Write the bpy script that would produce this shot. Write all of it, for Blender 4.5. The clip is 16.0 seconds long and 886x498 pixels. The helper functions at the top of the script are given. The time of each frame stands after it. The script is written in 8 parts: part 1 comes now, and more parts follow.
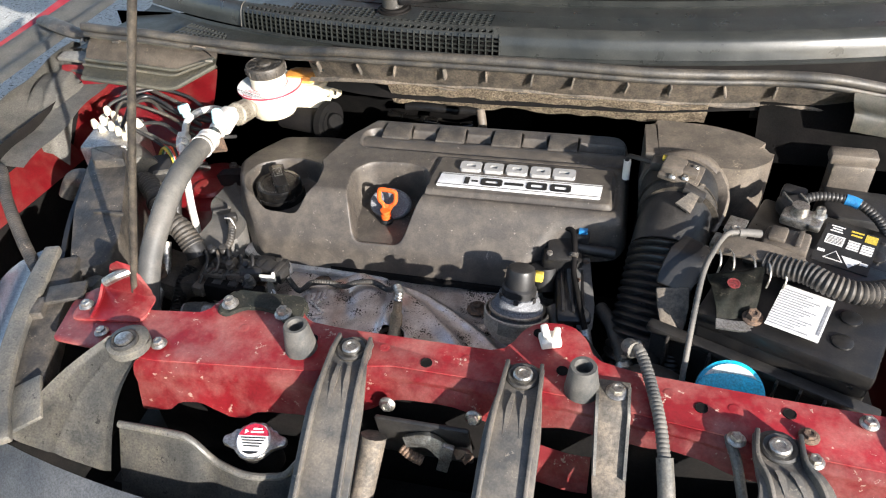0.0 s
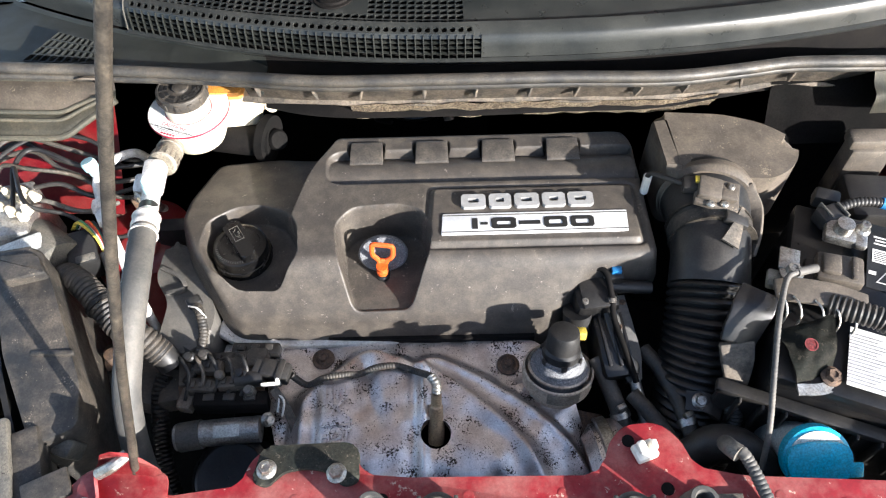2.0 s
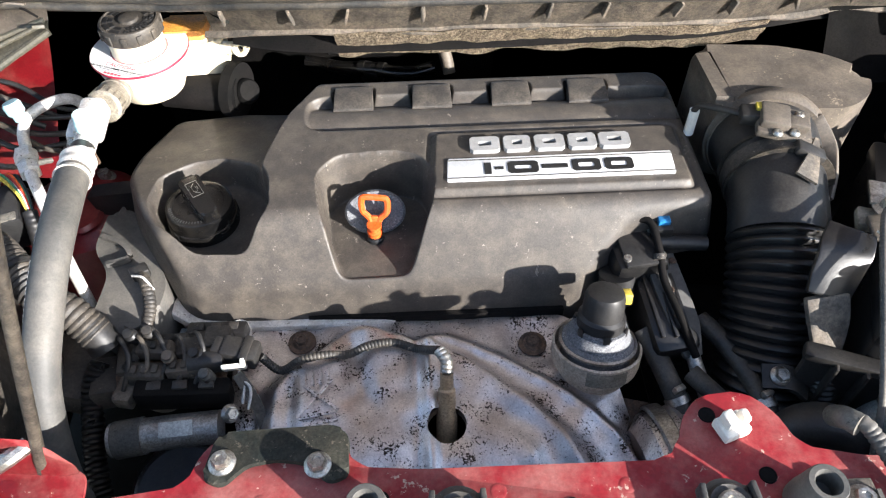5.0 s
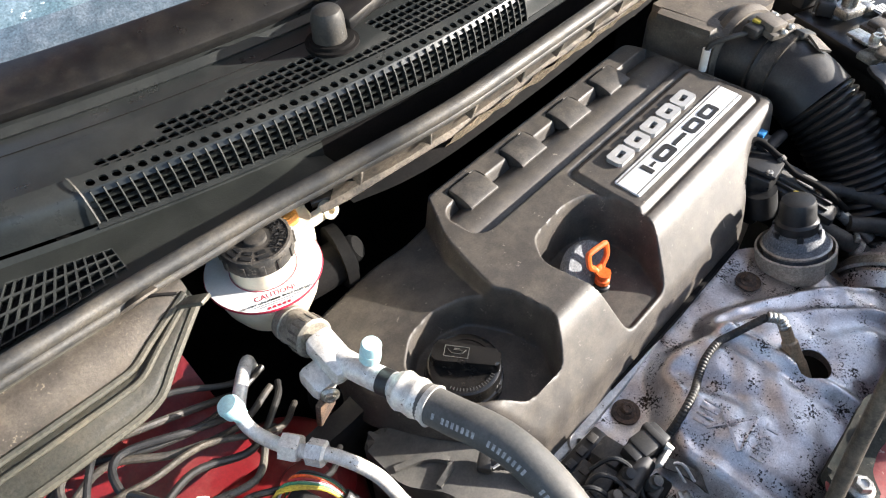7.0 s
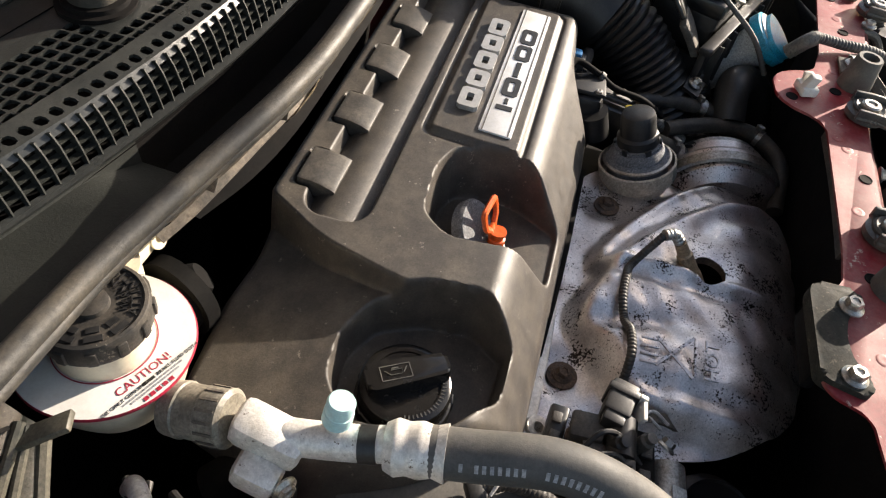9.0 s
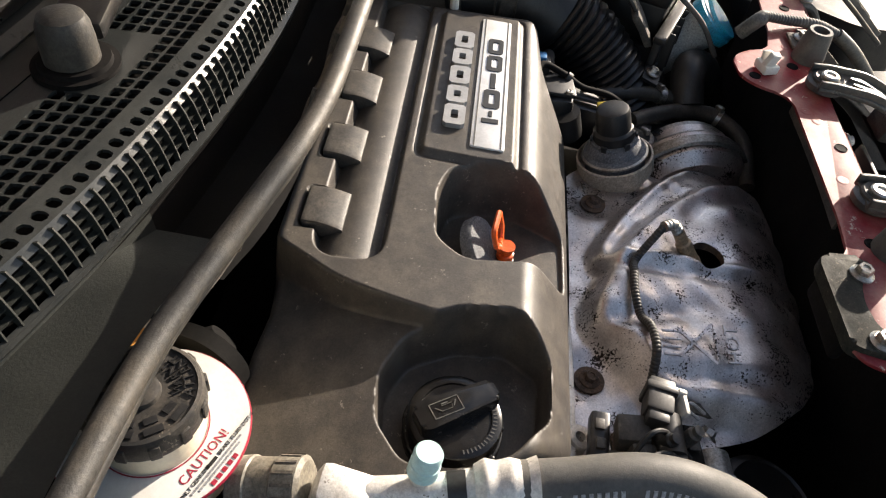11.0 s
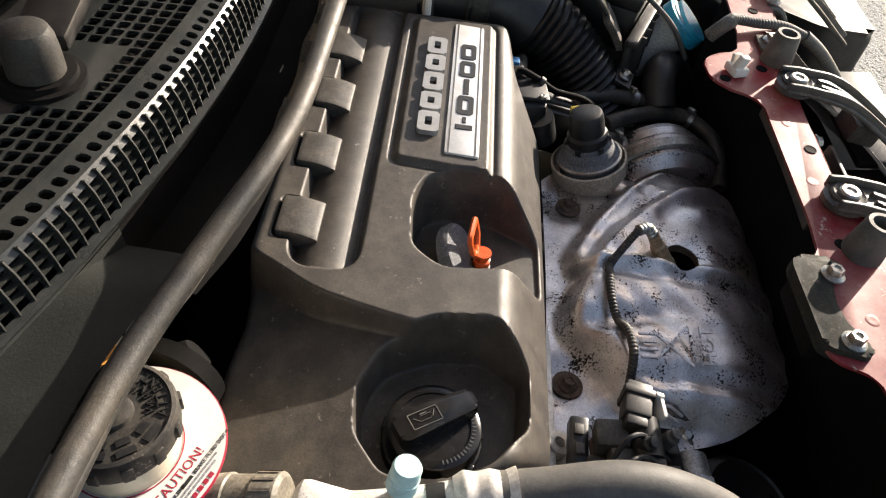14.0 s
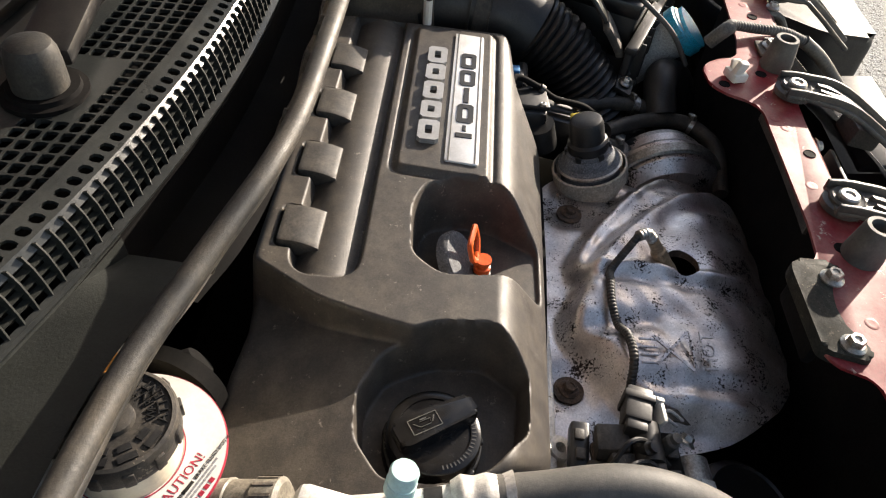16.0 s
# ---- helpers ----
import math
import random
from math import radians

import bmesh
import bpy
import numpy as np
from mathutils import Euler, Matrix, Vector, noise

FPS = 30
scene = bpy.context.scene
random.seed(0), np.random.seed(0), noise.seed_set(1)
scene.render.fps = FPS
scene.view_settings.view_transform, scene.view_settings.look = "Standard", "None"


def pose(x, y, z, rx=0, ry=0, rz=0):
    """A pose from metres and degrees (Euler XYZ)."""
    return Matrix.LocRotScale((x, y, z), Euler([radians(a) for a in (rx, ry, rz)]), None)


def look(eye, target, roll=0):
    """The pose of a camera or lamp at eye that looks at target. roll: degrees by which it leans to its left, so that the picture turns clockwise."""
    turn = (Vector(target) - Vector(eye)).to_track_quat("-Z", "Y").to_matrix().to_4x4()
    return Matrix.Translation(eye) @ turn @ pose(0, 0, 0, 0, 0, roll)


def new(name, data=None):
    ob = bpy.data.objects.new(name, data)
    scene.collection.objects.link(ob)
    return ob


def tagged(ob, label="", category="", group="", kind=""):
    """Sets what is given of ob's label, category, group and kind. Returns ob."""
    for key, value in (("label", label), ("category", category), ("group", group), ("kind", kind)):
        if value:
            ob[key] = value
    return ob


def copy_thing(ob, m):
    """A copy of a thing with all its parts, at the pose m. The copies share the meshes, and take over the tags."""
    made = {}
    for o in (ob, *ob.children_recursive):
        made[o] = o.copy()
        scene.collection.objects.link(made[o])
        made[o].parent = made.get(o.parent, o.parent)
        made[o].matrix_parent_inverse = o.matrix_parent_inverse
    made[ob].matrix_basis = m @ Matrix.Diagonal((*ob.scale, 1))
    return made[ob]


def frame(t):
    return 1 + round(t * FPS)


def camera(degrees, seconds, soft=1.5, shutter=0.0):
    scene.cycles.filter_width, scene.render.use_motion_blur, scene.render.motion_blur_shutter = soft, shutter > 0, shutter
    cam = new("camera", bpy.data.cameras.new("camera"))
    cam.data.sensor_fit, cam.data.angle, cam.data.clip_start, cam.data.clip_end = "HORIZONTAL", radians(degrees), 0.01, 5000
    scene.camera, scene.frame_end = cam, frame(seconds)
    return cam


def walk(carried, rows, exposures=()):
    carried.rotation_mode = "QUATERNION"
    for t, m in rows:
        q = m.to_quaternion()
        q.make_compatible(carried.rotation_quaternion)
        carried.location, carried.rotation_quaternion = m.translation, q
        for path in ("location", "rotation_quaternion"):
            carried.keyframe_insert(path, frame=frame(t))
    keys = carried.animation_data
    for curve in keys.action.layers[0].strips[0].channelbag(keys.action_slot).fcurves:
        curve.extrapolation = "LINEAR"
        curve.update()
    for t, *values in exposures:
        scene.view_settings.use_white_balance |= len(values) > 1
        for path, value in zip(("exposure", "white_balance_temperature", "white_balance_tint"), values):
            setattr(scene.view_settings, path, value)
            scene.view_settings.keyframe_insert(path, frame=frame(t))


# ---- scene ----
cam = camera(62.7, 16.0, soft=1.15)
PATH = [
    (0, (0.221, -0.772, 1.55), (-0.201, 0.703, 0.267), -4.2),
    (0.5, (0.116, -0.644, 1.55), (-0.219, 0.782, 0.188), -5.3),
    (1, (0.048, -0.551, 1.542), (-0.137, 0.798, 0.076), -1.9),
    (1.5, (-0.015, -0.504, 1.603), (-0.029, 0.684, -0.006), -3.2),
    (2, (-0.01, -0.487, 1.67), (-0.016, 0.675, 0.042), -1.7),
    (2.5, (-0.012, -0.477, 1.655), (-0.013, 0.672, 0.018), -0.4),
    (3, (-0.014, -0.484, 1.63), (-0.063, 0.714, 0.03), -2.5),
    (5.5, (-0.056, -0.462, 1.453), (0.07, 0.828, -0.07), 0.1),
    (6, (-0.262, -0.418, 1.459), (0.302, 0.764, -0.052), -0.4),
    (6.5, (-0.44, -0.288, 1.463), (0.381, 0.789, -0.009), -1.0),
    (7, (-0.548, -0.187, 1.487), (0.43, 0.745, 0.012), -2.3),
    (7.5, (-0.586, -0.109, 1.479), (0.66, 0.399, -0.001), 2.0),
    (8, (-0.569, -0.039, 1.458), (0.78, 0.329, 0.028), 7.4),
    (8.5, (-0.563, -0.017, 1.426), (0.787, 0.321, -0.01), 7.6),
    (9, (-0.543, 0.013, 1.387), (0.78, 0.183, -0.103), 10.6),
    (11.5, (-0.531, 0.098, 1.378), (0.845, 0.008, -0.072), 9.4),
    (12, (-0.508, 0.104, 1.364), (0.865, -0.073, -0.079), 11.1),
    (12.5, (-0.508, 0.102, 1.364), (0.874, -0.081, -0.07), 11.1),
    (13, (-0.518, 0.089, 1.379), (0.867, -0.043, -0.058), 9.6),
    (13.5, (-0.529, 0.083, 1.387), (0.858, -0.016, -0.051), 9.3),
    (14, (-0.53, 0.088, 1.384), (0.842, 0.003, -0.068), 9.7),
    (14.5, (-0.529, 0.086, 1.384), (0.833, 0.009, -0.079), 9.1),
    (15, (-0.529, 0.087, 1.387), (0.854, 0.015, -0.056), 8.9),
    (15.5, (-0.532, 0.083, 1.387), (0.854, 0.017, -0.054), 8.6),
    (16, (-0.534, 0.081, 1.388), (0.853, 0.022, -0.051), 8.4),
]
walk(cam, [(t, look(eye, target, roll)) for t, eye, target, roll in PATH], [(0.0, 1.56, 6450.0, 11.0), (2.0, 1.84, 6300.0, 11.0), (5.5, 1.84, 6300.0, 11.0), (7.0, 1.96, 6500.0, 11.0), (7.5, 1.60, 6800.0, 11.0), (8.0, 1.46, 7050.0, 11.0), (9.0, 1.29, 7350.0, 13.0), (16.0, 1.22, 7350.0, 13.0)])

# ---------------------------------------------------------------- light
SUN_AZ, SUN_EL = radians(-40.0), radians(21.5)   # azimuth from +x towards +y
to_sun = Vector((math.cos(SUN_EL) * math.cos(SUN_AZ), math.cos(SUN_EL) * math.sin(SUN_AZ), math.sin(SUN_EL)))
world = bpy.data.worlds.new("world")
scene.world = world
world.use_nodes = True
wn = world.node_tree.nodes
sky = wn.new("ShaderNodeTexSky")
sky.sky_type, sky.sun_disc, sky.sun_elevation, sky.sun_rotation = "NISHITA", False, SUN_EL, math.pi / 2 - SUN_AZ
wn["Background"].inputs["Strength"].default_value = 0.10
world.node_tree.links.new(sky.outputs[0], wn["Background"].inputs["Color"])
sun = new("sun", bpy.data.lights.new("sun", "SUN"))
sun.data.energy, sun.data.angle, sun.data.color = 5.0, radians(0.53), (1.0, 0.95, 0.88)
sun.matrix_world = look(to_sun * 20, (0, 0, 0.9))


# ---------------------------------------------------------------- materials
def mat(name, c1, c2=None, scale=25.0, rough=0.5, rough2=None, metal=0.0, bump=0.15, bscale=300.0, dust=None, dust_amt=0.5, dscale=14.0,
        specks=None, sscale=160.0, sthr=0.62, coat=0.0, spec=0.5, alpha=1.0, trans=0.0, bdist=0.001, rnd=0.0, grain=0.5, gscale=420.0):
    """A procedural surface: two tones in patches, dust or stains on top, specks, grain in the gloss and in the relief."""
    m = bpy.data.materials.new(name)
    m.use_nodes = True
    nt = m.node_tree
    nd, ln = nt.nodes, nt.links
    b = nd["Principled BSDF"]
    tc = nd.new("ShaderNodeTexCoord")

    def tex(s, detail=6.0, ro=0.6):
        n = nd.new("ShaderNodeTexNoise")
        n.inputs["Scale"].default_value, n.inputs["Detail"].default_value, n.inputs["Roughness"].default_value = s, detail, ro
        ln.new(tc.outputs["Object"], n.inputs["Vector"])
        return n.outputs["Fac"]

    def ramp(src, a, c):
        n = nd.new("ShaderNodeMapRange")
        n.inputs[1].default_value, n.inputs[2].default_value = a, c
        ln.new(src, n.inputs[0])
        return n.outputs[0]

    def mix(f, a, c):
        n = nd.new("ShaderNodeMix")
        n.data_type = "RGBA"
        for k, v in ((0, f), (6, a), (7, c)):
            if isinstance(v, (tuple, list)):
                n.inputs[k].default_value = (*v[:3], 1)
            elif isinstance(v, float):
                n.inputs[k].default_value = v
            else:
                ln.new(v, n.inputs[k])
        return n.outputs[2]

    c2 = c2 or tuple(v * 0.7 for v in c1)
    col = mix(ramp(tex(scale), 0.38, 0.64), c1, c2)
    fine = tex(bscale, 4.0, 0.7)
    if dust:
        f = nd.new("ShaderNodeMath")
        f.operation, f.use_clamp = "MULTIPLY", True
        ln.new(ramp(tex(dscale, 8.0, 0.68), 0.42, 0.72), f.inputs[0])
        f.inputs[1].default_value = dust_amt
        col = mix(f.outputs[0], col, dust)
    if specks:
        w = nd.new("ShaderNodeMath")
        w.operation = "MULTIPLY_ADD"
        ln.new(tex(dscale * 1.7, 4.0, 0.6), w.inputs[0])
        w.inputs[1].default_value = 0.75
        ln.new(tex(sscale, 6.0, 0.68), w.inputs[2])
        col = mix(ramp(w.outputs[0], sthr + 0.375, sthr + 0.40), col, specks)
    if grain:
        g = nd.new("ShaderNodeMapRange")
        g.inputs[1].default_value, g.inputs[2].default_value, g.inputs[3].default_value, g.inputs[4].default_value = 0.3, 0.7, 1.0 - grain, 1.0 + grain
        ln.new(tex(gscale, 5.0, 0.75), g.inputs[0])
        v = nd.new("ShaderNodeHueSaturation")
        ln.new(g.outputs[0], v.inputs["Value"])
        ln.new(col, v.inputs["Color"])
        col = v.outputs["Color"]
    if rnd:
        oi = nd.new("ShaderNodeObjectInfo")
        hs = nd.new("ShaderNodeHueSaturation")
        ln.new(oi.outputs["Random"], hs.inputs["Fac"])
        hs.inputs["Value"].default_value = 1.0 + rnd
        ln.new(col, hs.inputs["Color"])
        col = hs.outputs["Color"]
    ln.new(col, b.inputs["Base Color"])
    r2 = rough2 if rough2 is not None else min(1.0, rough + 0.18)
    rr = nd.new("ShaderNodeMapRange")
    rr.inputs[1].default_value, rr.inputs[2].default_value, rr.inputs[3].default_value, rr.inputs[4].default_value = 0.3, 0.7, rough, r2
    ln.new(tex(scale * 2.3), rr.inputs[0])
    ln.new(rr.outputs[0], b.inputs["Roughness"])
    b.inputs["Metallic"].default_value = metal
    b.inputs["Coat Weight"].default_value = coat
    b.inputs["Coat Roughness"].default_value = 0.12
    b.inputs["Specular IOR Level"].default_value = spec
    b.inputs["Alpha"].default_value = alpha
    b.inputs["Transmission Weight"].default_value = trans
    if bump:
        bp = nd.new("ShaderNodeBump")
        bp.inputs["Strength"].default_value, bp.inputs["Distance"].default_value = bump, bdist
        ln.new(fine, bp.inputs["Height"])
        ln.new(bp.outputs[0], b.inputs["Normal"])
    return m


DUST = (0.22, 0.185, 0.14)
M_COVER = mat("engine_cover_plastic", (0.047, 0.041, 0.036), (0.056, 0.049, 0.043), 30, 0.40, 0.56, dust=DUST, dust_amt=0.30, dscale=40, bump=0.5, bscale=1100, bdist=0.0005, specks=(0.19, 0.165, 0.14), sscale=260, sthr=0.70, grain=0.30, gscale=600)
M_PAD = mat("cover_pad_plastic", (0.036, 0.032, 0.029), (0.048, 0.043, 0.038), 60, 0.46, 0.6, dust=DUST, dust_amt=0.25, dscale=70, bump=0.25, bscale=1200, bdist=0.0005)
M_BLACK = mat("black_plastic", (0.009, 0.009, 0.010), (0.016, 0.016, 0.016), 30, 0.36, 0.58, dust=DUST, dust_amt=0.12, bump=0.2, bscale=700, bdist=0.0006)
# near-black for black parts and for deep shade, painted into hidden surfaces
M_DARK = mat("near_black_shade", (0.004, 0.004, 0.004), (0.007, 0.006, 0.006), 15, 0.75, 0.9, dust=(0.02, 0.017, 0.014), dust_amt=0.4, spec=0.12)
M_DUSTY = mat("dusty_black_plastic", (0.017, 0.0165, 0.016), (0.031, 0.028, 0.025), 34, 0.44, 0.68, dust=(0.22, 0.18, 0.135), dust_amt=0.32, dscale=30, bump=0.35, bscale=600, bdist=0.0008, specks=(0.24, 0.20, 0.15), sscale=460, sthr=0.70)
M_GREYP = mat("grey_weathered_plastic", (0.055, 0.055, 0.052), (0.092, 0.088, 0.079), 18, 0.40, 0.62, dust=(0.25, 0.215, 0.16), dust_amt=0.42, dscale=26, bump=0.3, bscale=520, bdist=0.0008, specks=(0.022, 0.020, 0.018), sscale=300, sthr=0.665)
M_RUBBER = mat("rubber", (0.016, 0.016, 0.016), (0.030, 0.029, 0.027), 35, 0.42, 0.66, dust=(0.20, 0.165, 0.12), dust_amt=0.32, dscale=25, bump=0.3, bscale=600)
M_HOSE = mat("grey_rubber_hose", (0.04, 0.041, 0.04), (0.075, 0.072, 0.068), 12, 0.55, 0.75, dust=(0.27, 0.24, 0.2), dust_amt=0.5, dscale=9, bump=0.3, bscale=800, bdist=0.0005, grain=0.22)
M_SHIELD = mat("aluminised_heat_shield", (0.79, 0.745, 0.725), (0.63, 0.58, 0.565), 22, 0.27, 0.42, metal=0.88, dust=(0.26, 0.18, 0.13), dust_amt=0.50, dscale=22, specks=(0.035, 0.026, 0.022), sscale=430, sthr=0.602, bump=0.45, bscale=420, bdist=0.0009, grain=0.26, gscale=600)
M_ALU = mat("cast_aluminium", (0.52, 0.51, 0.49), (0.36, 0.35, 0.33), 40, 0.38, 0.6, metal=0.9, dust=(0.2, 0.16, 0.11), dust_amt=0.45, dscale=30, bump=0.4, bscale=500)
M_BRASS = mat("heat_tinted_steel", (0.42, 0.30, 0.18), (0.30, 0.21, 0.13), 60, 0.36, 0.52, metal=0.25, dust=(0.25, 0.17, 0.1), dust_amt=0.4, dscale=90, bump=0.2)
M_ALUCLEAN = mat("bright_aluminium", (0.74, 0.72, 0.68), (0.60, 0.57, 0.53), 60, 0.36, 0.52, metal=0.3, dust=(0.32, 0.27, 0.21), dust_amt=0.55, dscale=70, specks=(0.12, 0.09, 0.06), sscale=500, sthr=0.68, bump=0.4, bscale=900, bdist=0.0005, grain=0.25)
M_ZINC = mat("zinc_plated_steel", (0.5, 0.49, 0.46), (0.36, 0.34, 0.3), 90, 0.32, 0.5, metal=0.95, dust=(0.18, 0.13, 0.09), dust_amt=0.4, dscale=120, bump=0.2)
M_RUST = mat("rusty_steel", (0.11, 0.075, 0.055), (0.06, 0.045, 0.038), 120, 0.6, 0.85, metal=0.4, dust=(0.28, 0.17, 0.1), dust_amt=0.6, dscale=90, bump=0.5, bscale=700)
M_STEEL = mat("brown_steel_rod", (0.045, 0.039, 0.032), (0.024, 0.021, 0.018), 70, 0.40, 0.62, metal=0.35, dust=(0.20, 0.165, 0.12), dust_amt=0.40, dscale=60, bump=0.5, bscale=500)
M_RED = mat("red_car_paint", (0.23, 0.009, 0.015), (0.17, 0.007, 0.011), 8, 0.44, 0.62, coat=0.08, spec=0.4, dust=(0.36, 0.19, 0.16), dust_amt=0.62, dscale=20, specks=(0.42, 0.30, 0.24), sscale=120, sthr=0.675, bump=0.12, bscale=300, grain=0.2, gscale=300)
M_REDCLEAN = mat("red_inner_paint", (0.22, 0.008, 0.012), (0.16, 0.006, 0.009), 7, 0.3, 0.45, coat=0.3, dust=(0.28, 0.13, 0.1), dust_amt=0.4, dscale=22, bump=0.08, grain=0.2)
M_COWL = mat("cowl_plastic", (0.017, 0.0195, 0.0195), (0.025, 0.027, 0.026), 14, 0.25, 0.40, dust=(0.12, 0.12, 0.105), dust_amt=0.16, dscale=20, bump=0.25, bscale=900, bdist=0.0005, grain=0.3, gscale=500)
M_COWLD = mat("dusty_cowl_plastic", (0.032, 0.034, 0.028), (0.050, 0.048, 0.038), 14, 0.38, 0.58, dust=(0.17, 0.14, 0.095), dust_amt=0.5, dscale=13, bump=0.3, bscale=400)
# darker copy of the cowl plastic: gutter, and grille front with shade painted in
M_COWLG = mat("shaded_cowl_plastic", (0.010, 0.012, 0.010), (0.016, 0.018, 0.015), 14, 0.5, 0.7, dust=(0.06, 0.062, 0.05), dust_amt=0.15, dscale=20, bump=0.3, bscale=500, grain=0.25)
M_SPECK = mat("speckled_grey_rubber", (0.15, 0.155, 0.165), (0.11, 0.113, 0.12), 120, 0.7, 0.9, specks=(0.22, 0.225, 0.235), sscale=500, sthr=0.58, bump=0.8, bscale=600, grain=0.6, gscale=600)
M_GREYW = mat("sunbleached_grey_plastic", (0.115, 0.112, 0.10), (0.165, 0.158, 0.14), 16, 0.5, 0.7, dust=(0.28, 0.25, 0.21), dust_amt=0.5, dscale=22, bump=0.3, bscale=500)
# grey raised so that the unseen liner throws fill light into the bay
M_LINER = mat("bonnet_fill_liner", (0.27, 0.245, 0.25), (0.33, 0.30, 0.305), 12, 0.85, 0.95, dust=(0.34, 0.30, 0.27), dust_amt=0.3, dscale=10, bump=0.5, bscale=120)
M_DISH = mat("tan_dusty_metal", (0.50, 0.42, 0.33), (0.38, 0.32, 0.25), 40, 0.5, 0.7, dust=(0.12, 0.09, 0.065), dust_amt=0.45, dscale=60, bump=0.4, bscale=500)
M_TAN = mat("dirt_covered_flange", (0.075, 0.066, 0.055), (0.12, 0.10, 0.08), 40, 0.6, 0.85, dust=(0.24, 0.195, 0.145), dust_amt=0.6, dscale=40, bump=0.6, bscale=350, grain=0.5, gscale=300)
M_FOAM = mat("brown_foam", (0.30, 0.24, 0.165), (0.15, 0.115, 0.08), 120, 0.9, 1.0, dust=(0.46, 0.37, 0.26), dust_amt=0.6, dscale=160, bump=1.0, bscale=300, bdist=0.004, grain=0.8, gscale=320)
M_BROWN = mat("brown_dusty_plastic", (0.062, 0.052, 0.042), (0.098, 0.082, 0.066), 26, 0.46, 0.68, dust=(0.26, 0.21, 0.155), dust_amt=0.42, dscale=24, bump=0.35, bscale=520, bdist=0.0008, specks=(0.22, 0.18, 0.13), sscale=420, sthr=0.70, grain=0.3)
M_STAY = mat("dark_stay_plastic", (0.038, 0.038, 0.037), (0.066, 0.063, 0.058), 20, 0.30, 0.50, dust=(0.24, 0.20, 0.155), dust_amt=0.45, dscale=24, bump=0.3, bscale=520, bdist=0.0008, specks=(0.20, 0.175, 0.14), sscale=380, sthr=0.69, grain=0.3)
M_WHITEP = mat("white_plastic", (0.78, 0.76, 0.70), (0.70, 0.66, 0.58), 20, 0.35, 0.5, dust=(0.45, 0.36, 0.26), dust_amt=0.35, dscale=25, bump=0.1, grain=0.08)
M_CREAM = mat("cream_reservoir", (0.72, 0.66, 0.52), (0.62, 0.55, 0.4), 18, 0.35, 0.5, dust=(0.4, 0.3, 0.2), dust_amt=0.4, dscale=30, bump=0.1, grain=0.08)
M_AMBER = mat("amber_plastic", (0.62, 0.26, 0.04), (0.45, 0.2, 0.04), 40, 0.4, 0.6, dust=DUST, dust_amt=0.4)
M_LABEL = mat("white_label", (0.70, 0.69, 0.67), (0.64, 0.63, 0.60), 30, 0.35, 0.5, dust=(0.5, 0.43, 0.35), dust_amt=0.22, dscale=60, bump=0.05, grain=0.06)
M_PLATE = mat("silver_badge", (0.80, 0.80, 0.80), (0.74, 0.74, 0.73), 60, 0.3, 0.42, metal=0.25, dust=(0.55, 0.51, 0.45), dust_amt=0.2, dscale=60, bump=0.05, grain=0.08)
M_MARK = mat("grey_raised_mark", (0.42, 0.42, 0.42), (0.34, 0.34, 0.335), 60, 0.34, 0.46, metal=0.3, dust=(0.3, 0.27, 0.22), dust_amt=0.3, dscale=80, bump=0.1, grain=0.12)
M_INK = mat("black_ink", (0.012, 0.012, 0.012), (0.02, 0.02, 0.02), 50, 0.4, 0.5, bump=0.0)
M_REDINK = mat("red_ink", (0.36, 0.012, 0.04), (0.30, 0.015, 0.035), 50, 0.45, 0.55, bump=0.0)
M_REDD = mat("faded_red_print", (0.22, 0.03, 0.03), (0.12, 0.03, 0.03), 200, 0.5, 0.6, bump=0.0)
M_GREYINK = mat("pale_print", (0.28, 0.29, 0.3), (0.2, 0.2, 0.21), 200, 0.6, 0.7, bump=0.0)
M_ORANGE = mat("orange_plastic", (0.75, 0.11, 0.012), (0.62, 0.08, 0.01), 60, 0.32, 0.45, dust=(0.4, 0.2, 0.1), dust_amt=0.25, dscale=90, bump=0.1)
M_BLUE = mat("blue_cap_plastic", (0.0, 0.42, 0.62), (0.0, 0.36, 0.55), 30, 0.28, 0.4, dust=(0.3, 0.4, 0.42), dust_amt=0.2, dscale=40, bump=0.05)
M_CYAN = mat("pale_cyan_cap", (0.42, 0.66, 0.66), (0.34, 0.56, 0.57), 60, 0.4, 0.55, dust=(0.6, 0.6, 0.55), dust_amt=0.3, dscale=90, bump=0.1, grain=0.15)
M_TANK = mat("translucent_tank", (0.5, 0.52, 0.5), (0.42, 0.44, 0.42), 15, 0.35, 0.5, dust=(0.35, 0.32, 0.26), dust_amt=0.4, dscale=18, bump=0.1)
M_TAPE = mat("blue_tape", (0.02, 0.2, 0.45), (0.02, 0.14, 0.32), 60, 0.35, 0.5, bump=0.1)
M_OLIVE = mat("olive_grey_metal", (0.021, 0.024, 0.020), (0.014, 0.015, 0.013), 40, 0.62, 0.8, spec=0.18, dust=(0.10, 0.085, 0.06), dust_amt=0.3, dscale=50, specks=(0.10, 0.085, 0.065), sscale=260, sthr=0.66, bump=0.3, bscale=500)
M_STAIN = mat("stained_cream_plastic", (0.24, 0.22, 0.18), (0.13, 0.115, 0.09), 70, 0.45, 0.6, dust=(0.1, 0.08, 0.05), dust_amt=0.5, dscale=80, bump=0.2)
M_YEL = mat("yellow_plastic", (0.55, 0.42, 0.05), (0.45, 0.33, 0.05), 60, 0.45, 0.6, bump=0.1)
M_GREEN = mat("green_wire", (0.05, 0.2, 0.1), (0.04, 0.15, 0.08), 60, 0.45, 0.6, bump=0.05)
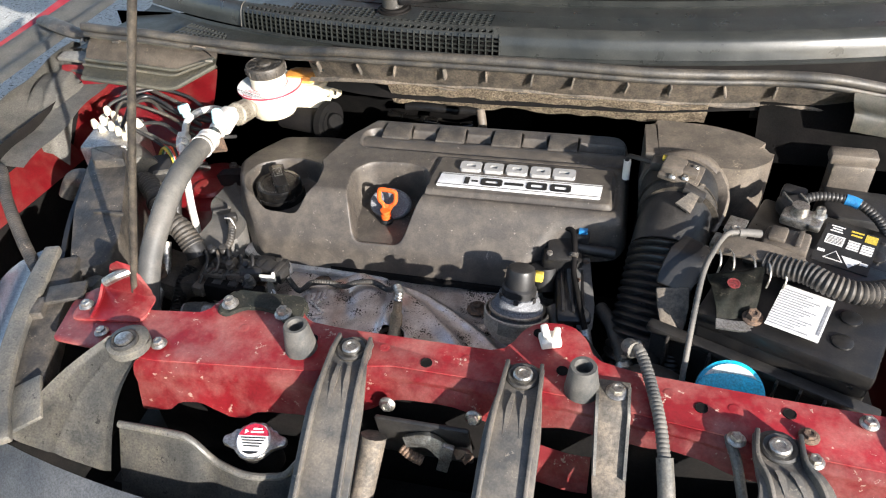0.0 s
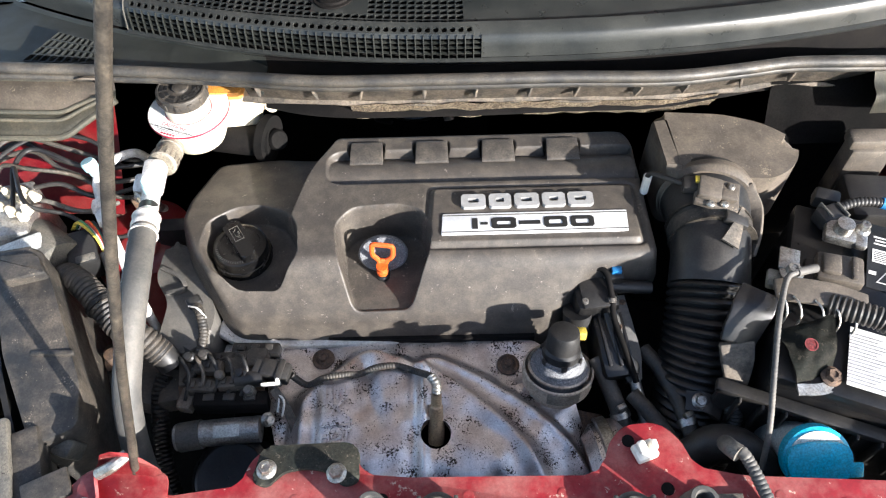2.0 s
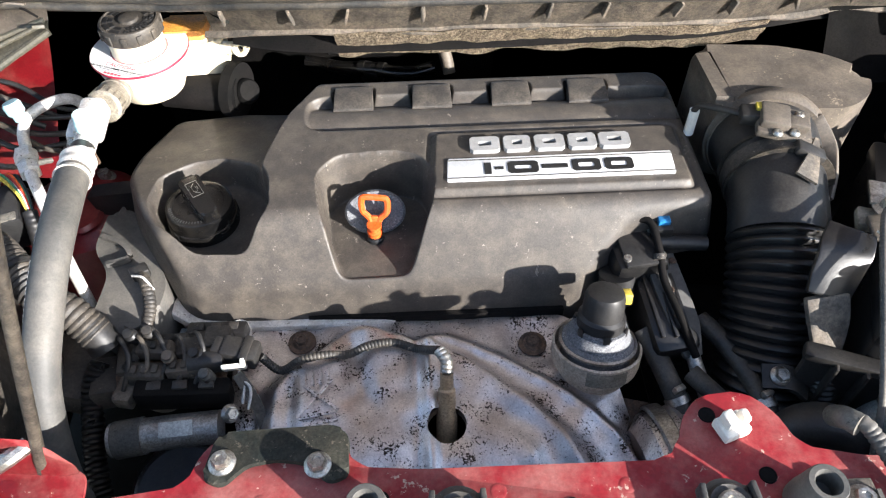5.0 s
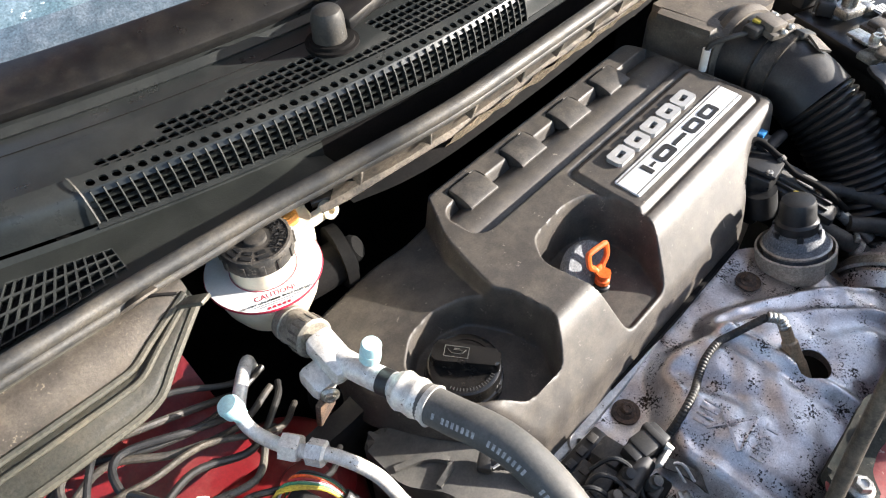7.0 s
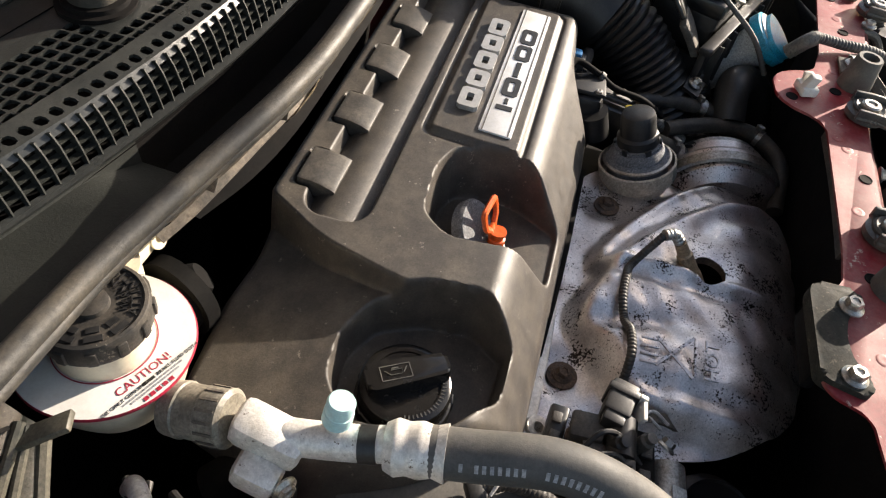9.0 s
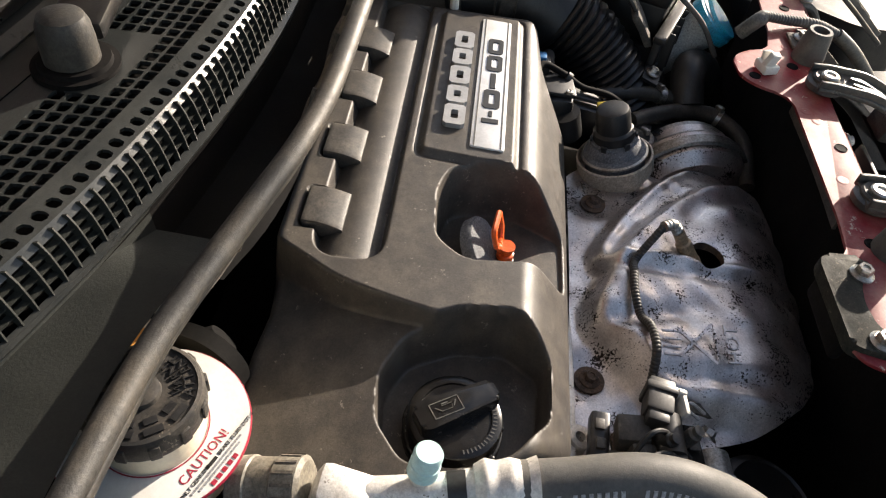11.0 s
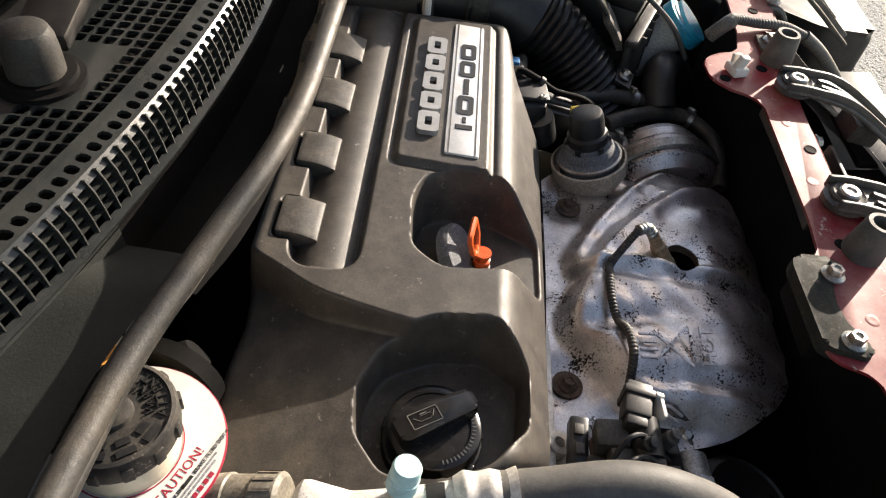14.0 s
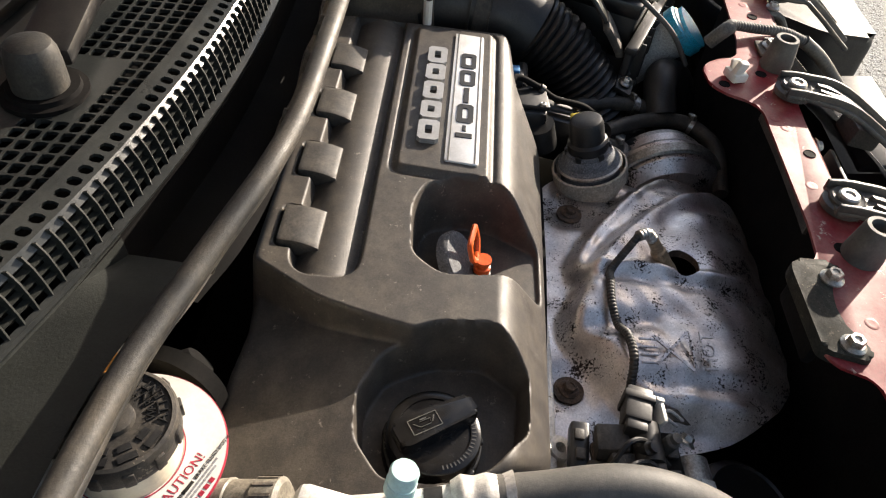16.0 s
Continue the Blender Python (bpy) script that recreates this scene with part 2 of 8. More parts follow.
M_WHITEW = mat("white_wire", (0.6, 0.58, 0.55), (0.5, 0.48, 0.45), 60, 0.45, 0.6, bump=0.05)
M_REDW = mat("red_wire", (0.45, 0.03, 0.03), (0.35, 0.03, 0.03), 60, 0.45, 0.6, bump=0.05)
M_BATT = mat("battery_case", (0.006, 0.006, 0.007), (0.010, 0.010, 0.010), 20, 0.26, 0.42, dust=DUST, dust_amt=0.06, dscale=30, bump=0.12, bscale=500)
M_GLOSS = mat("glossy_black_plastic", (0.0035, 0.0035, 0.0038), (0.006, 0.006, 0.006), 40, 0.16, 0.30, dust=(0.10, 0.085, 0.065), dust_amt=0.10, dscale=60, bump=0.1, bscale=700, bdist=0.0004, grain=0.2)
M_PRINT = mat("worn_moulded_print", (0.045, 0.045, 0.044), (0.03, 0.03, 0.03), 200, 0.45, 0.6, bump=0.0)
M_LAMP = mat("headlamp_lens", (0.42, 0.47, 0.52), (0.36, 0.41, 0.46), 6, 0.12, 0.25, coat=0.6, dust=(0.5, 0.5, 0.48), dust_amt=0.3, dscale=5, bump=0.05)
# dust and droplets, plus the sky's reflection painted in as a blue-grey base
M_GLASS = mat("windscreen_glass", (0.075, 0.125, 0.155), (0.12, 0.17, 0.20), 9, 0.20, 0.32, dust=(0.30, 0.37, 0.42), dust_amt=0.55, dscale=26, spec=0.35, bump=0.0, specks=(0.45, 0.50, 0.54), sscale=170, sthr=0.70)
M_GROUND = mat("gravelly_ground", (0.46, 0.455, 0.43), (0.33, 0.325, 0.30), 45, 0.85, 1.0, dust=(0.36, 0.35, 0.31), dust_amt=0.5, dscale=30, specks=(0.07, 0.07, 0.05), sscale=60, sthr=0.60, bump=1.0, bscale=45, bdist=0.02)


# ---------------------------------------------------------------- builders
def part(name, bm, material, parent=None, label="", sharp=35.0, kind=""):
    """Links a bmesh, in world coordinates, as one mesh object, under parent if one is given."""
    bmesh.ops.recalc_face_normals(bm, faces=bm.faces)
    me = bpy.data.meshes.new(name)
    bm.to_mesh(me)
    bm.free()
    me.materials.append(material)
    me.shade_smooth()
    me.set_sharp_from_angle(angle=radians(sharp))
    ob = new(name, me)
    if parent is not None:
        ob.parent = parent
        ob.matrix_parent_inverse = world_of(parent).inverted()
    if label or kind:
        tagged(ob, label=label, kind=kind)
    return ob


def world_of(ob):
    m = ob.matrix_basis.copy()
    if ob.parent is not None:
        m = world_of(ob.parent) @ ob.matrix_parent_inverse @ m
    return m


def thing(name, at, label, category, group="", kind=""):
    ob = new(name)
    ob.empty_display_size = 0.02
    ob.matrix_basis = Matrix.Translation(at)
    return tagged(ob, label, category, group, kind)


def solo(name, bm, material, label, category, group="", kind="", sharp=35.0):
    return tagged(part(name, bm, material, None, "", sharp), label, category, group, kind)


def settle(ob, move, size=(1, 1, 1)):
    """Moves a finished thing by move, and stretches it about its base."""
    ob.matrix_basis = Matrix.Translation(move) @ ob.matrix_basis @ Matrix.Diagonal((*size, 1))


def xf(bm, m):
    bmesh.ops.transform(bm, matrix=m, verts=bm.verts)
    return bm


def joined(*bms):
    out = bmesh.new()
    for b in bms:
        me = bpy.data.meshes.new("tmp")
        b.to_mesh(me)
        b.free()
        out.from_mesh(me)
        bpy.data.meshes.remove(me)
    return out


def box(sx, sy, sz, bev=0.002, m=None, seg=2):
    bm = bmesh.new()
    bmesh.ops.create_cube(bm, size=1.0)
    bmesh.ops.scale(bm, vec=(sx, sy, sz), verts=bm.verts)
    if bev:
        bmesh.ops.bevel(bm, geom=bm.edges[:], offset=min(bev, 0.45 * min(sx, sy, sz)), segments=seg, affect="EDGES", profile=0.5)
    return xf(bm, m) if m else bm


def prism(poly, z0, z1, bev=0.0, m=None, seg=2):
    """An upright prism over a plan polygon, its upper rim bevelled."""
    bm = bmesh.new()
    low = [bm.verts.new((x, y, z0)) for x, y in poly]
    top = [bm.verts.new((x, y, z1)) for x, y in poly]
    n = len(poly)
    bm.faces.new(low[::-1])
    bm.faces.new(top)
    for i in range(n):
        bm.faces.new((low[i], low[(i + 1) % n], top[(i + 1) % n], top[i]))
    if bev:
        es = [e for e in bm.edges if abs(e.verts[0].co.z - z1) < 1e-6 and abs(e.verts[1].co.z - z1) < 1e-6]
        bmesh.ops.bevel(bm, geom=es, offset=bev, segments=seg, affect="EDGES", profile=0.5)
    return xf(bm, m) if m else bm


def rev(profile, seg=32, m=None, closed=True):
    """A turned body about z: profile of (radius, height)."""
    bm = bmesh.new()
    rings = []
    for r, z in profile:
        if r < 1e-6:
            rings.append([bm.verts.new((0, 0, z))])
        else:
            rings.append([bm.verts.new((r * math.cos(2 * math.pi * i / seg), r * math.sin(2 * math.pi * i / seg), z)) for i in range(seg)])
    for a, b in zip(rings, rings[1:]):
        for i in range(seg):
            j = (i + 1) % seg
            if len(a) == 1 and len(b) == 1:
                continue
            if len(a) == 1:
                bm.faces.new((a[0], b[i], b[j]))
            elif len(b) == 1:
                bm.faces.new((a[i], a[j], b[0]))
            else:
                bm.faces.new((a[i], a[j], b[j], b[i]))
    if closed:
        for ring in (rings[0], rings[-1]):
            if len(ring) > 1:
                bm.faces.new(ring)
    return xf(bm, m) if m else bm


def spline(pts, n=8):
    """A smooth line through the points."""
    p = [Vector(q) for q in pts]
    p = [p[0] * 2 - p[1], *p, p[-1] * 2 - p[-2]]
    out = []
    for i in range(1, len(p) - 2):
        for k in range(n):
            t = k / n
            a, b, c, d = p[i - 1:i + 3]
            out.append(0.5 * ((2 * b) + (c - a) * t + (2 * a - 5 * b + 4 * c - d) * t * t + (3 * b - a - 3 * c + d) * t ** 3))
    out.append(p[-2])
    return out


def even(line, step):
    """The line cut into even steps."""
    out, left = [line[0]], step
    for a, b in zip(line, line[1:]):
        d = (b - a).length
        pos = 0.0
        while d - pos >= left:
            pos += left
            out.append(a.lerp(b, pos / d))
            left = step
        left -= d - pos
    out.append(line[-1])
    return out


def tube(pts, r, seg=14, n=8, smooth=True, ribs=None, squash=1.0, up=(0, 0, 1)):
    """A round bar or hose along the points. r: a radius or one for each point; ribs=(pitch, depth) makes it corrugated."""
    line = spline(pts, n) if smooth else [Vector(q) for q in pts]
    rr = None
    if isinstance(r, (list, tuple)):
        rr = [np.interp(i / (len(line) - 1) * (len(r) - 1), range(len(r)), r) for i in range(len(line))]
    if ribs:
        pitch, depth = ribs
        base = r if not isinstance(r, (list, tuple)) else r[0]
        old = line
        line = even(old, pitch / 4)
        wave = (0.0, 0.75, 1.0, 0.75)
        if rr:
            rr = [np.interp(i / (len(line) - 1), np.linspace(0, 1, len(rr)), rr) - depth * (1 - wave[i % 4]) for i in range(len(line))]
        else:
            rr = [base - depth * (1 - wave[i % 4]) for i in range(len(line))]
    bm = bmesh.new()
    side = None
    rings = []
    for i, p in enumerate(line):
        t = (line[min(i + 1, len(line) - 1)] - line[max(i - 1, 0)]).normalized()
        if side is None:
            side = t.cross(Vector(up))
            if side.length < 0.05:
                side = t.cross(Vector((1, 0, 0)))
        side = (side - t * side.dot(t)).normalized()
        other = t.cross(side)
        q = rr[i] if rr else r
        rings.append([bm.verts.new(p + side * (q * math.cos(2 * math.pi * k / seg)) + other * (q * squash * math.sin(2 * math.pi * k / seg))) for k in range(seg)])
    for a, b in zip(rings, rings[1:]):
        for k in range(seg):
            bm.faces.new((a[k], a[(k + 1) % seg], b[(k + 1) % seg], b[k]))
    bm.faces.new(rings[0][::-1])
    bm.faces.new(rings[-1])
    return bm


def strap(pts, width, thick, across=(1, 0, 0), n=6, smooth=True, bev=0.0):
    """A flat bar along the points; width: one or one for each point; its breadth lies along across."""
    line = spline(pts, n) if smooth else [Vector(q) for q in pts]
    ws = width if isinstance(width, (list, tuple)) else [width]
    bm = bmesh.new()
    rings = []
    for i, p in enumerate(line):
        t = (line[min(i + 1, len(line) - 1)] - line[max(i - 1, 0)]).normalized()
        s = Vector(across)
        s = (s - t * s.dot(t)).normalized()
        nn = t.cross(s).normalized()
        w = np.interp(i / (len(line) - 1) * (len(ws) - 1), range(len(ws)), ws) / 2
        rings.append([bm.verts.new(p + s * a * w + nn * b * thick / 2) for a, b in ((-1, -1), (1, -1), (1, 1), (-1, 1))])
    for a, b in zip(rings, rings[1:]):
        for k in range(4):
            bm.faces.new((a[k], a[(k + 1) % 4], b[(k + 1) % 4], b[k]))
    bm.faces.new(rings[0][::-1])
    bm.faces.new(rings[-1])
    if bev:
        bmesh.ops.recalc_face_normals(bm, faces=bm.faces)
        es = [e for e in bm.edges if len(e.link_faces) == 2 and e.calc_face_angle(0) > 0.9]
        bmesh.ops.bevel(bm, geom=es, offset=bev, segments=2, affect="EDGES", profile=0.5)
    return bm


def sheet(fn, us, vs, keep=None):
    """A surface fn(u, v) -> point over the given steps."""
    bm = bmesh.new()
    g = [[bm.verts.new(fn(u, v)) for v in vs] for u in us]
    for i in range(len(us) - 1):
        for j in range(len(vs) - 1):
            if keep is None or keep((us[i] + us[i + 1]) / 2, (vs[j] + vs[j + 1]) / 2):
                bm.faces.new((g[i][j], g[i + 1][j], g[i + 1][j + 1], g[i][j + 1]))
    return bm


def relief(x0, x1, y0, y1, step, fz, away):
    """A height field z = fz(X, Y) (numpy arrays) as a mesh, cut clean where away(X, Y), a signed distance, turns positive."""
    xs, ys = np.arange(x0, x1 + step / 2, step), np.arange(y0, y1 + step / 2, step)
    X, Y = np.meshgrid(xs, ys, indexing="ij")
    for _ in range(2):
        d = away(X, Y)
        gx, gy = (away(X + 1e-4, Y) - d) / 1e-4, (away(X, Y + 1e-4) - d) / 1e-4
        pull = np.where((d > 0) & (d < 1.5 * step), d, 0.0)
        X, Y = X - pull * gx, Y - pull * gy
    keep = lambda A, B: away(A, B) < 0.3 * step
    Z = fz(X, Y)
    nx, ny = X.shape
    idx = np.arange(nx * ny).reshape(nx, ny)
    quads = np.stack((idx[:-1, :-1], idx[1:, :-1], idx[1:, 1:], idx[:-1, 1:]), -1).reshape(-1, 4)
    ok = keep(X, Y).reshape(-1)
    quads = quads[ok[quads].all(1)]
    used = np.unique(quads)
    back = np.full(nx * ny, -1)
    back[used] = np.arange(len(used))
    me = bpy.data.meshes.new("tmp")
    me.from_pydata(np.stack((X, Y, Z), -1).reshape(-1, 3)[used].tolist(), [], back[quads].tolist())
    bm = bmesh.new()
    bm.from_mesh(me)
    bpy.data.meshes.remove(me)
    bmesh.ops.remove_doubles(bm, verts=bm.verts, dist=0.35 * step)
    bmesh.ops.dissolve_degenerate(bm, edges=bm.edges, dist=0.1 * step)
    return bm


def sd_poly(X, Y, poly):
    """Signed distance to a plan polygon, negative inside."""
    d = np.full(X.shape, 1e9)
    inside = np.zeros(X.shape, bool)
    for (ax, ay), (bx, by) in zip(poly, poly[1:] + poly[:1]):
        ex, ey = bx - ax, by - ay
        t = np.clip(((X - ax) * ex + (Y - ay) * ey) / (ex * ex + ey * ey), 0, 1)
        d = np.minimum(d, np.hypot(X - ax - t * ex, Y - ay - t * ey))
        inside ^= ((ay > Y) != (by > Y)) & (X < ax + (Y - ay) * ex / (ey if abs(ey) > 1e-9 else 1e-9))
    return np.where(inside, -d, d)


def rounded(poly, r, n=5):
    """A plan polygon with its corners rounded."""
    out = []
    k = len(poly)
    for i in range(k):
        p, a, b = Vector(poly[i]), Vector(poly[i - 1]), Vector(poly[(i + 1) % k])
        u, v = (a - p), (b - p)
        q = min(r, 0.45 * u.length, 0.45 * v.length)
        s, e = p + u.normalized() * q, p + v.normalized() * q
        for j in range(n + 1):
            t = j / n
            c = s * (1 - t) ** 2 + p * 2 * t * (1 - t) + e * t * t
            out.append((c.x, c.y))
    return out


def smin(a, b, k):
    h = np.clip(0.5 + 0.5 * (b - a) / k, 0, 1)
    return b + (a - b) * h - k * h * (1 - h)


def sstep(a, b, x):
    t = np.clip((x - a) / (b - a), 0, 1)
    return t * t * (3 - 2 * t)


def aim(at, axis, spin=0.0):
    """A pose at a place whose z axis points along axis."""
    return Matrix.Translation(at) @ Vector(axis).to_track_quat("Z", "Y").to_matrix().to_4x4() @ Matrix.Rotation(radians(spin), 4, "Z")


def letters(text, size, m, depth=0.0003):
    """Flat raised lettering in the built-in font, centred, as a bmesh."""
    cu = bpy.data.curves.new("txt", "FONT")
    cu.body, cu.size, cu.extrude, cu.align_x, cu.align_y, cu.resolution_u = text, size, depth, "CENTER", "CENTER", 2
    ob = bpy.data.objects.new("txt", cu)
    scene.collection.objects.link(ob)
    me = bpy.data.meshes.new_from_object(ob.evaluated_get(bpy.context.evaluated_depsgraph_get()))
    bm = bmesh.new()
    bm.from_mesh(me)
    bpy.data.meshes.remove(me)
    bpy.data.objects.remove(ob)
    bpy.data.curves.remove(cu)
    return xf(bm, m)


def hexhead(r, h, flange=0.0):
    """A hexagon bolt head on a flange, at the origin."""
    hx = rev([(0, 0.002), (r, 0.002), (r, h * 0.8), (r * 0.86, h), (r * 0.5, h), (r * 0.45, h * 0.85), (0, h * 0.85)], 6, closed=False)
    fl = rev([(0, 0), (flange or r * 1.45, 0), (flange or r * 1.45, 0.0015), (r * 1.05, 0.0035), (0, 0.0035)], 24, closed=False)
    return joined(hx, fl)


BOLTS = {}


def bolt(at, axis=(0, 0, 1), r=0.006, h=0.007, material=None, label="zinc-plated hexagon flange bolt", group="flange bolts", spin=10.0):
    material = material or M_ZINC
    key = (r, h, material.name)
    if key not in BOLTS:
        BOLTS[key] = tagged(part("flange_bolt", hexhead(r, h), material), label, "bolt", group)
        BOLTS[key].matrix_basis = aim(at, axis, spin)
        return BOLTS[key]
    return tagged(copy_thing(BOLTS[key], aim(at, axis, spin)), label, "bolt", group)


def hole_discs(name, spots, parent, r=0.006):
    """Near-black rimmed discs laid on a sheet, painting the dark inside a drilling."""
    for x, y, z in spots:
        part(name, rev([(r * 1.15, 0.0), (r * 1.12, 0.0008), (r, 0.0009), (r * 0.9, 0.0005), (0, 0.0004)], 18, Matrix.Translation((x, y, z)), closed=False), M_DARK, parent)


# ---------------------------------------------------------------- ground and the car's shell
ground = solo("ground", sheet(lambda u, v: (u, v, 0.0), np.linspace(-600, 600, 13).tolist(), np.linspace(-600, 600, 13).tolist()), M_GROUND, "pale gravelly ground round the parked car", "ground", kind="structure")


def wall(name, pts, z0, z1, material, label, thick=0.004, kind="structure"):
    """An upright sheet along a plan line."""
    bm = bmesh.new()
    a = [bm.verts.new((x, y, z0)) for x, y in pts]
    b = [bm.verts.new((x, y, z1)) for x, y in pts]
    for i in range(len(pts) - 1):
        bm.faces.new((a[i], a[i + 1], b[i + 1], b[i]))
    r = bmesh.ops.solidify(bm, geom=bm.faces[:], thickness=thick)
    return solo(name, bm, material, label, "car body", kind=kind)


# tray, firewall and offside wing carry the bay's shade as a near-black colour
undertray = solo("undertray", box(1.7, 1.3, 0.01, 0.002, Matrix.Translation((0.07, -0.1, 0.42))), M_DARK, "near-black tray under the engine, its shade in the colour", "car body", kind="structure")
firewall = wall("firewall", [(-0.75, 0.43), (-0.42, 0.43), (0.07, 0.42), (0.6, 0.42), (0.95, 0.43)], 0.42, 1.03, M_DARK, "near-black firewall behind the engine, its shade in the colour")
for nm, xw, sgn, m_, lb in (("inner_wing_offside", -0.70, 1, M_DARK, "near-black inner wing of the engine bay, its shade in the colour"), ("inner_wing_nearside", 0.83, -1, M_REDCLEAN, "red painted inner wing of the engine bay")):
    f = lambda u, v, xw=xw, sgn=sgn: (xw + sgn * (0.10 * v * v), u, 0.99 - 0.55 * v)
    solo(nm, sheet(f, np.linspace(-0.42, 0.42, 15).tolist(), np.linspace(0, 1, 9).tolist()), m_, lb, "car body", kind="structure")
rail_red = sheet(lambda u, v: (-0.715 + 0.05 * v, -0.30 + 0.42 * u, 0.965 - 0.05 * v - 0.02 * u * v), np.linspace(0, 1, 12).tolist(), np.linspace(0, 1, 4).tolist())
bmesh.ops.solidify(rail_red, geom=rail_red.faces[:], thickness=0.003)
solo("wing_rail", rail_red, M_REDCLEAN, "red painted rail along the offside inner wing", "car body", kind="structure")
radiator = thing("radiator", (0.07, -0.40, 0.45), "dark radiator and fan pack behind the front panel", "radiator")
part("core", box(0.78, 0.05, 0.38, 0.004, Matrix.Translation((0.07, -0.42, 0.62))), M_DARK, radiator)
# dark shroud sheet added below the lip to block low sun from the shield
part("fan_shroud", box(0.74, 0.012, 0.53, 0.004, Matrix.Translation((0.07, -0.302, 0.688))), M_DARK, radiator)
part("header_tank", box(0.74, 0.04, 0.03, 0.008, Matrix.Translation((0.07, -0.405, 0.815))), M_BLACK, radiator)

# front panel: a folded red steel sheet with ears, and a hanging lip
PANEL_Z = 0.965
panel_poly = [(-0.385, -0.275), (-0.365, -0.250), (-0.300, -0.246), (-0.285, -0.280), (-0.215, -0.270), (-0.206, -0.244), (-0.195, -0.236), (-0.108, -0.237), (-0.094, -0.262),
              (-0.05, -0.266), (0.125, -0.268), (0.138, -0.258), (0.146, -0.236), (0.162, -0.219), (0.196, -0.216), (0.215, -0.232), (0.226, -0.262), (0.27, -0.272), (0.42, -0.281), (0.56, -0.286),
              (0.57, -0.352), (0.44, -0.344), (0.31, -0.328), (0.20, -0.314), (0.10, -0.309), (0.02, -0.308), (-0.03, -0.318), (-0.06, -0.330), (-0.15, -0.339), (-0.24, -0.348), (-0.372, -0.340)]
radiator_crossmember = thing("radiator_crossmember", (0.07, -0.3, 0.9), "red painted steel panel over the radiator, chipped and dusty", "crossmember")
part("top_plate", prism(rounded(panel_poly, 0.008, 3), PANEL_Z - 0.003, PANEL_Z, 0.0012), M_RED, radiator_crossmember)


def lip_y(x):
    return float(np.interp(x, [-0.415, -0.24, -0.15, -0.06, -0.03, 0.02, 0.10, 0.20, 0.31, 0.44, 0.57], [-0.352, -0.348, -0.339, -0.330, -0.318, -0.308, -0.309, -0.314, -0.328, -0.344, -0.352]))


def lip_low(x):
    """The waved lower rim of the hanging lip."""
    z = float(np.interp(x, [-0.28, -0.20, -0.06, 0.05, 0.14, 0.20, 0.30, 0.42, 0.57], [0.902, 0.906, 0.910, 0.915, 0.922, 0.938, 0.940, 0.932, 0.920])) + 0.002 * math.sin(30.0 * x + 0.4)
    for c, w, d in ((-0.200, 0.022, 0.014), (-0.150, 0.016, -0.010), (-0.095, 0.034, 0.006), (0.06, 0.055, 0.020), (0.32, 0.03, 0.008)):
        z += d * math.exp(-((x - c) / w) ** 4)
    return z


def lip_pt(u, v):
    y, zl = lip_y(u), lip_low(u)
    t = min(1.0, v)
    return (u, y - 0.006 * math.sin(min(1.0, t * 4) * math.pi / 2) - 0.012 * t + 0.003 * math.exp(-((t - 0.5) / 0.12) ** 2), PANEL_Z - 0.0015 - (PANEL_Z - zl) * t)


lip = sheet(lip_pt, np.linspace(-0.262, 0.565, 140).tolist(), [0, 0.04, 0.1, 0.18, 0.26, 0.45, 0.65, 0.85, 1.0])
bmesh.ops.solidify(lip, geom=lip.faces[:], thickness=0.002)
part("hanging_lip", lip, M_RED, radiator_crossmember)
lower = sheet(lambda u, v: (u, -0.340 - 0.02 * v, 0.912 - 0.035 * v + 0.006 * math.sin(50 * u)), np.linspace(0.178, 0.232, 10).tolist(), [0, 0.5, 1.0])
bmesh.ops.solidify(lower, geom=lower.faces[:], thickness=0.002)
part("lower_flap", lower, M_RED, radiator_crossmember)
flange = [Vector((x, y, 0.958)) for x, y in ((-0.05, -0.268), (0.0, -0.270), (0.06, -0.271), (0.125, -0.270))]
part("edge_trim", strap(flange, 0.012, 0.003, (0, 0, 1), 4), M_RUBBER, radiator_crossmember, "black edge trim with fine teeth")
hole_discs("hole", [(-0.077, -0.287, PANEL_Z), (0.055, -0.298, PANEL_Z), (0.195, -0.283, PANEL_Z), (0.41, -0.297, PANEL_Z), (0.165, -0.235, PANEL_Z), (0.33, -0.305, PANEL_Z)], radiator_crossmember, 0.0055)
dent = lambda x, y: part("dimple", rev([(0.006, 0.0001), (0.005, 0.0004), (0.003, 0.0003), (0, 0.0002)], 14, Matrix.Translation((x, y, PANEL_Z)), closed=False), M_RED, radiator_crossmember)
for q in ((-0.16, -0.285), (0.005, -0.285), (0.095, -0.285), (0.11, -0.277), (0.235, -0.285), (-0.03, -0.292), (0.30, -0.292), (0.36, -0.30)):
    dent(*q)

# hollow rubber buffers on the front panel
buf = thing("bonnet_buffer", (-0.084, -0.302, PANEL_Z), "grey rubber bonnet buffer standing on the red panel", "buffer", "bonnet buffers")
part("cone", rev([(0.0175, 0), (0.0172, 0.006), (0.0135, 0.034), (0.0125, 0.036), (0.009, 0.036), (0.0075, 0.033), (0.007, 0.02), (0, 0.02)], 28, Matrix.Translation((-0.084, -0.302, PANEL_Z)), closed=False), M_HOSE, buf)
copy_thing(buf, Matrix.Translation((0.216, -0.304, PANEL_Z)))

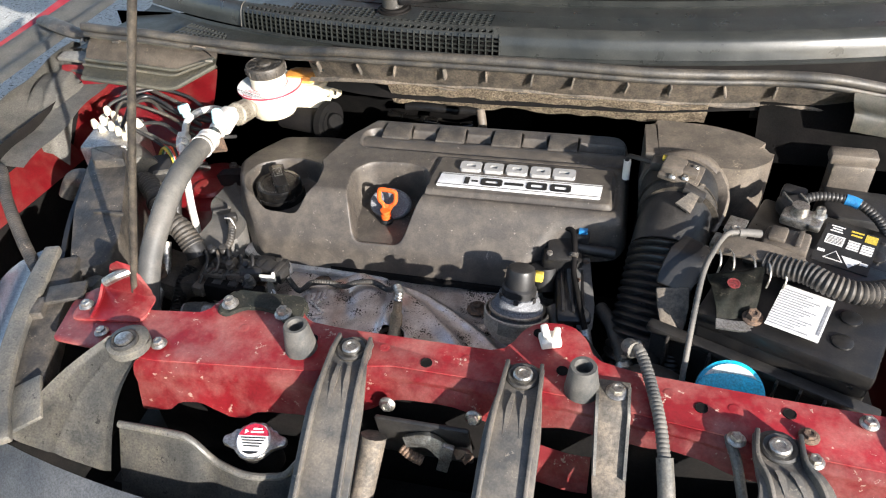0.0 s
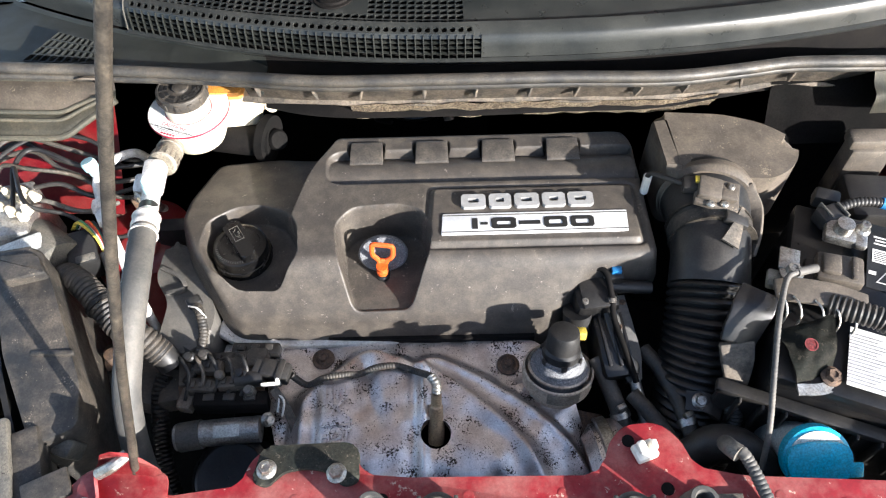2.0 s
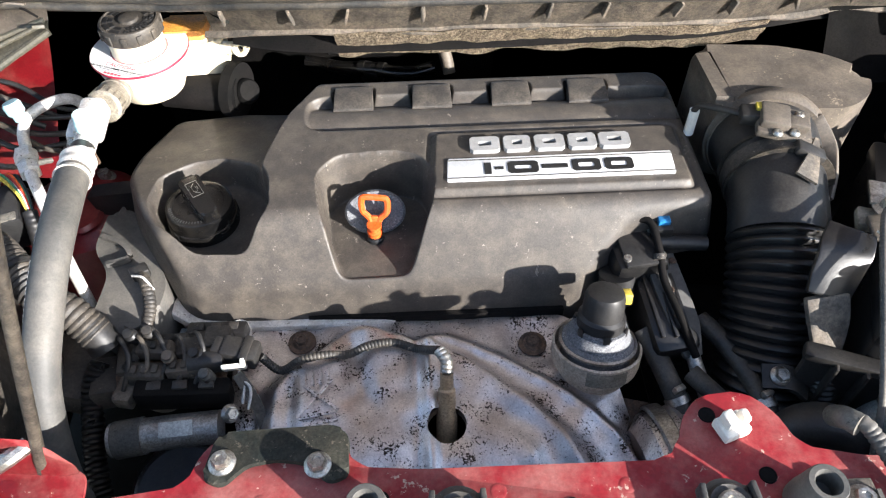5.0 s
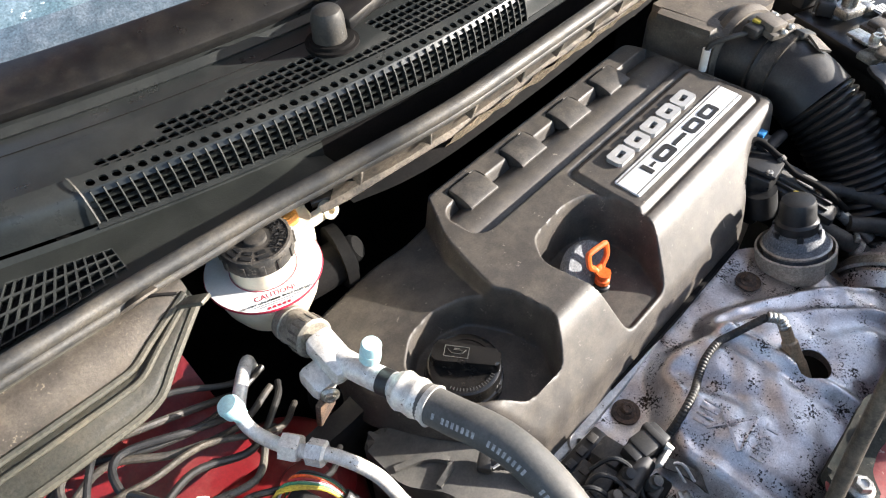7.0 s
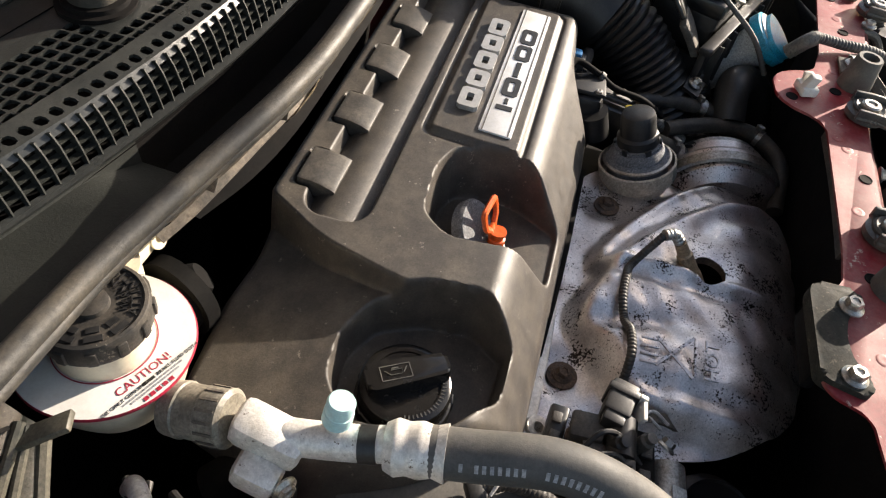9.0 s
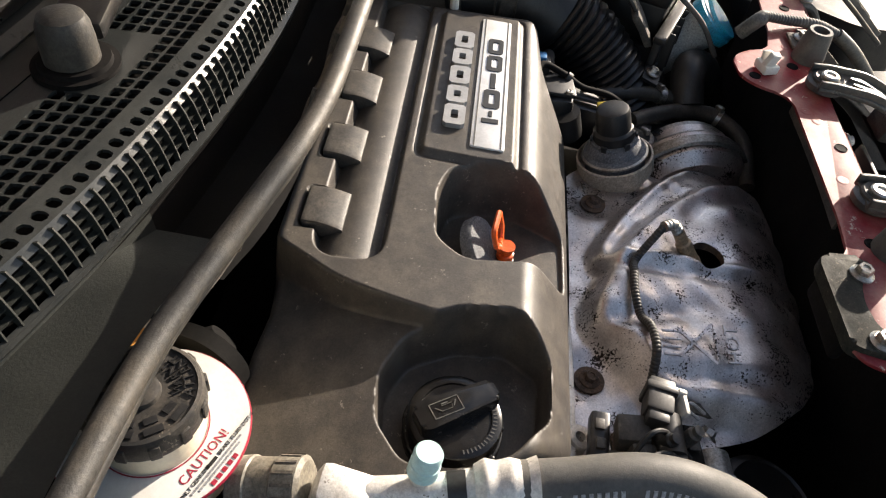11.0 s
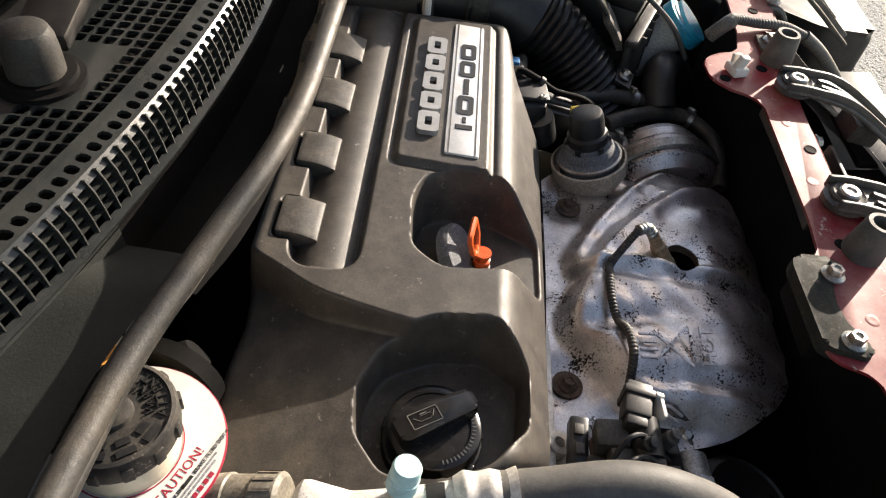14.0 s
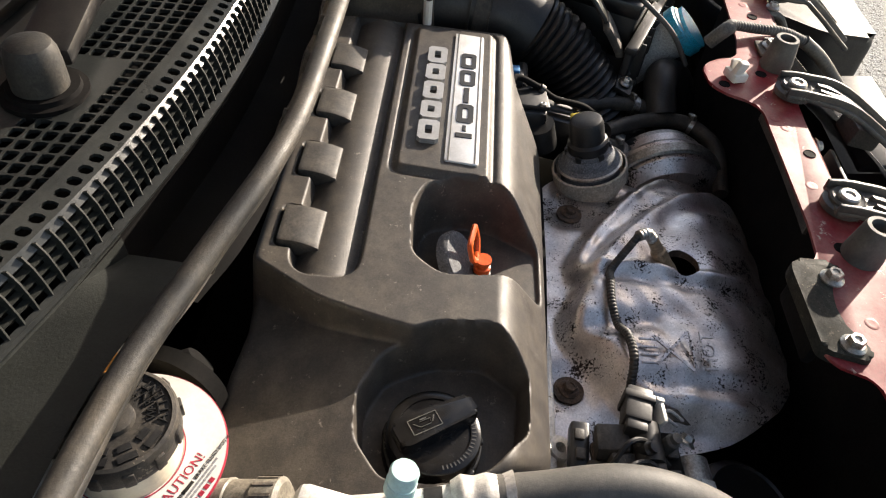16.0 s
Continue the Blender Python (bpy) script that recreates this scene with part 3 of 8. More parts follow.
# catch bracket for the prop rod
rod_holder = thing("prop_rod_bracket", (-0.33, -0.25, PANEL_Z), "red steel bracket that holds the foot of the prop rod", "bracket")
rb = bmesh.new()
pts = [(-0.362, -0.255, 0.964), (-0.348, -0.252, 0.985), (-0.340, -0.250, 1.003), (-0.328, -0.250, 1.010), (-0.313, -0.250, 1.006), (-0.303, -0.251, 0.992), (-0.293, -0.254, 0.972), (-0.286, -0.262, 0.964)]
vs_ = [rb.verts.new(p) for p in pts]
rb.faces.new(vs_)
bmesh.ops.solidify(rb, geom=rb.faces[:], thickness=0.003)
part("upright", rb, M_RED, rod_holder)
part("gusset", strap([(-0.352, -0.262, 0.975), (-0.347, -0.285, 0.966), (-0.343, -0.305, 0.9655)], [0.022, 0.016, 0.012], 0.003, (0.3, 0.2, 1)), M_RED, rod_holder)
part("foot", prism(rounded([(-0.37, -0.255), (-0.285, -0.255), (-0.28, -0.30), (-0.37, -0.31)], 0.012), PANEL_Z, PANEL_Z + 0.003, 0.001), M_RED, rod_holder)
part("pivot_clip", tube([(-0.345, -0.262, 0.985), (-0.330, -0.258, 0.993), (-0.318, -0.247, 0.994)], 0.006, 10), M_ZINC, rod_holder, "worn grey pivot clip")
ROD0 = Vector((-0.3143, -0.2446, 0.9823))
rod_at = lambda s: ROD0 + Vector((0.2308 * s + 0.1549 * s * s, 0.1825 * s - 0.1481 * s * s, s))
prop_rod = thing("bonnet_prop_rod", ROD0, "long brown-stained steel rod propping the bonnet open", "prop rod")
part("rod", tube([rod_at(s) for s in (-0.01, 0.15, 0.3, 0.45, 0.6, 0.7)], 0.0044, 12, 3), M_STEEL, prop_rod)
part("grip", tube([rod_at(s) for s in (0.60, 0.65, 0.69)], 0.007, 12, 3), M_RUBBER, prop_rod)

# bonnet, open above the view
hinge_y, hinge_z, open_a = 0.56, 1.13, radians(51)
bon = sheet(lambda u, v: (u, hinge_y - v * math.cos(open_a), hinge_z + 0.02 + v * math.sin(open_a) + 0.03 * (1 - ((u - 0.07) / 0.75) ** 2)), np.linspace(-0.68, 0.82, 21).tolist(), np.linspace(0.0, 1.08, 11).tolist())
bmesh.ops.solidify(bon, geom=bon.faces[:], thickness=0.018)
bonnet = solo("bonnet", bon, M_REDCLEAN, "red bonnet propped open over the engine, with an added grey reflecting liner", "bonnet", kind="structure")
# unseen liner, added as a reflector to brighten the shaded heat shield
lin = sheet(lambda u, v: (u, hinge_y - v * math.cos(open_a) - 0.025 * math.sin(open_a), hinge_z + v * math.sin(open_a) - 0.015 * math.cos(open_a) + 0.03 * (1 - ((u - 0.07) / 0.75) ** 2) - 0.012), np.linspace(-0.60, 0.74, 15).tolist(), np.linspace(0.12, 1.02, 11).tolist())
bmesh.ops.solidify(lin, geom=lin.faces[:], thickness=0.006)
part("liner", lin, M_LINER, bonnet, "added unseen grey liner that reflects sun onto the heat shield")


# ---------------------------------------------------------------- scuttle: grille, seal, windscreen
def cowl_y(x):
    return 0.236 + 0.48 * min(0.0, x - 0.02) ** 2 + 0.25 * max(0.0, x - 0.10) ** 2


def cowl_dz(x):
    return 0.013 - 0.10 * min(0.0, x + 0.03) ** 2


ROWS_C = [(0.000, 1.055), (0.003, 1.067), (0.006, 1.079), (0.010, 1.0835), (0.0225, 1.0870), (0.0275, 1.0880), (0.0325, 1.0800), (0.0430, 1.0797), (0.0535, 1.0795), (0.0640, 1.0793), (0.0745, 1.0791), (0.0850, 1.0789), (0.0955, 1.0787)]
PITCH = 0.0103


def cowl_pt(x, d, z):
    return Vector((x, cowl_y(x) + d, z + cowl_dz(x)))


def has_hole(x, row):
    """Which cells of the scuttle grille are open."""
    if row <= 1:
        return -0.425 < x < 0.042
    if row == 3:
        return -0.425 < x < 0.035
    if row >= 6:
        k = row - 6
        if x > 0.02 or x < -0.40:
            return False
        if x > -0.10:
            return k <= 5
        if x > -0.17:
            return k <= 1
        if x > -0.27:
            return k <= 4
        if x > -0.34:
            return k <= 3
        return k <= 1
    return False


cowl = thing("windscreen_scuttle", (0.07, 0.3, 1.05), "black plastic scuttle panel with an air grille below the windscreen", "scuttle")
solid, lattice = bmesh.new(), bmesh.new()
cols = np.arange(-0.71, 0.86, PITCH)
for i in range(len(cols) - 1):
    xa, xb = float(cols[i]), float(cols[i + 1])
    for r in range(len(ROWS_C) - 1):
        (d0, z0), (d1, z1) = ROWS_C[r], ROWS_C[r + 1]
        corner = [cowl_pt(xa, d0, z0), cowl_pt(xb, d0, z0), cowl_pt(xb, d1, z1), cowl_pt(xa, d1, z1)]
        if not has_hole((xa + xb) / 2, r):
            solid.faces.new([solid.verts.new(c) for c in corner])
            continue
        if r <= 1:
            continue
        mid = sum(corner, Vector()) / 4
        nrm = (corner[1] - corner[0]).cross(corner[3] - corner[0]).normalized()
        e1, e2 = (corner[1] - corner[0]) / 2, (corner[3] - corner[0]) / 2
        ring = [corner[0], (corner[0] + corner[1]) / 2, corner[1], (corner[1] + corner[2]) / 2, corner[2], (corner[2] + corner[3]) / 2, corner[3], (corner[3] + corner[0]) / 2]
        fx, fy = (0.90, 0.88) if r >= 6 else (0.70, 0.62)
        k = 0.86 if r >= 6 else 0.76
        shape = [(-k, -k), (0, -1), (k, -k), (1, 0), (k, k), (0, 1), (-k, k), (-1, 0)]
        deep = 0.003
        o = [lattice.verts.new(c) for c in ring]
        n1 = [lattice.verts.new(mid + e1 * a * fx + e2 * b * fy) for a, b in shape]
        n2 = [lattice.verts.new(mid + e1 * a * fx + e2 * b * fy - nrm * deep) for a, b in shape]
        for q in range(8):
            w = (q + 1) % 8
            lattice.faces.new((o[q], o[w], n1[w], n1[q]))
            lattice.faces.new((n1[q], n1[w], n2[w], n2[q]))
bmesh.ops.remove_doubles(solid, verts=solid.verts, dist=1e-5)
bmesh.ops.remove_doubles(lattice, verts=lattice.verts, dist=1e-5)
part("panel", solid, M_COWL, cowl)
part("grille", lattice, M_COWL, cowl, "open lattice of small rounded slots")
# upright fins of the grille's front, with recessed cross bars behind
# both darker than the panel, since the grille front's shade is in their colour
for i in range(len(cols)):
    xa = float(cols[i])
    if -0.425 < xa < 0.046:
        fin = strap([cowl_pt(xa, -0.001, 1.053), cowl_pt(xa, 0.0015, 1.062), cowl_pt(xa, 0.0045, 1.074), cowl_pt(xa, 0.0075, 1.083)], [0.003, 0.005, 0.005, 0.003], 0.0012, (0, 1, -0.2), 2, False)
        part("fin", fin, M_COWLG, cowl)
for d, z in ((0.0022, 1.0610), (0.0042, 1.0675), (0.0060, 1.0740)):
    part("cross_bar", strap([cowl_pt(x, d, z) for x in np.linspace(-0.425, 0.045, 20).tolist()], 0.004, 0.0013, (0, 1, 0.1), 1, False), M_COWLG, cowl)
seg = lambda a, b, n: np.linspace(a, b, n).tolist()
# added near-black sheets that paint the darkness behind the grille's openings
part("duct", sheet(lambda u, v: cowl_pt(u, 0.016 + 0.090 * v, 1.046 + 0.012 * v), seg(-0.46, 0.08, 20), [0, 1]), M_DARK, cowl, "near-black sheet under the grille, for the shade in its openings")
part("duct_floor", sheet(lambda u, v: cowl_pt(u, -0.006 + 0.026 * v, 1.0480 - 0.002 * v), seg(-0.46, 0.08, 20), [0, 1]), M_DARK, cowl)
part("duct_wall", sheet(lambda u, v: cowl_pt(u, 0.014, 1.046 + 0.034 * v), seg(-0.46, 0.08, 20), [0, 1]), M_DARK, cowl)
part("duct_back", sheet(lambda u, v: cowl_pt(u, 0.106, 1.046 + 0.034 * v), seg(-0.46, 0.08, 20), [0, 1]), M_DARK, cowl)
part("foot_rail", strap([cowl_pt(x, -0.003, 1.0525) for x in seg(-0.43, 0.85, 40)], 0.006, 0.003, (0, 1, 0.3), 1, False), M_COWL, cowl)
part("rear_shelf", sheet(lambda u, v: cowl_pt(u, 0.0955 + 0.093 * v, 1.0787 + 0.007 * v * v), seg(-0.71, 0.86, 60), seg(0, 1, 5)), M_COWL, cowl)
trim = [cowl_pt(x, 0.180 + 0.01 * abs(x), 1.095) for x in seg(-0.70, 0.85, 14)]
part("screen_trim", strap(trim, 0.060, 0.016, (0, 1, 0.3), 3, True, 0.005), M_BATT, cowl, "black rubber trim along the glass")
part("shelf_crease", strap([cowl_pt(x, 0.135, 1.0835) for x in seg(-0.70, 0.85, 30)], 0.010, 0.004, (0, 1, 0.5), 1, False), M_COWL, cowl)
part("seam", strap([cowl_pt(-0.428, d, z + 0.0006) for d, z in ((-0.004, 1.056), (0.006, 1.081), (0.020, 1.089), (0.0275, 1.0885))], 0.0014, 0.0012, (1, 0, 0), 3), M_GREYP, cowl)

windscreen = solo("windscreen", sheet(lambda u, v: cowl_pt(u, 0.222 + 0.01 * abs(u) + 0.75 * v, 1.088 + 0.43 * v + 0.02 * v * (1 - v)), seg(-0.70, 0.85, 32), seg(0, 1, 8)), M_GLASS, "dusty windscreen glass, the sky's reflection painted as blue-grey", "windscreen", kind="structure")
band = sheet(lambda u, v: cowl_pt(u, 0.222 + 0.01 * abs(u) + 0.75 * v, 1.090 + 0.43 * v + 0.02 * v * (1 - v)), seg(-0.70, 0.85, 32), seg(0.0, 0.055, 3))
part("black_band", band, mat("glass_edge_band", (0.06, 0.085, 0.11), (0.09, 0.12, 0.15), 14, 0.1, 0.2, coat=0.5, dust=(0.25, 0.29, 0.34), dust_amt=0.5, dscale=30, bump=0.0), windscreen)

wiper = thing("wiper_arm", cowl_pt(-0.14, 0.112, 1.10), "black wiper arm with a grey-capped pivot on the scuttle", "wiper")
NZ = Vector((-0.150, 0.336, 1.094))
part("pivot_cap", rev([(0.0, 0.033), (0.0090, 0.0325), (0.0138, 0.0300), (0.0163, 0.024), (0.0172, 0.014), (0.0175, 0.0), (0.0, 0.0)], 32, Matrix.Translation(NZ + Vector((0, 0, 0.004))), closed=False), M_RUBBER, wiper, "rounded grey rubber cap")
part("pivot_base", rev([(0.0275, -0.008), (0.0275, 0.0005), (0.0235, 0.001), (0.0225, 0.004), (0.0, 0.005)], 32, Matrix.Translation(NZ + Vector((0.002, 0, -0.001))), closed=False), M_DARK, wiper)
part("arm", strap([NZ + Vector((0.012, 0.0, 0.016)), NZ + Vector((0.12, 0.012, 0.026)), NZ + Vector((0.30, 0.035, 0.03)), NZ + Vector((0.52, 0.06, 0.035))], [0.034, 0.036, 0.028, 0.020], 0.014, (0, 1, 0), 5, True, 0.004), M_BATT, wiper)
part("blade", strap([NZ + Vector((0.10, 0.060, 0.028)), NZ + Vector((0.40, 0.075, 0.036)), NZ + Vector((0.74, 0.12, 0.05))], 0.012, 0.014, (0, 1, 0.3), 5, True, 0.003), M_BLACK, wiper)

# bonnet seal along the scuttle's front rim, its flange and foam
SEAL = [(-0.665, 0.229, 1.086), (-0.61, 0.224, 1.0845), (-0.55, 0.222, 1.083), (-0.464, 0.228, 1.072), (-0.39, 0.227, 1.067), (-0.33, 0.221, 1.067), (-0.278, 0.208, 1.072), (-0.234, 0.194, 1.080), (-0.192, 0.181, 1.087), (-0.139, 0.173, 1.090), (-0.07, 0.171, 1.091), (0.06, 0.171, 1.090), (0.14, 0.174, 1.087), (0.26, 0.175, 1.083), (0.35, 0.191, 1.077), (0.42, 0.204, 1.074), (0.50, 0.204, 1.073), (0.60, 0.235, 1.045), (0.72, 0.27, 1.02)]
seal_line = spline(SEAL, 6)
seal = thing("bonnet_seal", (0.07, 0.19, 1.08), "long dusty rubber bonnet seal on the scuttle's rim", "seal")
part("bulb", tube(SEAL, 0.0076, 14, 6, squash=0.92), M_RUBBER, seal)
part("lower_bulb", tube([Vector(p) + Vector((0, -0.0035 * min(1.0, max(0.0, (-0.30 - p[0]) / 0.1)) + 0.003, -0.0125)) for p in SEAL], 0.0050, 12, 6), M_RUBBER, seal, "thinner lower bead")
part("skirt", strap([Vector(p) + Vector((0, 0.006, -0.012)) for p in SEAL], 0.012, 0.004, (0, -0.35, 1), 6), M_RUBBER, seal, "dirt-stained lower lip")


def seal_at(x):
    xs = [p.x for p in seal_line]
    return float(np.interp(x, xs, [p.y for p in seal_line])), float(np.interp(x, xs, [p.z for p in seal_line]))


def flange_pt(u, v):
    y, z = seal_at(u)
    return (u, y + 0.010 + 0.020 * v, z - 0.014 - 0.046 * v)


fl = sheet(flange_pt, seg(-0.26, 0.70, 60), seg(0, 1, 4))
bmesh.ops.solidify(fl, geom=fl.faces[:], thickness=0.003)
scuttle_flange = thing("scuttle_flange", (0.1, 0.21, 1.04), "dirt-covered ribbed flange below the bonnet seal", "flange", kind="structure")
part("web", fl, M_TAN, scuttle_flange)
RF = random.Random(3)
for x in np.arange(-0.235, 0.45, 0.066):
    y, z = seal_at(x)
    part("rib", box(0.003, 0.012, 0.020, 0.0008, pose(x + RF.uniform(-0.01, 0.01), y + 0.016, z - 0.032, RF.uniform(10, 24), RF.uniform(-15, 15), RF.uniform(-20, 20))), M_TAN, scuttle_flange)
edge = []
for x in seg(-0.27, 0.70, 40):
    y, z = seal_at(x)
    edge.append((x, y + 0.028 + 0.0015 * math.sin(60 * x), z - 0.060 + 0.0015 * math.sin(31 * x) + 0.001 * math.sin(77 * x)))
part("ledge", strap(edge, 0.007, 0.003, (0, 1, 0.5), 2), M_TAN, scuttle_flange, "dusty folded ledge")


def tray_pt(u, v):
    y0, y1 = cowl_y(u) - 0.004, seal_at(u)[0] + 0.016
    w = float(sstep(-0.215, -0.285, u))
    zf = 1.028 * (1 - w) + 1.048 * w
    k = min(1.0, v / 0.12)
    return (u, y0 + (y1 - y0) * (v if v > 0.12 else v * 0.3), 1.054 + (zf - 1.054) * k + cowl_dz(u) * (1 - 0.5 * v) + 0.006 * w * v)


part("gutter", sheet(tray_pt, seg(-0.71, -0.235, 40), [0, 0.04, 0.08, 0.12, 0.2, 0.4, 0.6, 0.8, 1.0]), M_COWLG, cowl, "smooth dusty gutter beside the grille")
# the gutter's black shadow is put into this well's near-black colour
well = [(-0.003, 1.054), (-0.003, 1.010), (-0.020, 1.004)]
part("gutter_well", sheet(lambda u, v: cowl_pt(u, *well[int(v)]) if v < 2.5 else Vector((u, seal_at(u)[0] + 0.026, 1.006)), seg(-0.24, 0.86, 70), [0, 1, 2, 3]), M_DARK, cowl, "drain well in front of the grille, shadow painted as near-black")
fo = sheet(lambda u, v: (u, seal_at(u)[0] + 0.022 + 0.022 * v + 0.004 * noise.noise((u * 40, v * 3, 0)), seal_at(u)[1] - 0.058 - (0.042 + 0.008 * noise.noise((u * 22, 1, 0))) * v), seg(-0.125, 0.350, 120), seg(0, 1, 8))
bmesh.ops.solidify(fo, geom=fo.faces[:], thickness=0.012)
solo("insulation_foam", fo, M_FOAM, "crumbling brown insulation foam under the scuttle", "foam")


# ---------------------------------------------------------------- engine cover
MAIN = rounded([(-0.150, 0.212), (0.30, 0.212), (0.30, -0.12), (-0.40, -0.12), (-0.40, -0.018), (-0.250, -0.019), (-0.212, -0.016), (-0.206, 0.03), (-0.205, 0.048), (-0.202, 0.082), (-0.194, 0.117), (-0.184, 0.153), (-0.168, 0.180)], 0.014, 4)
OUTER = rounded([(-0.155, 0.209), (0.224, 0.209), (0.234, 0.190), (0.236, 0.0), (0.154, -0.008), (0.108, -0.043), (-0.272, -0.041), (-0.322, 0.035), (-0.348, 0.090), (-0.346, 0.130), (-0.322, 0.204), (-0.240, 0.209), (-0.190, 0.204)], 0.014, 4)
POCKET_D = rounded([(-0.148, 0.058), (-0.128, 0.084), (-0.071, 0.088), (-0.042, 0.078), (-0.030, 0.045), (-0.034, 0.010), (-0.058, -0.036), (-0.126, -0.037), (-0.142, 0.010)], 0.012, 4)
POCKET_O = rounded([(-0.314, 0.045), (-0.312, 0.085), (-0.282, 0.108), (-0.248, 0.111), (-0.214, 0.096), (-0.194, 0.058), (-0.190, 0.014), (-0.213, -0.018), (-0.264, -0.016), (-0.300, 0.012)], 0.010, 4)
CHANNEL = rounded([(-0.166, 0.122), (0.30, 0.122), (0.30, 0.181), (-0.166, 0.181)], 0.028, 8)
PADS = (-0.114, -0.029, 0.057, 0.141)
RAISED = rounded([(-0.036, 0.021), (0.220, 0.021), (0.220, 0.110), (-0.030, 0.110)], 0.008, 3)


def cover_z(X, Y):
    top = 0.966 - 0.25 * np.maximum(0, X - 0.205) ** 1.3
    slope = 0.966 - 1.50 * (0.003 - Y) - 0.02 * np.maximum(0, X - 0.1)
    main = smin(top, slope, 0.016)
    lobe = smin(0.955 - 0.18 * np.maximum(0, Y - 0.045) - 0.05 * np.maximum(0, -0.24 - X), slope - 0.001, 0.016)
    z = main + (lobe - main) * sstep(-0.001, 0.0055, sd_poly(X, Y, MAIN))
    so = sd_poly(X, Y, OUTER)
    ch = sd_poly(X, Y, CHANNEL)
    for px in PADS:
        ch = np.minimum(ch, sd_poly(X, Y, rounded([(px - 0.027, 0.16), (px + 0.026, 0.16), (px + 0.024, 0.1965), (px - 0.025, 0.1965)], 0.008, 4)))
    floor = 0.9505 + 0.0125 * np.clip(1 - ((Y - 0.149) / 0.028) ** 2, 0, 1)
    z = z + (floor - z) * sstep(0.0, -0.005, ch) * (so < -0.004)
    rp = sd_poly(X, Y, RAISED)
    z = z + 0.0042 * sstep(0.001, -0.0045, rp)
    groove = np.exp(-((rp - 0.003) / 0.0022) ** 2)
    z = z - 0.0022 * groove * (so < -0.006)
    pd = sd_poly(X, Y, POCKET_D)
    z = z + (np.minimum(z, 0.906) - z) * sstep(0.001, -0.0065, pd)
    po = sd_poly(X, Y, POCKET_O)
    z = z + (np.minimum(z, 0.908) - z) * sstep(0.001, -0.0065, po)
    # rounded rim and skirt
    over = np.clip(so + 0.008, 0, None)
    rim = np.where(over < 0.008, 0.008 - np.sqrt(np.clip(0.008 ** 2 - over ** 2, 0, None)), 0.008 + 5.0 * (over - 0.008))
    return z - rim


engine_cover = thing("engine_cover", (-0.05, 0.08, 0.87), "dusty black plastic engine cover with two sunken pockets", "engine cover")
part("shell", relief(-0.362, 0.250, -0.060, 0.226, 0.00125, cover_z, lambda X, Y: sd_poly(X, Y, OUTER) - 0.0075), M_COVER, engine_cover, sharp=60)
for x in PADS:
    pad = sheet(lambda u, v: (x + u * (0.0215 - 0.0012 * v), 0.159 + 0.034 * v, 0.9640 + 0.0052 * math.sin(min(1.0, v * 1.5) * 1.57) - 0.0003 * u * u), seg(-1, 1, 9), seg(0, 1, 9))
    bmesh.ops.recalc_face_normals(pad, faces=pad.faces)
    ext = bmesh.ops.extrude_face_region(pad, geom=pad.faces[:])
    bmesh.ops.translate(pad, vec=(0, 0, -0.016), verts=[g for g in ext["geom"] if isinstance(g, bmesh.types.BMVert)])
    es = [e for e in pad.edges if len(e.link_faces) == 2 and e.calc_face_angle(0) > 0.9 and (e.verts[0].co.z + e.verts[1].co.z) / 2 > 0.9600]
    bmesh.ops.bevel(pad, geom=es, offset=0.0009, segments=2, affect="EDGES", profile=0.5)
    part("pad", pad, M_PAD, engine_cover, "dark curved pad")
badge = part("badge_plate", prism(rounded([(-0.019, 0.033), (0.203, 0.033), (0.205, 0.065), (-0.017, 0.065)], 0.002, 2), 0.9695, 0.9722, 0.0006), M_PLATE, engine_cover, "silver badge plate with a dark word mark drawn as blocks")
part("rim", joined(box(0.222, 0.0012, 0.0006, 0.0, Matrix.Translation((0.093, 0.0365, 0.9723))), box(0.222, 0.0012, 0.0006, 0.0, Matrix.Translation((0.094, 0.0615, 0.9723)))), M_GREYP, badge)


def mark_block(w, h, t, depth, m):
    """One block of a word mark: a bevelled frame of stroke t, or a solid bar where t is 0."""
    if not t:
        return box(w, h, depth, 0.0004, m, 1)
    bm = bmesh.new()
    rings = []
    for a, b in ((w, h), (w - 2 * t, h - 2 * t * 0.8)):
        for z in (depth / 2, -depth / 2):
            rings.append([bm.verts.new((x * a / 2, y * b / 2, z)) for x, y in ((-0.8, -1), (0.8, -1), (1, -0.7), (1, 0.7), (0.8, 1), (-0.8, 1), (-1, 0.7), (-1, -0.7))])
    ot, ob_, it, ib = rings
    for k in range(8):
        j = (k + 1) % 8
        for p, q in ((ot, it), (it, ib), (ib, ob_), (ob_, ot)):
            bm.faces.new((p[k], p[j], q[j], q[k]))
    return xf(bm, m)


for off, w in ((0, 0.030), (0.034, 0.027), (0.065, 0.030), (0.099, 0.028), (0.130, 0.031)):
    part("raised_block", mark_block(w, 0.0205, 0.0085, 0.006, Matrix.Translation((0.006 + off + w / 2, 0.0825, 0.9725))), M_MARK, engine_cover, "silver block of the raised word mark")
for off, w, t, hh in ((0, 0.007, 0, 0.0165), (0.010, 0.009, 0, 0.004), (0.023, 0.030, 0.0068, 0.0165), (0.056, 0.026, 0, 0.006), (0.086, 0.028, 0.0062, 0.0165), (0.118, 0.028, 0.0062, 0.0165)):
    part("printed_block", mark_block(w, hh, t, 0.0012, Matrix.Translation((0.018 + off + w / 2, 0.0485, 0.9724))), M_INK, badge, "black block of the printed word mark")

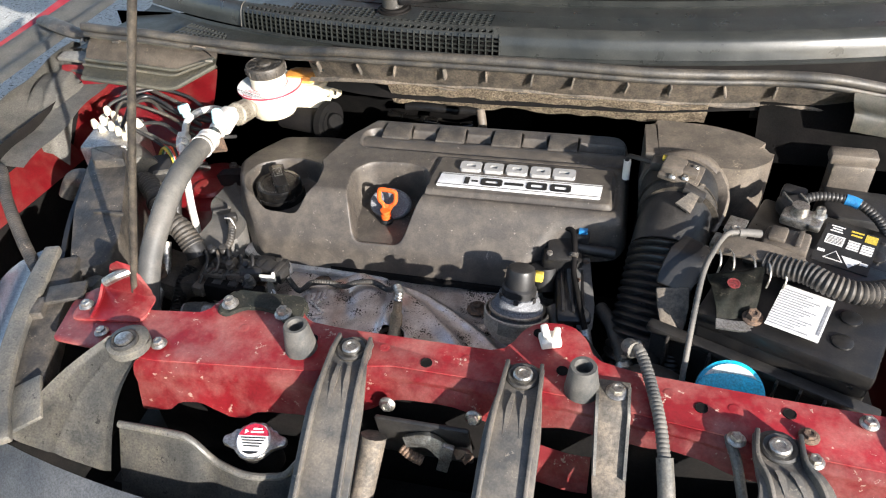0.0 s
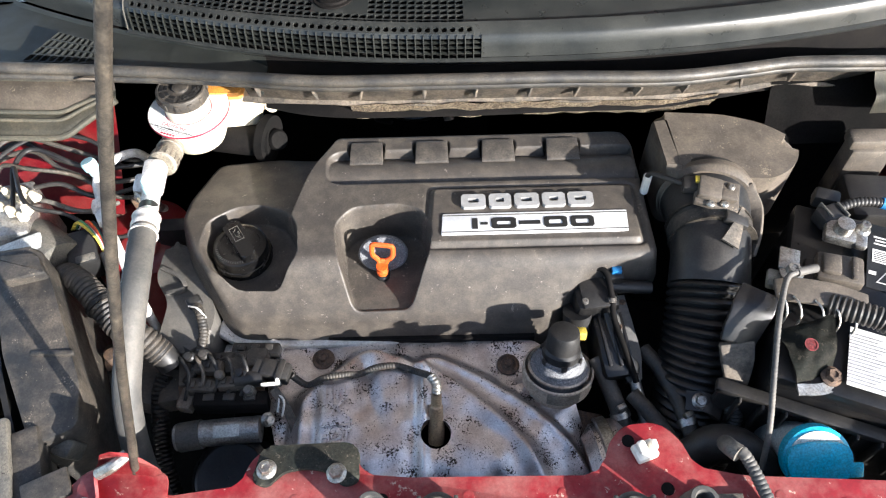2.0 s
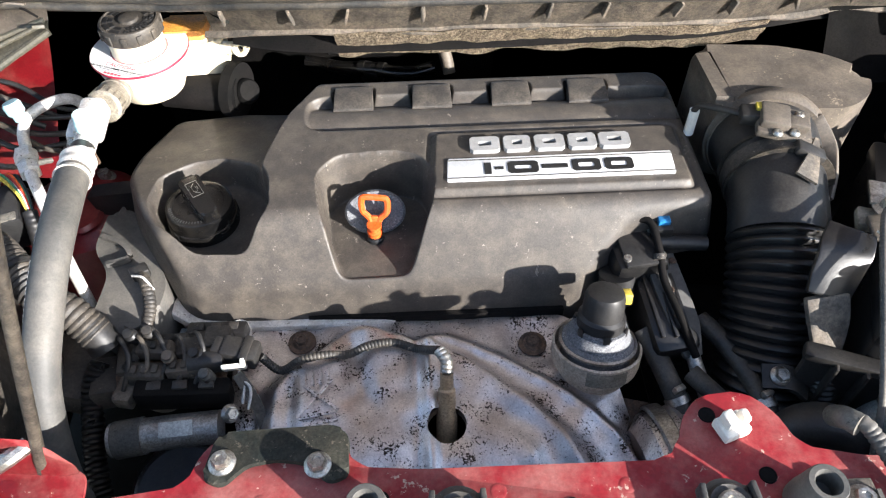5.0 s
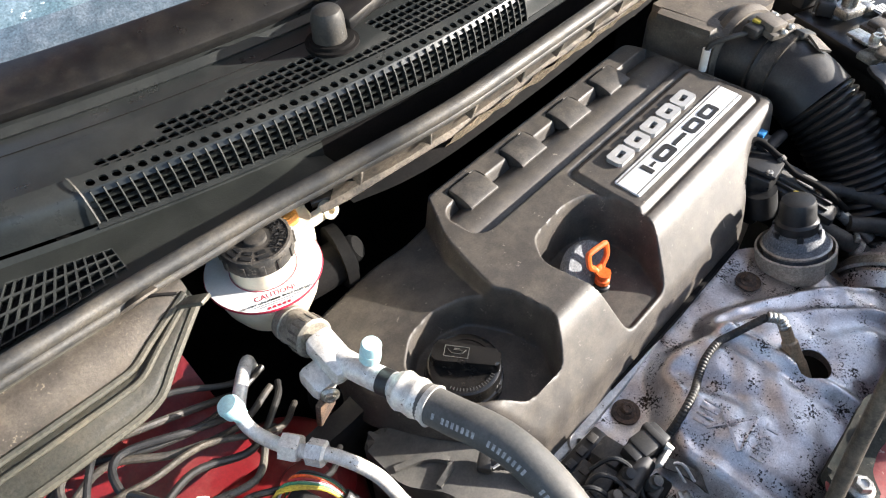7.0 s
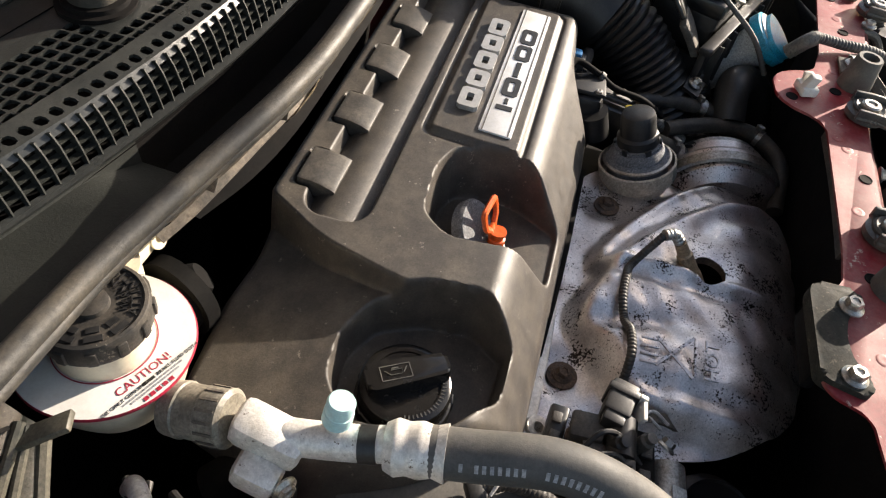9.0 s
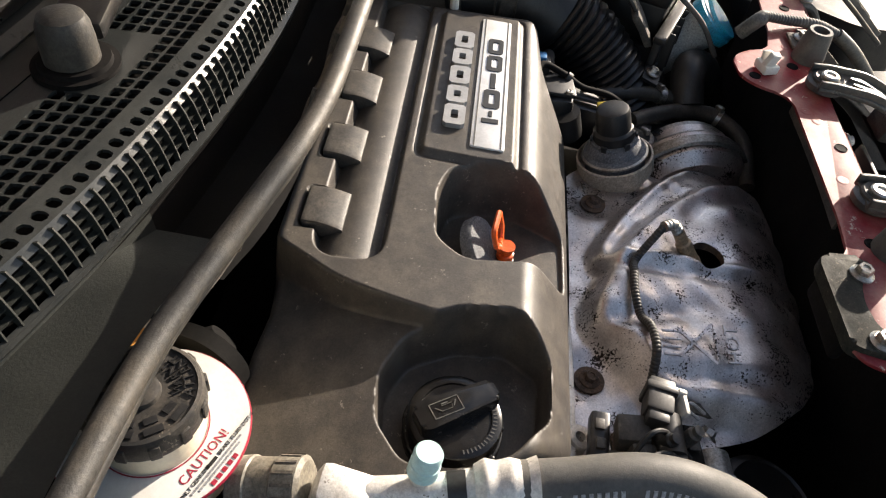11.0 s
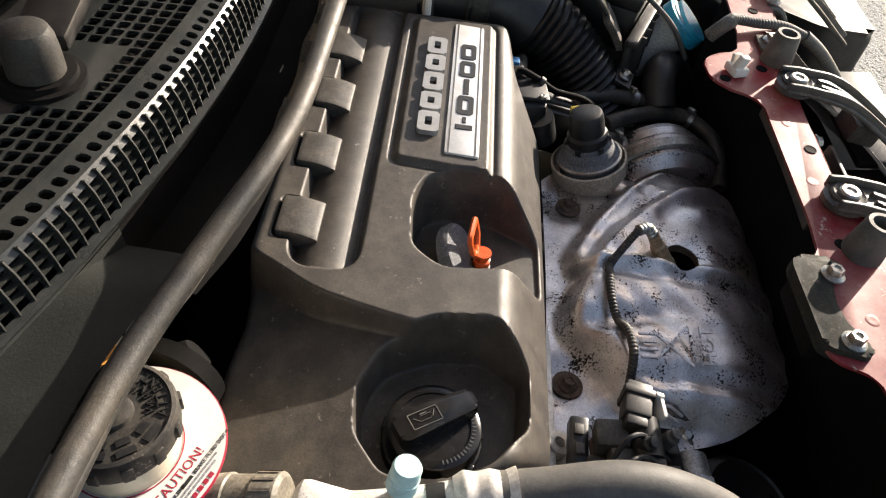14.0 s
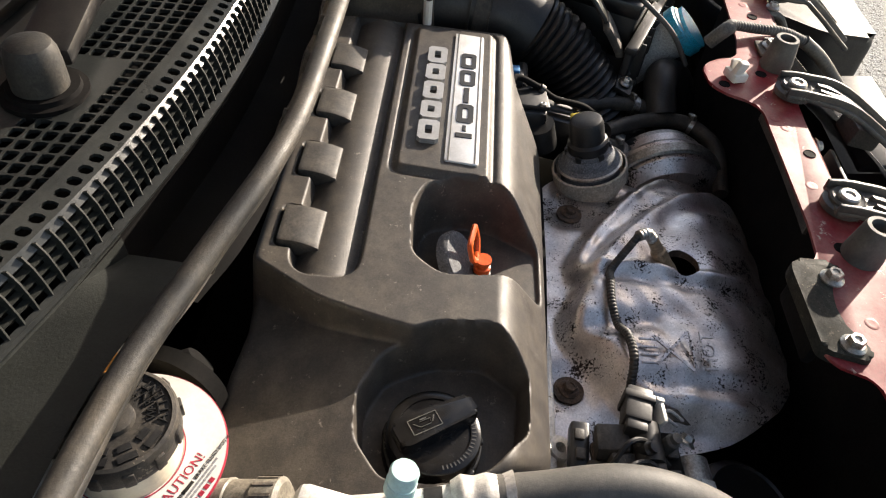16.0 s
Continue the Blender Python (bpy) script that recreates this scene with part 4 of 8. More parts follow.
# oil filler cap in its pocket
oil_cap = thing("oil_filler_cap", (-0.272, 0.052, 0.905), "glossy black oil filler cap in a pocket of the cover", "oil cap")
OC = Matrix.Translation((-0.274, 0.052, 0.9085))
part("body", rev([(0.0365, 0.0), (0.0365, 0.010), (0.0358, 0.012), (0.0345, 0.0125), (0.0345, 0.024), (0.0335, 0.0275), (0.0310, 0.0290), (0.0262, 0.0290), (0.0255, 0.0280), (0.0, 0.0280)], 56, OC, closed=False), M_GLOSS, oil_cap)
gm = OC @ pose(0.003, 0.0, 0.0275, 0, 0, 122)
grip_bm = prism(rounded([(-0.031, -0.0085), (0.026, -0.0115), (0.031, -0.0085), (0.031, 0.0085), (0.026, 0.0115), (-0.031, 0.0085)], 0.004), 0.0, 0.0135, 0.0032, seg=3)
part("grip", xf(grip_bm, gm), M_GLOSS, oil_cap)
mark = [box(0.022, 0.0006, 0.0004, 0, Matrix.Translation((0, q, 0))) for q in (-0.0058, 0.0058)] + [box(0.0006, 0.0116, 0.0004, 0, Matrix.Translation((q, 0, 0))) for q in (-0.011, 0.011)]
mark += [strap([(-0.008, 0.002, 0), (-0.004, -0.002, 0), (0.004, -0.002, 0), (0.005, 0.002, 0), (-0.003, 0.002, 0)], 0.0008, 0.0004, (0, 0, 1), 2, False), box(0.0008, 0.005, 0.0004, 0, pose(0.007, 0.001, 0, 0, 0, -35)), box(0.005, 0.0008, 0.0004, 0, Matrix.Translation((0, 0.0034, 0)))]
part("oil_mark", xf(joined(*mark), gm @ Matrix.Translation((0.009, 0, 0.0138)) @ Matrix.Rotation(math.pi, 4, "Z")), M_GREYP, oil_cap)
for k in range(7):
    a = 2 * math.pi * (k + 0.5) / 7
    part("rim_lug", box(0.004, 0.010, 0.012, 0.0012, OC @ Matrix.Translation((0.0352 * math.cos(a), 0.0352 * math.sin(a), 0.0065)) @ Matrix.Rotation(a, 4, "Z")), M_GLOSS, oil_cap)
for k in range(16):
    a = math.radians(196 + k * 6)
    part("print", box(0.0010, 0.0030, 0.0003, 0, OC @ Matrix.Translation((0.0285 * math.cos(a), 0.0285 * math.sin(a), 0.0291)) @ Matrix.Rotation(a + math.pi / 2, 4, "Z")), M_PRINT, oil_cap)

# dipstick with an orange pull
dipstick = thing("oil_dipstick", (-0.093, 0.021, 0.905), "orange oil dipstick handle standing in a pocket", "dipstick")
dz = Vector((-0.0935, 0.020, 0.906))
part("collar", rev([(0.009, 0), (0.009, 0.004), (0.0075, 0.005), (0.0075, 0.010), (0.0, 0.010)], 20, Matrix.Translation(dz), closed=False), M_INK, dipstick, "black collar")
part("plug", rev([(0.0078, 0.008), (0.0078, 0.013), (0.006, 0.014), (0.006, 0.018), (0.0075, 0.019), (0.0075, 0.022), (0, 0.022)], 20, Matrix.Translation(dz), closed=False), M_ORANGE, dipstick)
loop = [(-0.0035, 0.020), (-0.006, 0.026), (-0.0125, 0.033), (-0.0130, 0.046), (-0.009, 0.049), (0.009, 0.049), (0.0130, 0.046), (0.0125, 0.033), (0.006, 0.026), (0.0035, 0.020)]
tilt = pose(dz.x, dz.y, dz.z, -16, 0, -8)
part("pull_ring", xf(tube([(a, 0, b) for a, b in loop], 0.0028, 8, 4, squash=1.2), tilt), M_ORANGE, dipstick)
part("web", xf(box(0.007, 0.004, 0.010, 0.001, Matrix.Translation((0, 0, 0.023))), tilt), M_ORANGE, dipstick)
grommet = solo("dipstick_grommet", rev([(0.0315, -0.006), (0.0315, 0.002), (0.029, 0.005), (0.012, 0.006), (0.0, 0.006)], 36, pose(-0.093, 0.043, 0.922, 48, 0, 0) @ Matrix.Diagonal((1.0, 0.74, 1, 1)), closed=False), M_SPECK, "grey speckled rubber grommet behind the dipstick handle", "grommet")


for ob, size in ((engine_cover, (1.022, 1, 1)), (oil_cap, (1, 1, 1)), (dipstick, (1, 1, 1)), (grommet, (1, 1, 1))):
    settle(ob, (0.004, 0.005, -0.008), size)


# ---------------------------------------------------------------- heat shield, exhaust side
DOME = rounded([(-0.200, -0.125), (-0.178, -0.098), (-0.150, -0.086), (-0.128, -0.060), (-0.098, -0.056), (-0.030, -0.083), (0.020, -0.118), (0.046, -0.141), (0.085, -0.182), (0.110, -0.240), (0.118, -0.42), (-0.200, -0.42)], 0.016, 4)
TERRACE = rounded([(-0.050, -0.070), (-0.020, -0.066), (0.030, -0.092), (0.085, -0.130), (0.132, -0.172), (0.162, -0.215), (0.170, -0.42), (-0.050, -0.42)], 0.018, 4)


def roll(d, reach, drop):
    """A rounded shoulder that falls by drop over reach."""
    t = np.clip(d / reach, 0, 0.985)
    return drop * (1 - np.sqrt(1 - t * t))


def shield_z(X, Y):
    s, s2 = sd_poly(X, Y, DOME), sd_poly(X, Y, TERRACE)
    z = 0.849 - 0.04 * np.maximum(0, Y + 0.07) - 0.10 * np.maximum(0, -0.18 - X)
    # two pressed steps up to the crown, each with a crease along its rim
    z = z + 0.016 * sstep(0.006, -0.013, s2) + 0.0040 * np.exp(-((s2 + 0.011) / 0.006) ** 2)
    lift = 0.034 - 0.016 * sstep(0.02, -0.02, s2)
    z = z + lift * sstep(0.006, -0.022, s) + 0.0050 * np.exp(-((s + 0.012) / 0.0055) ** 2) * sstep(-0.16, -0.10, X)
    z = z - 0.0045 * sstep(-0.02, 0.03, X) * np.exp(-((s + 0.034) / 0.012) ** 2)
    # the crown rolls off to the front and towards both ends
    z = z - roll(-0.188 - Y, 0.116, 0.105) - roll(X - 0.085, 0.085, 0.075) * sstep(-0.10, -0.17, Y)
    z = z - roll(-0.150 - X, 0.060, 0.060) * sstep(0.0, -0.03, s)
    f = X * 0.93 + Y * 0.36
    z = z + 0.0030 * np.sin(f * 150.0) * sstep(0.0, 0.05, X) * sstep(-0.165, -0.20, Y)
    z = z - 0.009 * np.exp(-((X + 0.112 + 0.25 * (Y + 0.10)) / 0.013) ** 2) * sstep(-0.060, -0.085, Y) * sstep(-0.185, -0.125, Y)
    z = z - 0.007 * np.exp(-((X + 0.168) / 0.010) ** 2) * sstep(-0.10, -0.135, Y)
    for cx, cy, d, w in ((-0.167, -0.064, 0.006, 0.024), (0.066, -0.078, 0.007, 0.026)):
        z = z - d * np.exp(-((np.hypot(X - cx, Y - cy)) / w) ** 4)
    q = np.hypot(X + 0.026, Y + 0.179)
    z = z - 0.004 * np.exp(-(q / 0.024) ** 4)
    for cx, cy, r, d in ((-0.085, -0.155, 0.026, 0.003), (0.035, -0.175, 0.022, 0.0025), (-0.130, -0.185, 0.022, 0.003), (-0.060, -0.215, 0.024, 0.003), (0.055, -0.235, 0.02, 0.003), (-0.015, -0.125, 0.022, -0.002)):
        z = z - d * np.exp(-((np.hypot(X - cx, (Y - cy) * 1.2)) / r) ** 2)
    n1 = np.sin(31 * X + 7 * np.sin(23 * Y)) * np.sin(37 * Y + 5 * np.sin(29 * X))
    n2 = np.sin(74 * X + 4 * np.sin(41 * Y)) * np.sin(63 * Y + 3 * np.sin(57 * X))
    return z + 0.0014 * n1 + 0.0005 * n2


SH_OUT = rounded([(-0.236, -0.030), (0.110, -0.044), (0.140, -0.12), (0.166, -0.20), (0.160, -0.30), (0.06, -0.303), (-0.07, -0.292), (-0.165, -0.262), (-0.205, -0.21), (-0.232, -0.12)], 0.03, 5)
heat_shield = thing("heat_shield", (-0.04, -0.16, 0.78), "mottled grey pressed-metal heat shield with rust specks", "heat shield")
def away_sh(X, Y):
    d = np.maximum(sd_poly(X, Y, SH_OUT), 0.0175 - np.hypot(X + 0.026, Y + 0.179))
    for cx, cy in ((-0.108, -0.20), (-0.03, -0.225), (0.045, -0.222)):
        d = np.maximum(d, 0.0024 - np.hypot(X - cx, Y - cy))
    return d


shl = relief(-0.238, 0.170, -0.305, -0.028, 0.0025, shield_z, away_sh)
bmesh.ops.solidify(shl, geom=shl.faces[:], thickness=0.0012)
part("skin", shl, M_SHIELD, heat_shield, sharp=50)
hz = lambda x, y: float(shield_z(np.array([[x]]), np.array([[y]]))[0, 0])
part("hole_rim", rev([(0.0172, -0.006), (0.0180, 0.001), (0.0195, 0.0008)], 30, Matrix.Translation((-0.026, -0.179, hz(-0.026, -0.160) - 0.003)), closed=False), M_RUST, heat_shield, "dark worn rim of the sensor hole")
mk = pose(-0.140, -0.150, hz(-0.140, -0.150) + 0.0006, -2, -12, 4) @ Matrix.Scale(1.35, 4)
warn = [strap([(-0.014, -0.012, 0), (0.010, 0.012, 0)], 0.002, 0.0015, (0.7, -0.7, 0), 2, False), strap([(0.014, -0.012, 0), (-0.010, 0.012, 0)], 0.002, 0.0015, (0.7, 0.7, 0), 2, False)]
warn += [box(0.002, 0.012, 0.0015, 0.0005, Matrix.Translation((-0.009 + 0.0055 * k, 0.016, 0))) for k in range(4)] + [box(0.026, 0.002, 0.0015, 0.0005, Matrix.Translation((0, -0.013, 0)))]
part("warning_sign", xf(joined(*warn), mk @ Matrix.Translation((0, 0, 0.0006))), M_SHIELD, heat_shield, "embossed do-not-touch sign")
part("embossed_word", letters("HOT", 0.013, mk @ Matrix.Translation((0, -0.024, 0.001)), 0.0009), M_SHIELD, heat_shield, "embossed word HOT")
for at in ((-0.167, -0.064, hz(-0.167, -0.064) + 0.001), (0.065, -0.078, hz(0.065, -0.078) + 0.001)):
    part("washer", rev([(0.014, 0), (0.014, 0.002), (0.007, 0.003), (0, 0.003)], 24, Matrix.Translation(at), closed=False), M_RUST, heat_shield, "rusty washer")
    bolt((at[0], at[1], at[2] + 0.002), (0, -0.1, 1), 0.0065, 0.008, M_RUST, "rusty bolt holding the heat shield", "heat shield bolts")

# oxygen sensor and its lead
sensor = thing("oxygen_sensor", (-0.026, -0.177, 0.865), "oxygen sensor standing in the heat shield with a sleeved lead", "sensor")
sa, sb = Vector((-0.026, -0.178, 0.852)), Vector((-0.024, -0.142, 0.905))
ax = (sb - sa).normalized()
part("body", rev([(0.0095, 0), (0.0095, 0.022), (0.0085, 0.024), (0.0078, 0.048), (0.0062, 0.050), (0.0058, 0.064), (0, 0.064)], 20, aim(sa, ax), closed=False), M_BRASS, sensor, "brown heat-tinted metal body")
part("collar", tube([sb, sb + Vector((0.0, 0.008, 0.008)), sb + Vector((-0.006, 0.018, 0.009))], 0.0058, 12, 6, ribs=(0.004, 0.0008)), M_ZINC, sensor)
lead = [sb + Vector((-0.006, 0.018, 0.009))] + [(x, y, hz(x, y) + 0.0075) for x, y in ((-0.050, -0.104), (-0.072, -0.099), (-0.095, -0.099), (-0.115, -0.104), (-0.134, -0.109), (-0.157, -0.112), (-0.179, -0.111))] + [(-0.195, -0.107, 0.890)]
part("lead", tube(lead, 0.0042, 10, 8, ribs=(0.0034, 0.0006)), M_RUBBER, sensor, "ribbed black sleeve")

# pale casting of the cylinder head, showing below the cover
head = thing("cylinder_head", (-0.05, -0.02, 0.78), "pale dusty aluminium cylinder head under the cover", "engine")
part("casting", box(0.50, 0.24, 0.16, 0.008, Matrix.Translation((-0.05, 0.092, 0.765))), M_ALU, head)
part("rim", strap([(-0.300, -0.022, 0.862), (-0.27, -0.032, 0.853), (-0.22, -0.036, 0.849), (-0.14, -0.037, 0.848), (-0.08, -0.038, 0.848), (-0.02, -0.038, 0.848)], [0.026, 0.030, 0.026, 0.024, 0.016, 0.008], 0.010, (0, 1, 0), 6, True, 0.003), M_ALUCLEAN, head, "bright bare aluminium edge")
part("ledge", strap([(-0.295, -0.048, 0.842), (-0.25, -0.055, 0.838), (-0.20, -0.052, 0.838), (-0.12, -0.052, 0.838)], [0.018, 0.020, 0.016, 0.006], 0.008, (0, 1, 0), 6, True, 0.002), M_ALUCLEAN, head, "pale lower casting flange")
part("lug", rev([(0.0048, -0.006), (0.0048, 0.006), (0.0105, 0.006), (0.0112, 0.004), (0.0112, -0.006), (0.0048, -0.006)], 24, pose(-0.230, -0.050, 0.850, 18, 0, 0), closed=False), M_ALUCLEAN, head, "small eye lug")
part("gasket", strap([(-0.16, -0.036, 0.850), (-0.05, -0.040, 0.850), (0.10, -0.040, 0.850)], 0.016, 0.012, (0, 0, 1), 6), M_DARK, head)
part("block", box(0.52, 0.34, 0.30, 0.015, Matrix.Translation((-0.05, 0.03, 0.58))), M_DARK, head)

# actuator can beside the cover
act = thing("vacuum_actuator", (0.121, -0.105, 0.82), "dusty round vacuum actuator with a black cap", "actuator")
am = pose(0.121, -0.106, 0.848, -17, 3, 0)
part("dish", rev([(0.0, -0.018), (0.020, -0.018), (0.031, -0.012), (0.0355, -0.004), (0.0360, 0.002), (0.0415, 0.006), (0.0425, 0.012), (0.0428, 0.026), (0.0405, 0.027), (0.0395, 0.012), (0.0, 0.010)], 48, am, closed=False), M_DISH, act, "tan dust-coated metal dish")
part("dome", rev([(0.0335, 0.008), (0.0335, 0.026), (0.0345, 0.028), (0.0345, 0.032), (0.030, 0.035), (0.0285, 0.043), (0.0255, 0.046), (0.0255, 0.050), (0.0, 0.052)], 48, am, closed=False), M_SPECK, act, "grey speckled dome")
part("cap", rev([(0.0225, 0.048), (0.0225, 0.060), (0.0195, 0.063), (0.0188, 0.082), (0.0170, 0.087), (0.0140, 0.0885), (0.0, 0.0885)], 36, am, closed=False), M_BLACK, act)
for k in range(6):
    part("cap_tooth", xf(box(0.007, 0.003, 0.008, 0.001), am @ Matrix.Rotation(k * 1.047, 4, "Z") @ Matrix.Translation((0, 0.0245, 0.049))), M_BLACK, act)
part("plug", xf(box(0.013, 0.012, 0.012, 0.002), am @ Matrix.Translation((0.022, 0.010, 0.074))), M_YEL, act, "yellow connector lock")
part("label", xf(sheet(lambda u, v: (0.0431 * math.cos(u), 0.0431 * math.sin(u), 0.008 + 0.016 * v), np.linspace(math.radians(-115), math.radians(-62), 10).tolist(), [0, 1]), am), M_STAIN, act, "pale worn sticker")
part("rim_band", rev([(0.0350, 0.028), (0.0372, 0.029), (0.0372, 0.0315), (0.0348, 0.0325)], 48, am, closed=False), M_ZINC, act)
part("bracket", strap([(0.10, -0.135, 0.822), (0.145, -0.15, 0.825), (0.175, -0.155, 0.82)], 0.035, 0.004, (0, 1, 0), 4), M_RUST, act)

turbo = thing("turbocharger_housing", (0.165, -0.2, 0.72), "grey metal turbocharger housing behind the heat shield", "turbocharger")
tm = pose(0.184, -0.212, 0.806, 0, 82, 8)
part("housing", rev([(0.0, -0.03), (0.055, -0.028), (0.068, -0.015), (0.070, 0.012), (0.066, 0.018), (0.060, 0.022), (0.060, 0.034), (0.05, 0.042), (0, 0.042)], 40, tm, closed=False), M_SHIELD, turbo)
part("band", rev([(0.0705, -0.010), (0.074, -0.008), (0.074, 0.004), (0.0705, 0.006)], 40, tm, closed=False), M_ZINC, turbo, "clamp band")
part("flange", rev([(0.03, 0.03), (0.055, 0.032), (0.055, 0.044), (0.03, 0.046)], 30, tm, closed=False), M_ALU, turbo)


# ---------------------------------------------------------------- driver's corner: brake fluid, pipes, wiring
RC = Vector((-0.345, 0.230, 0.998))
reservoir = thing("brake_fluid_reservoir", (RC.x, RC.y, 0.94), "white brake fluid reservoir with a printed disc and black cap", "reservoir")
part("body", rev([(0.0, -0.050), (0.036, -0.048), (0.044, -0.030), (0.050, -0.006), (0.050, 0.0), (0.0, 0.0)], 40, Matrix.Translation(RC), closed=False), M_CREAM, reservoir)
disc = part("disc", rev([(0.0, -0.004), (0.0512, -0.004), (0.053, -0.001), (0.0527, 0.0015), (0.0, 0.002)], 64, Matrix.Translation(RC), closed=False), M_LABEL, reservoir, "white printed warning disc")
part("red_edge", rev([(0.0529, 0.0016), (0.0533, 0.0010), (0.0535, -0.0005), (0.0532, -0.0012)], 64, Matrix.Translation(RC), closed=False), M_REDINK, disc)
part("red_ring", rev([(0.0300, 0.0019), (0.0300, 0.0024), (0.0306, 0.0024), (0.0306, 0.0019)], 64, Matrix.Translation(RC), closed=False), M_REDINK, disc)
part("neck", rev([(0.029, 0.0), (0.029, 0.020), (0.028, 0.026), (0.0, 0.026)], 48, Matrix.Translation(RC), closed=False), M_CREAM, reservoir)
bcap = part("cap", rev([(0.0315, 0.022), (0.0322, 0.024), (0.0322, 0.036), (0.031, 0.0385), (0.0290, 0.039), (0.0285, 0.0375), (0.0105, 0.0375), (0.0100, 0.0405), (0.007, 0.0415), (0.0, 0.0415)], 56, Matrix.Translation(RC), closed=False), M_DUSTY, reservoir, "dusty black ribbed screw cap")
for k in range(12):
    a = 2 * math.pi * k / 12
    part("lug", box(0.003, 0.006, 0.011, 0.0008, Matrix.Translation(RC + Vector((0.0322 * math.cos(a), 0.0322 * math.sin(a), 0.0295))) @ Matrix.Rotation(a, 4, "Z")), M_DUSTY, bcap)


def arc_text(text, rad, size, z, a_mid, material, name, parent, step=1.0):
    """Raised letters set round a circle, read from outside."""
    n = len(text)
    w = size * 0.66 * step
    out = []
    for i, ch in enumerate(text):
        if ch == " ":
            continue
        a = a_mid + (i - (n - 1) / 2) * w / rad
        out.append(letters(ch, size, Matrix.Translation(RC + Vector((rad * math.cos(a), rad * math.sin(a), z))) @ Matrix.Rotation(a + math.pi / 2, 4, "Z"), 0.0006))
    part(name, joined(*out), material, parent)


arc_text("ATTENTION", 0.0245, 0.0075, 0.0380, math.radians(-35), M_BLACK, "cap_word", bcap)
arc_text("WARNING", 0.0185, 0.0065, 0.0380, math.radians(-35), M_BLACK, "cap_word", bcap)
for a0 in (40, 75, 110, 145, 180, 215, 250):
    for rr_ in (0.0245, 0.0185):
        a = math.radians(a0)
        part("cap_print", box(0.004, 0.010 if rr_ > 0.02 else 0.007, 0.0008, 0.0, Matrix.Translation(RC + Vector((rr_ * math.cos(a), rr_ * math.sin(a), 0.0380))) @ Matrix.Rotation(a, 4, "Z")), M_BLACK, bcap)
lt = lambda dx, dy, rot: Matrix.Translation(RC + Vector((0, 0, 0.0018))) @ Matrix.Rotation(radians(rot), 4, "Z") @ Matrix.Translation((dx, dy, 0))
LR = -22
part("caution", letters("CAUTION!", 0.0078, lt(0, -0.0355, LR), 0.0001), M_REDINK, disc, "red word CAUTION")
part("warning_line", letters("USE ONLY GENUINE        BRAKE FLUID DOT 4", 0.0033, lt(0.001, -0.0412, LR), 0.0001), M_INK, disc)
part("brand_bar", box(0.0085, 0.0020, 0.0002, 0, lt(-0.001, -0.0412, LR)), M_INK, disc)
for dy, w in ((-0.0440, 0.042), (-0.0462, 0.034)):
    part("fine_print", joined(*[box(w / 9 * 0.8, 0.0012, 0.0002, 0, lt(-w / 2 + w / 9 * (k + 0.5), dy, LR)) for k in range(9)]), M_GREYINK, disc)
part("maker_mark", joined(*[box(0.0030, 0.0026, 0.0002, 0, lt(-0.009 + 0.0044 * k, -0.0495, LR)) for k in range(5)]), M_REDINK, disc, "red maker's mark drawn as blocks")
tank = part("side_tank", prism(rounded([(-0.345, 0.238), (-0.278, 0.246), (-0.262, 0.262), (-0.266, 0.300), (-0.345, 0.300)], 0.010), 0.945, 0.990, 0.006), M_CREAM, reservoir)
part("amber_panel", prism(rounded([(-0.328, 0.256), (-0.280, 0.256), (-0.278, 0.290), (-0.328, 0.290)], 0.006), 0.989, 1.002, 0.004), M_AMBER, reservoir, "amber-stained plastic")
part("ear", rev([(0.004, -0.006), (0.009, -0.006), (0.009, 0.006), (0.004, 0.006), (0.004, -0.006)], 20, aim((-0.243, 0.262, 0.974), (0, -1, 0.3)), closed=False), M_CREAM, reservoir)
part("ear_arm", strap([(-0.275, 0.262, 0.976), (-0.248, 0.262, 0.974)], 0.014, 0.008, (0, 0, 1), 3, False, 0.002), M_CREAM, reservoir)

master = thing("brake_master_cylinder", (-0.28, 0.25, 0.9), "dark dusty brake master cylinder behind the reservoir", "cylinder")
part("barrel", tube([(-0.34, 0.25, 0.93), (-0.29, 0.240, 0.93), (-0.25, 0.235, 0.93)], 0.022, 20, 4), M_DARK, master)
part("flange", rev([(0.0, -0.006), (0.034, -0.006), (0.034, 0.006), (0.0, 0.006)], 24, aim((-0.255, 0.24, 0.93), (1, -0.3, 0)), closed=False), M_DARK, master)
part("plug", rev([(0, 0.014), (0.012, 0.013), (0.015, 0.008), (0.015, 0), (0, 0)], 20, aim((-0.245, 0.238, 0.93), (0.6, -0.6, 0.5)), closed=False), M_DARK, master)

# air-conditioning suction line
ac = thing("air_conditioning_hose", (-0.355, 0.05, 0.86), "thick grey air-conditioning hose with bright aluminium fittings", "hose")
part("union", rev([(0.0, -0.022), (0.0165, -0.022), (0.0175, -0.012), (0.0165, -0.011), (0.0165, 0.003), (0.0178, 0.004), (0.0178, 0.018), (0.015, 0.020), (0.0, 0.020)], 32, aim((-0.364, 0.158, 0.986), (-0.02, -1, 0.28)), closed=False), M_STAIN, ac, "dusty tan ribbed union sleeve")
for k in range(16):
    a = 2 * math.pi * k / 16
    part("union_rib", box(0.0012, 0.0018, 0.012, 0, aim((-0.364, 0.158, 0.986), (-0.02, -1, 0.28)) @ Matrix.Translation((0.0178 * math.cos(a), 0.0178 * math.sin(a), 0.011)) @ Matrix.Rotation(a, 4, "Z")), M_TAN, ac)
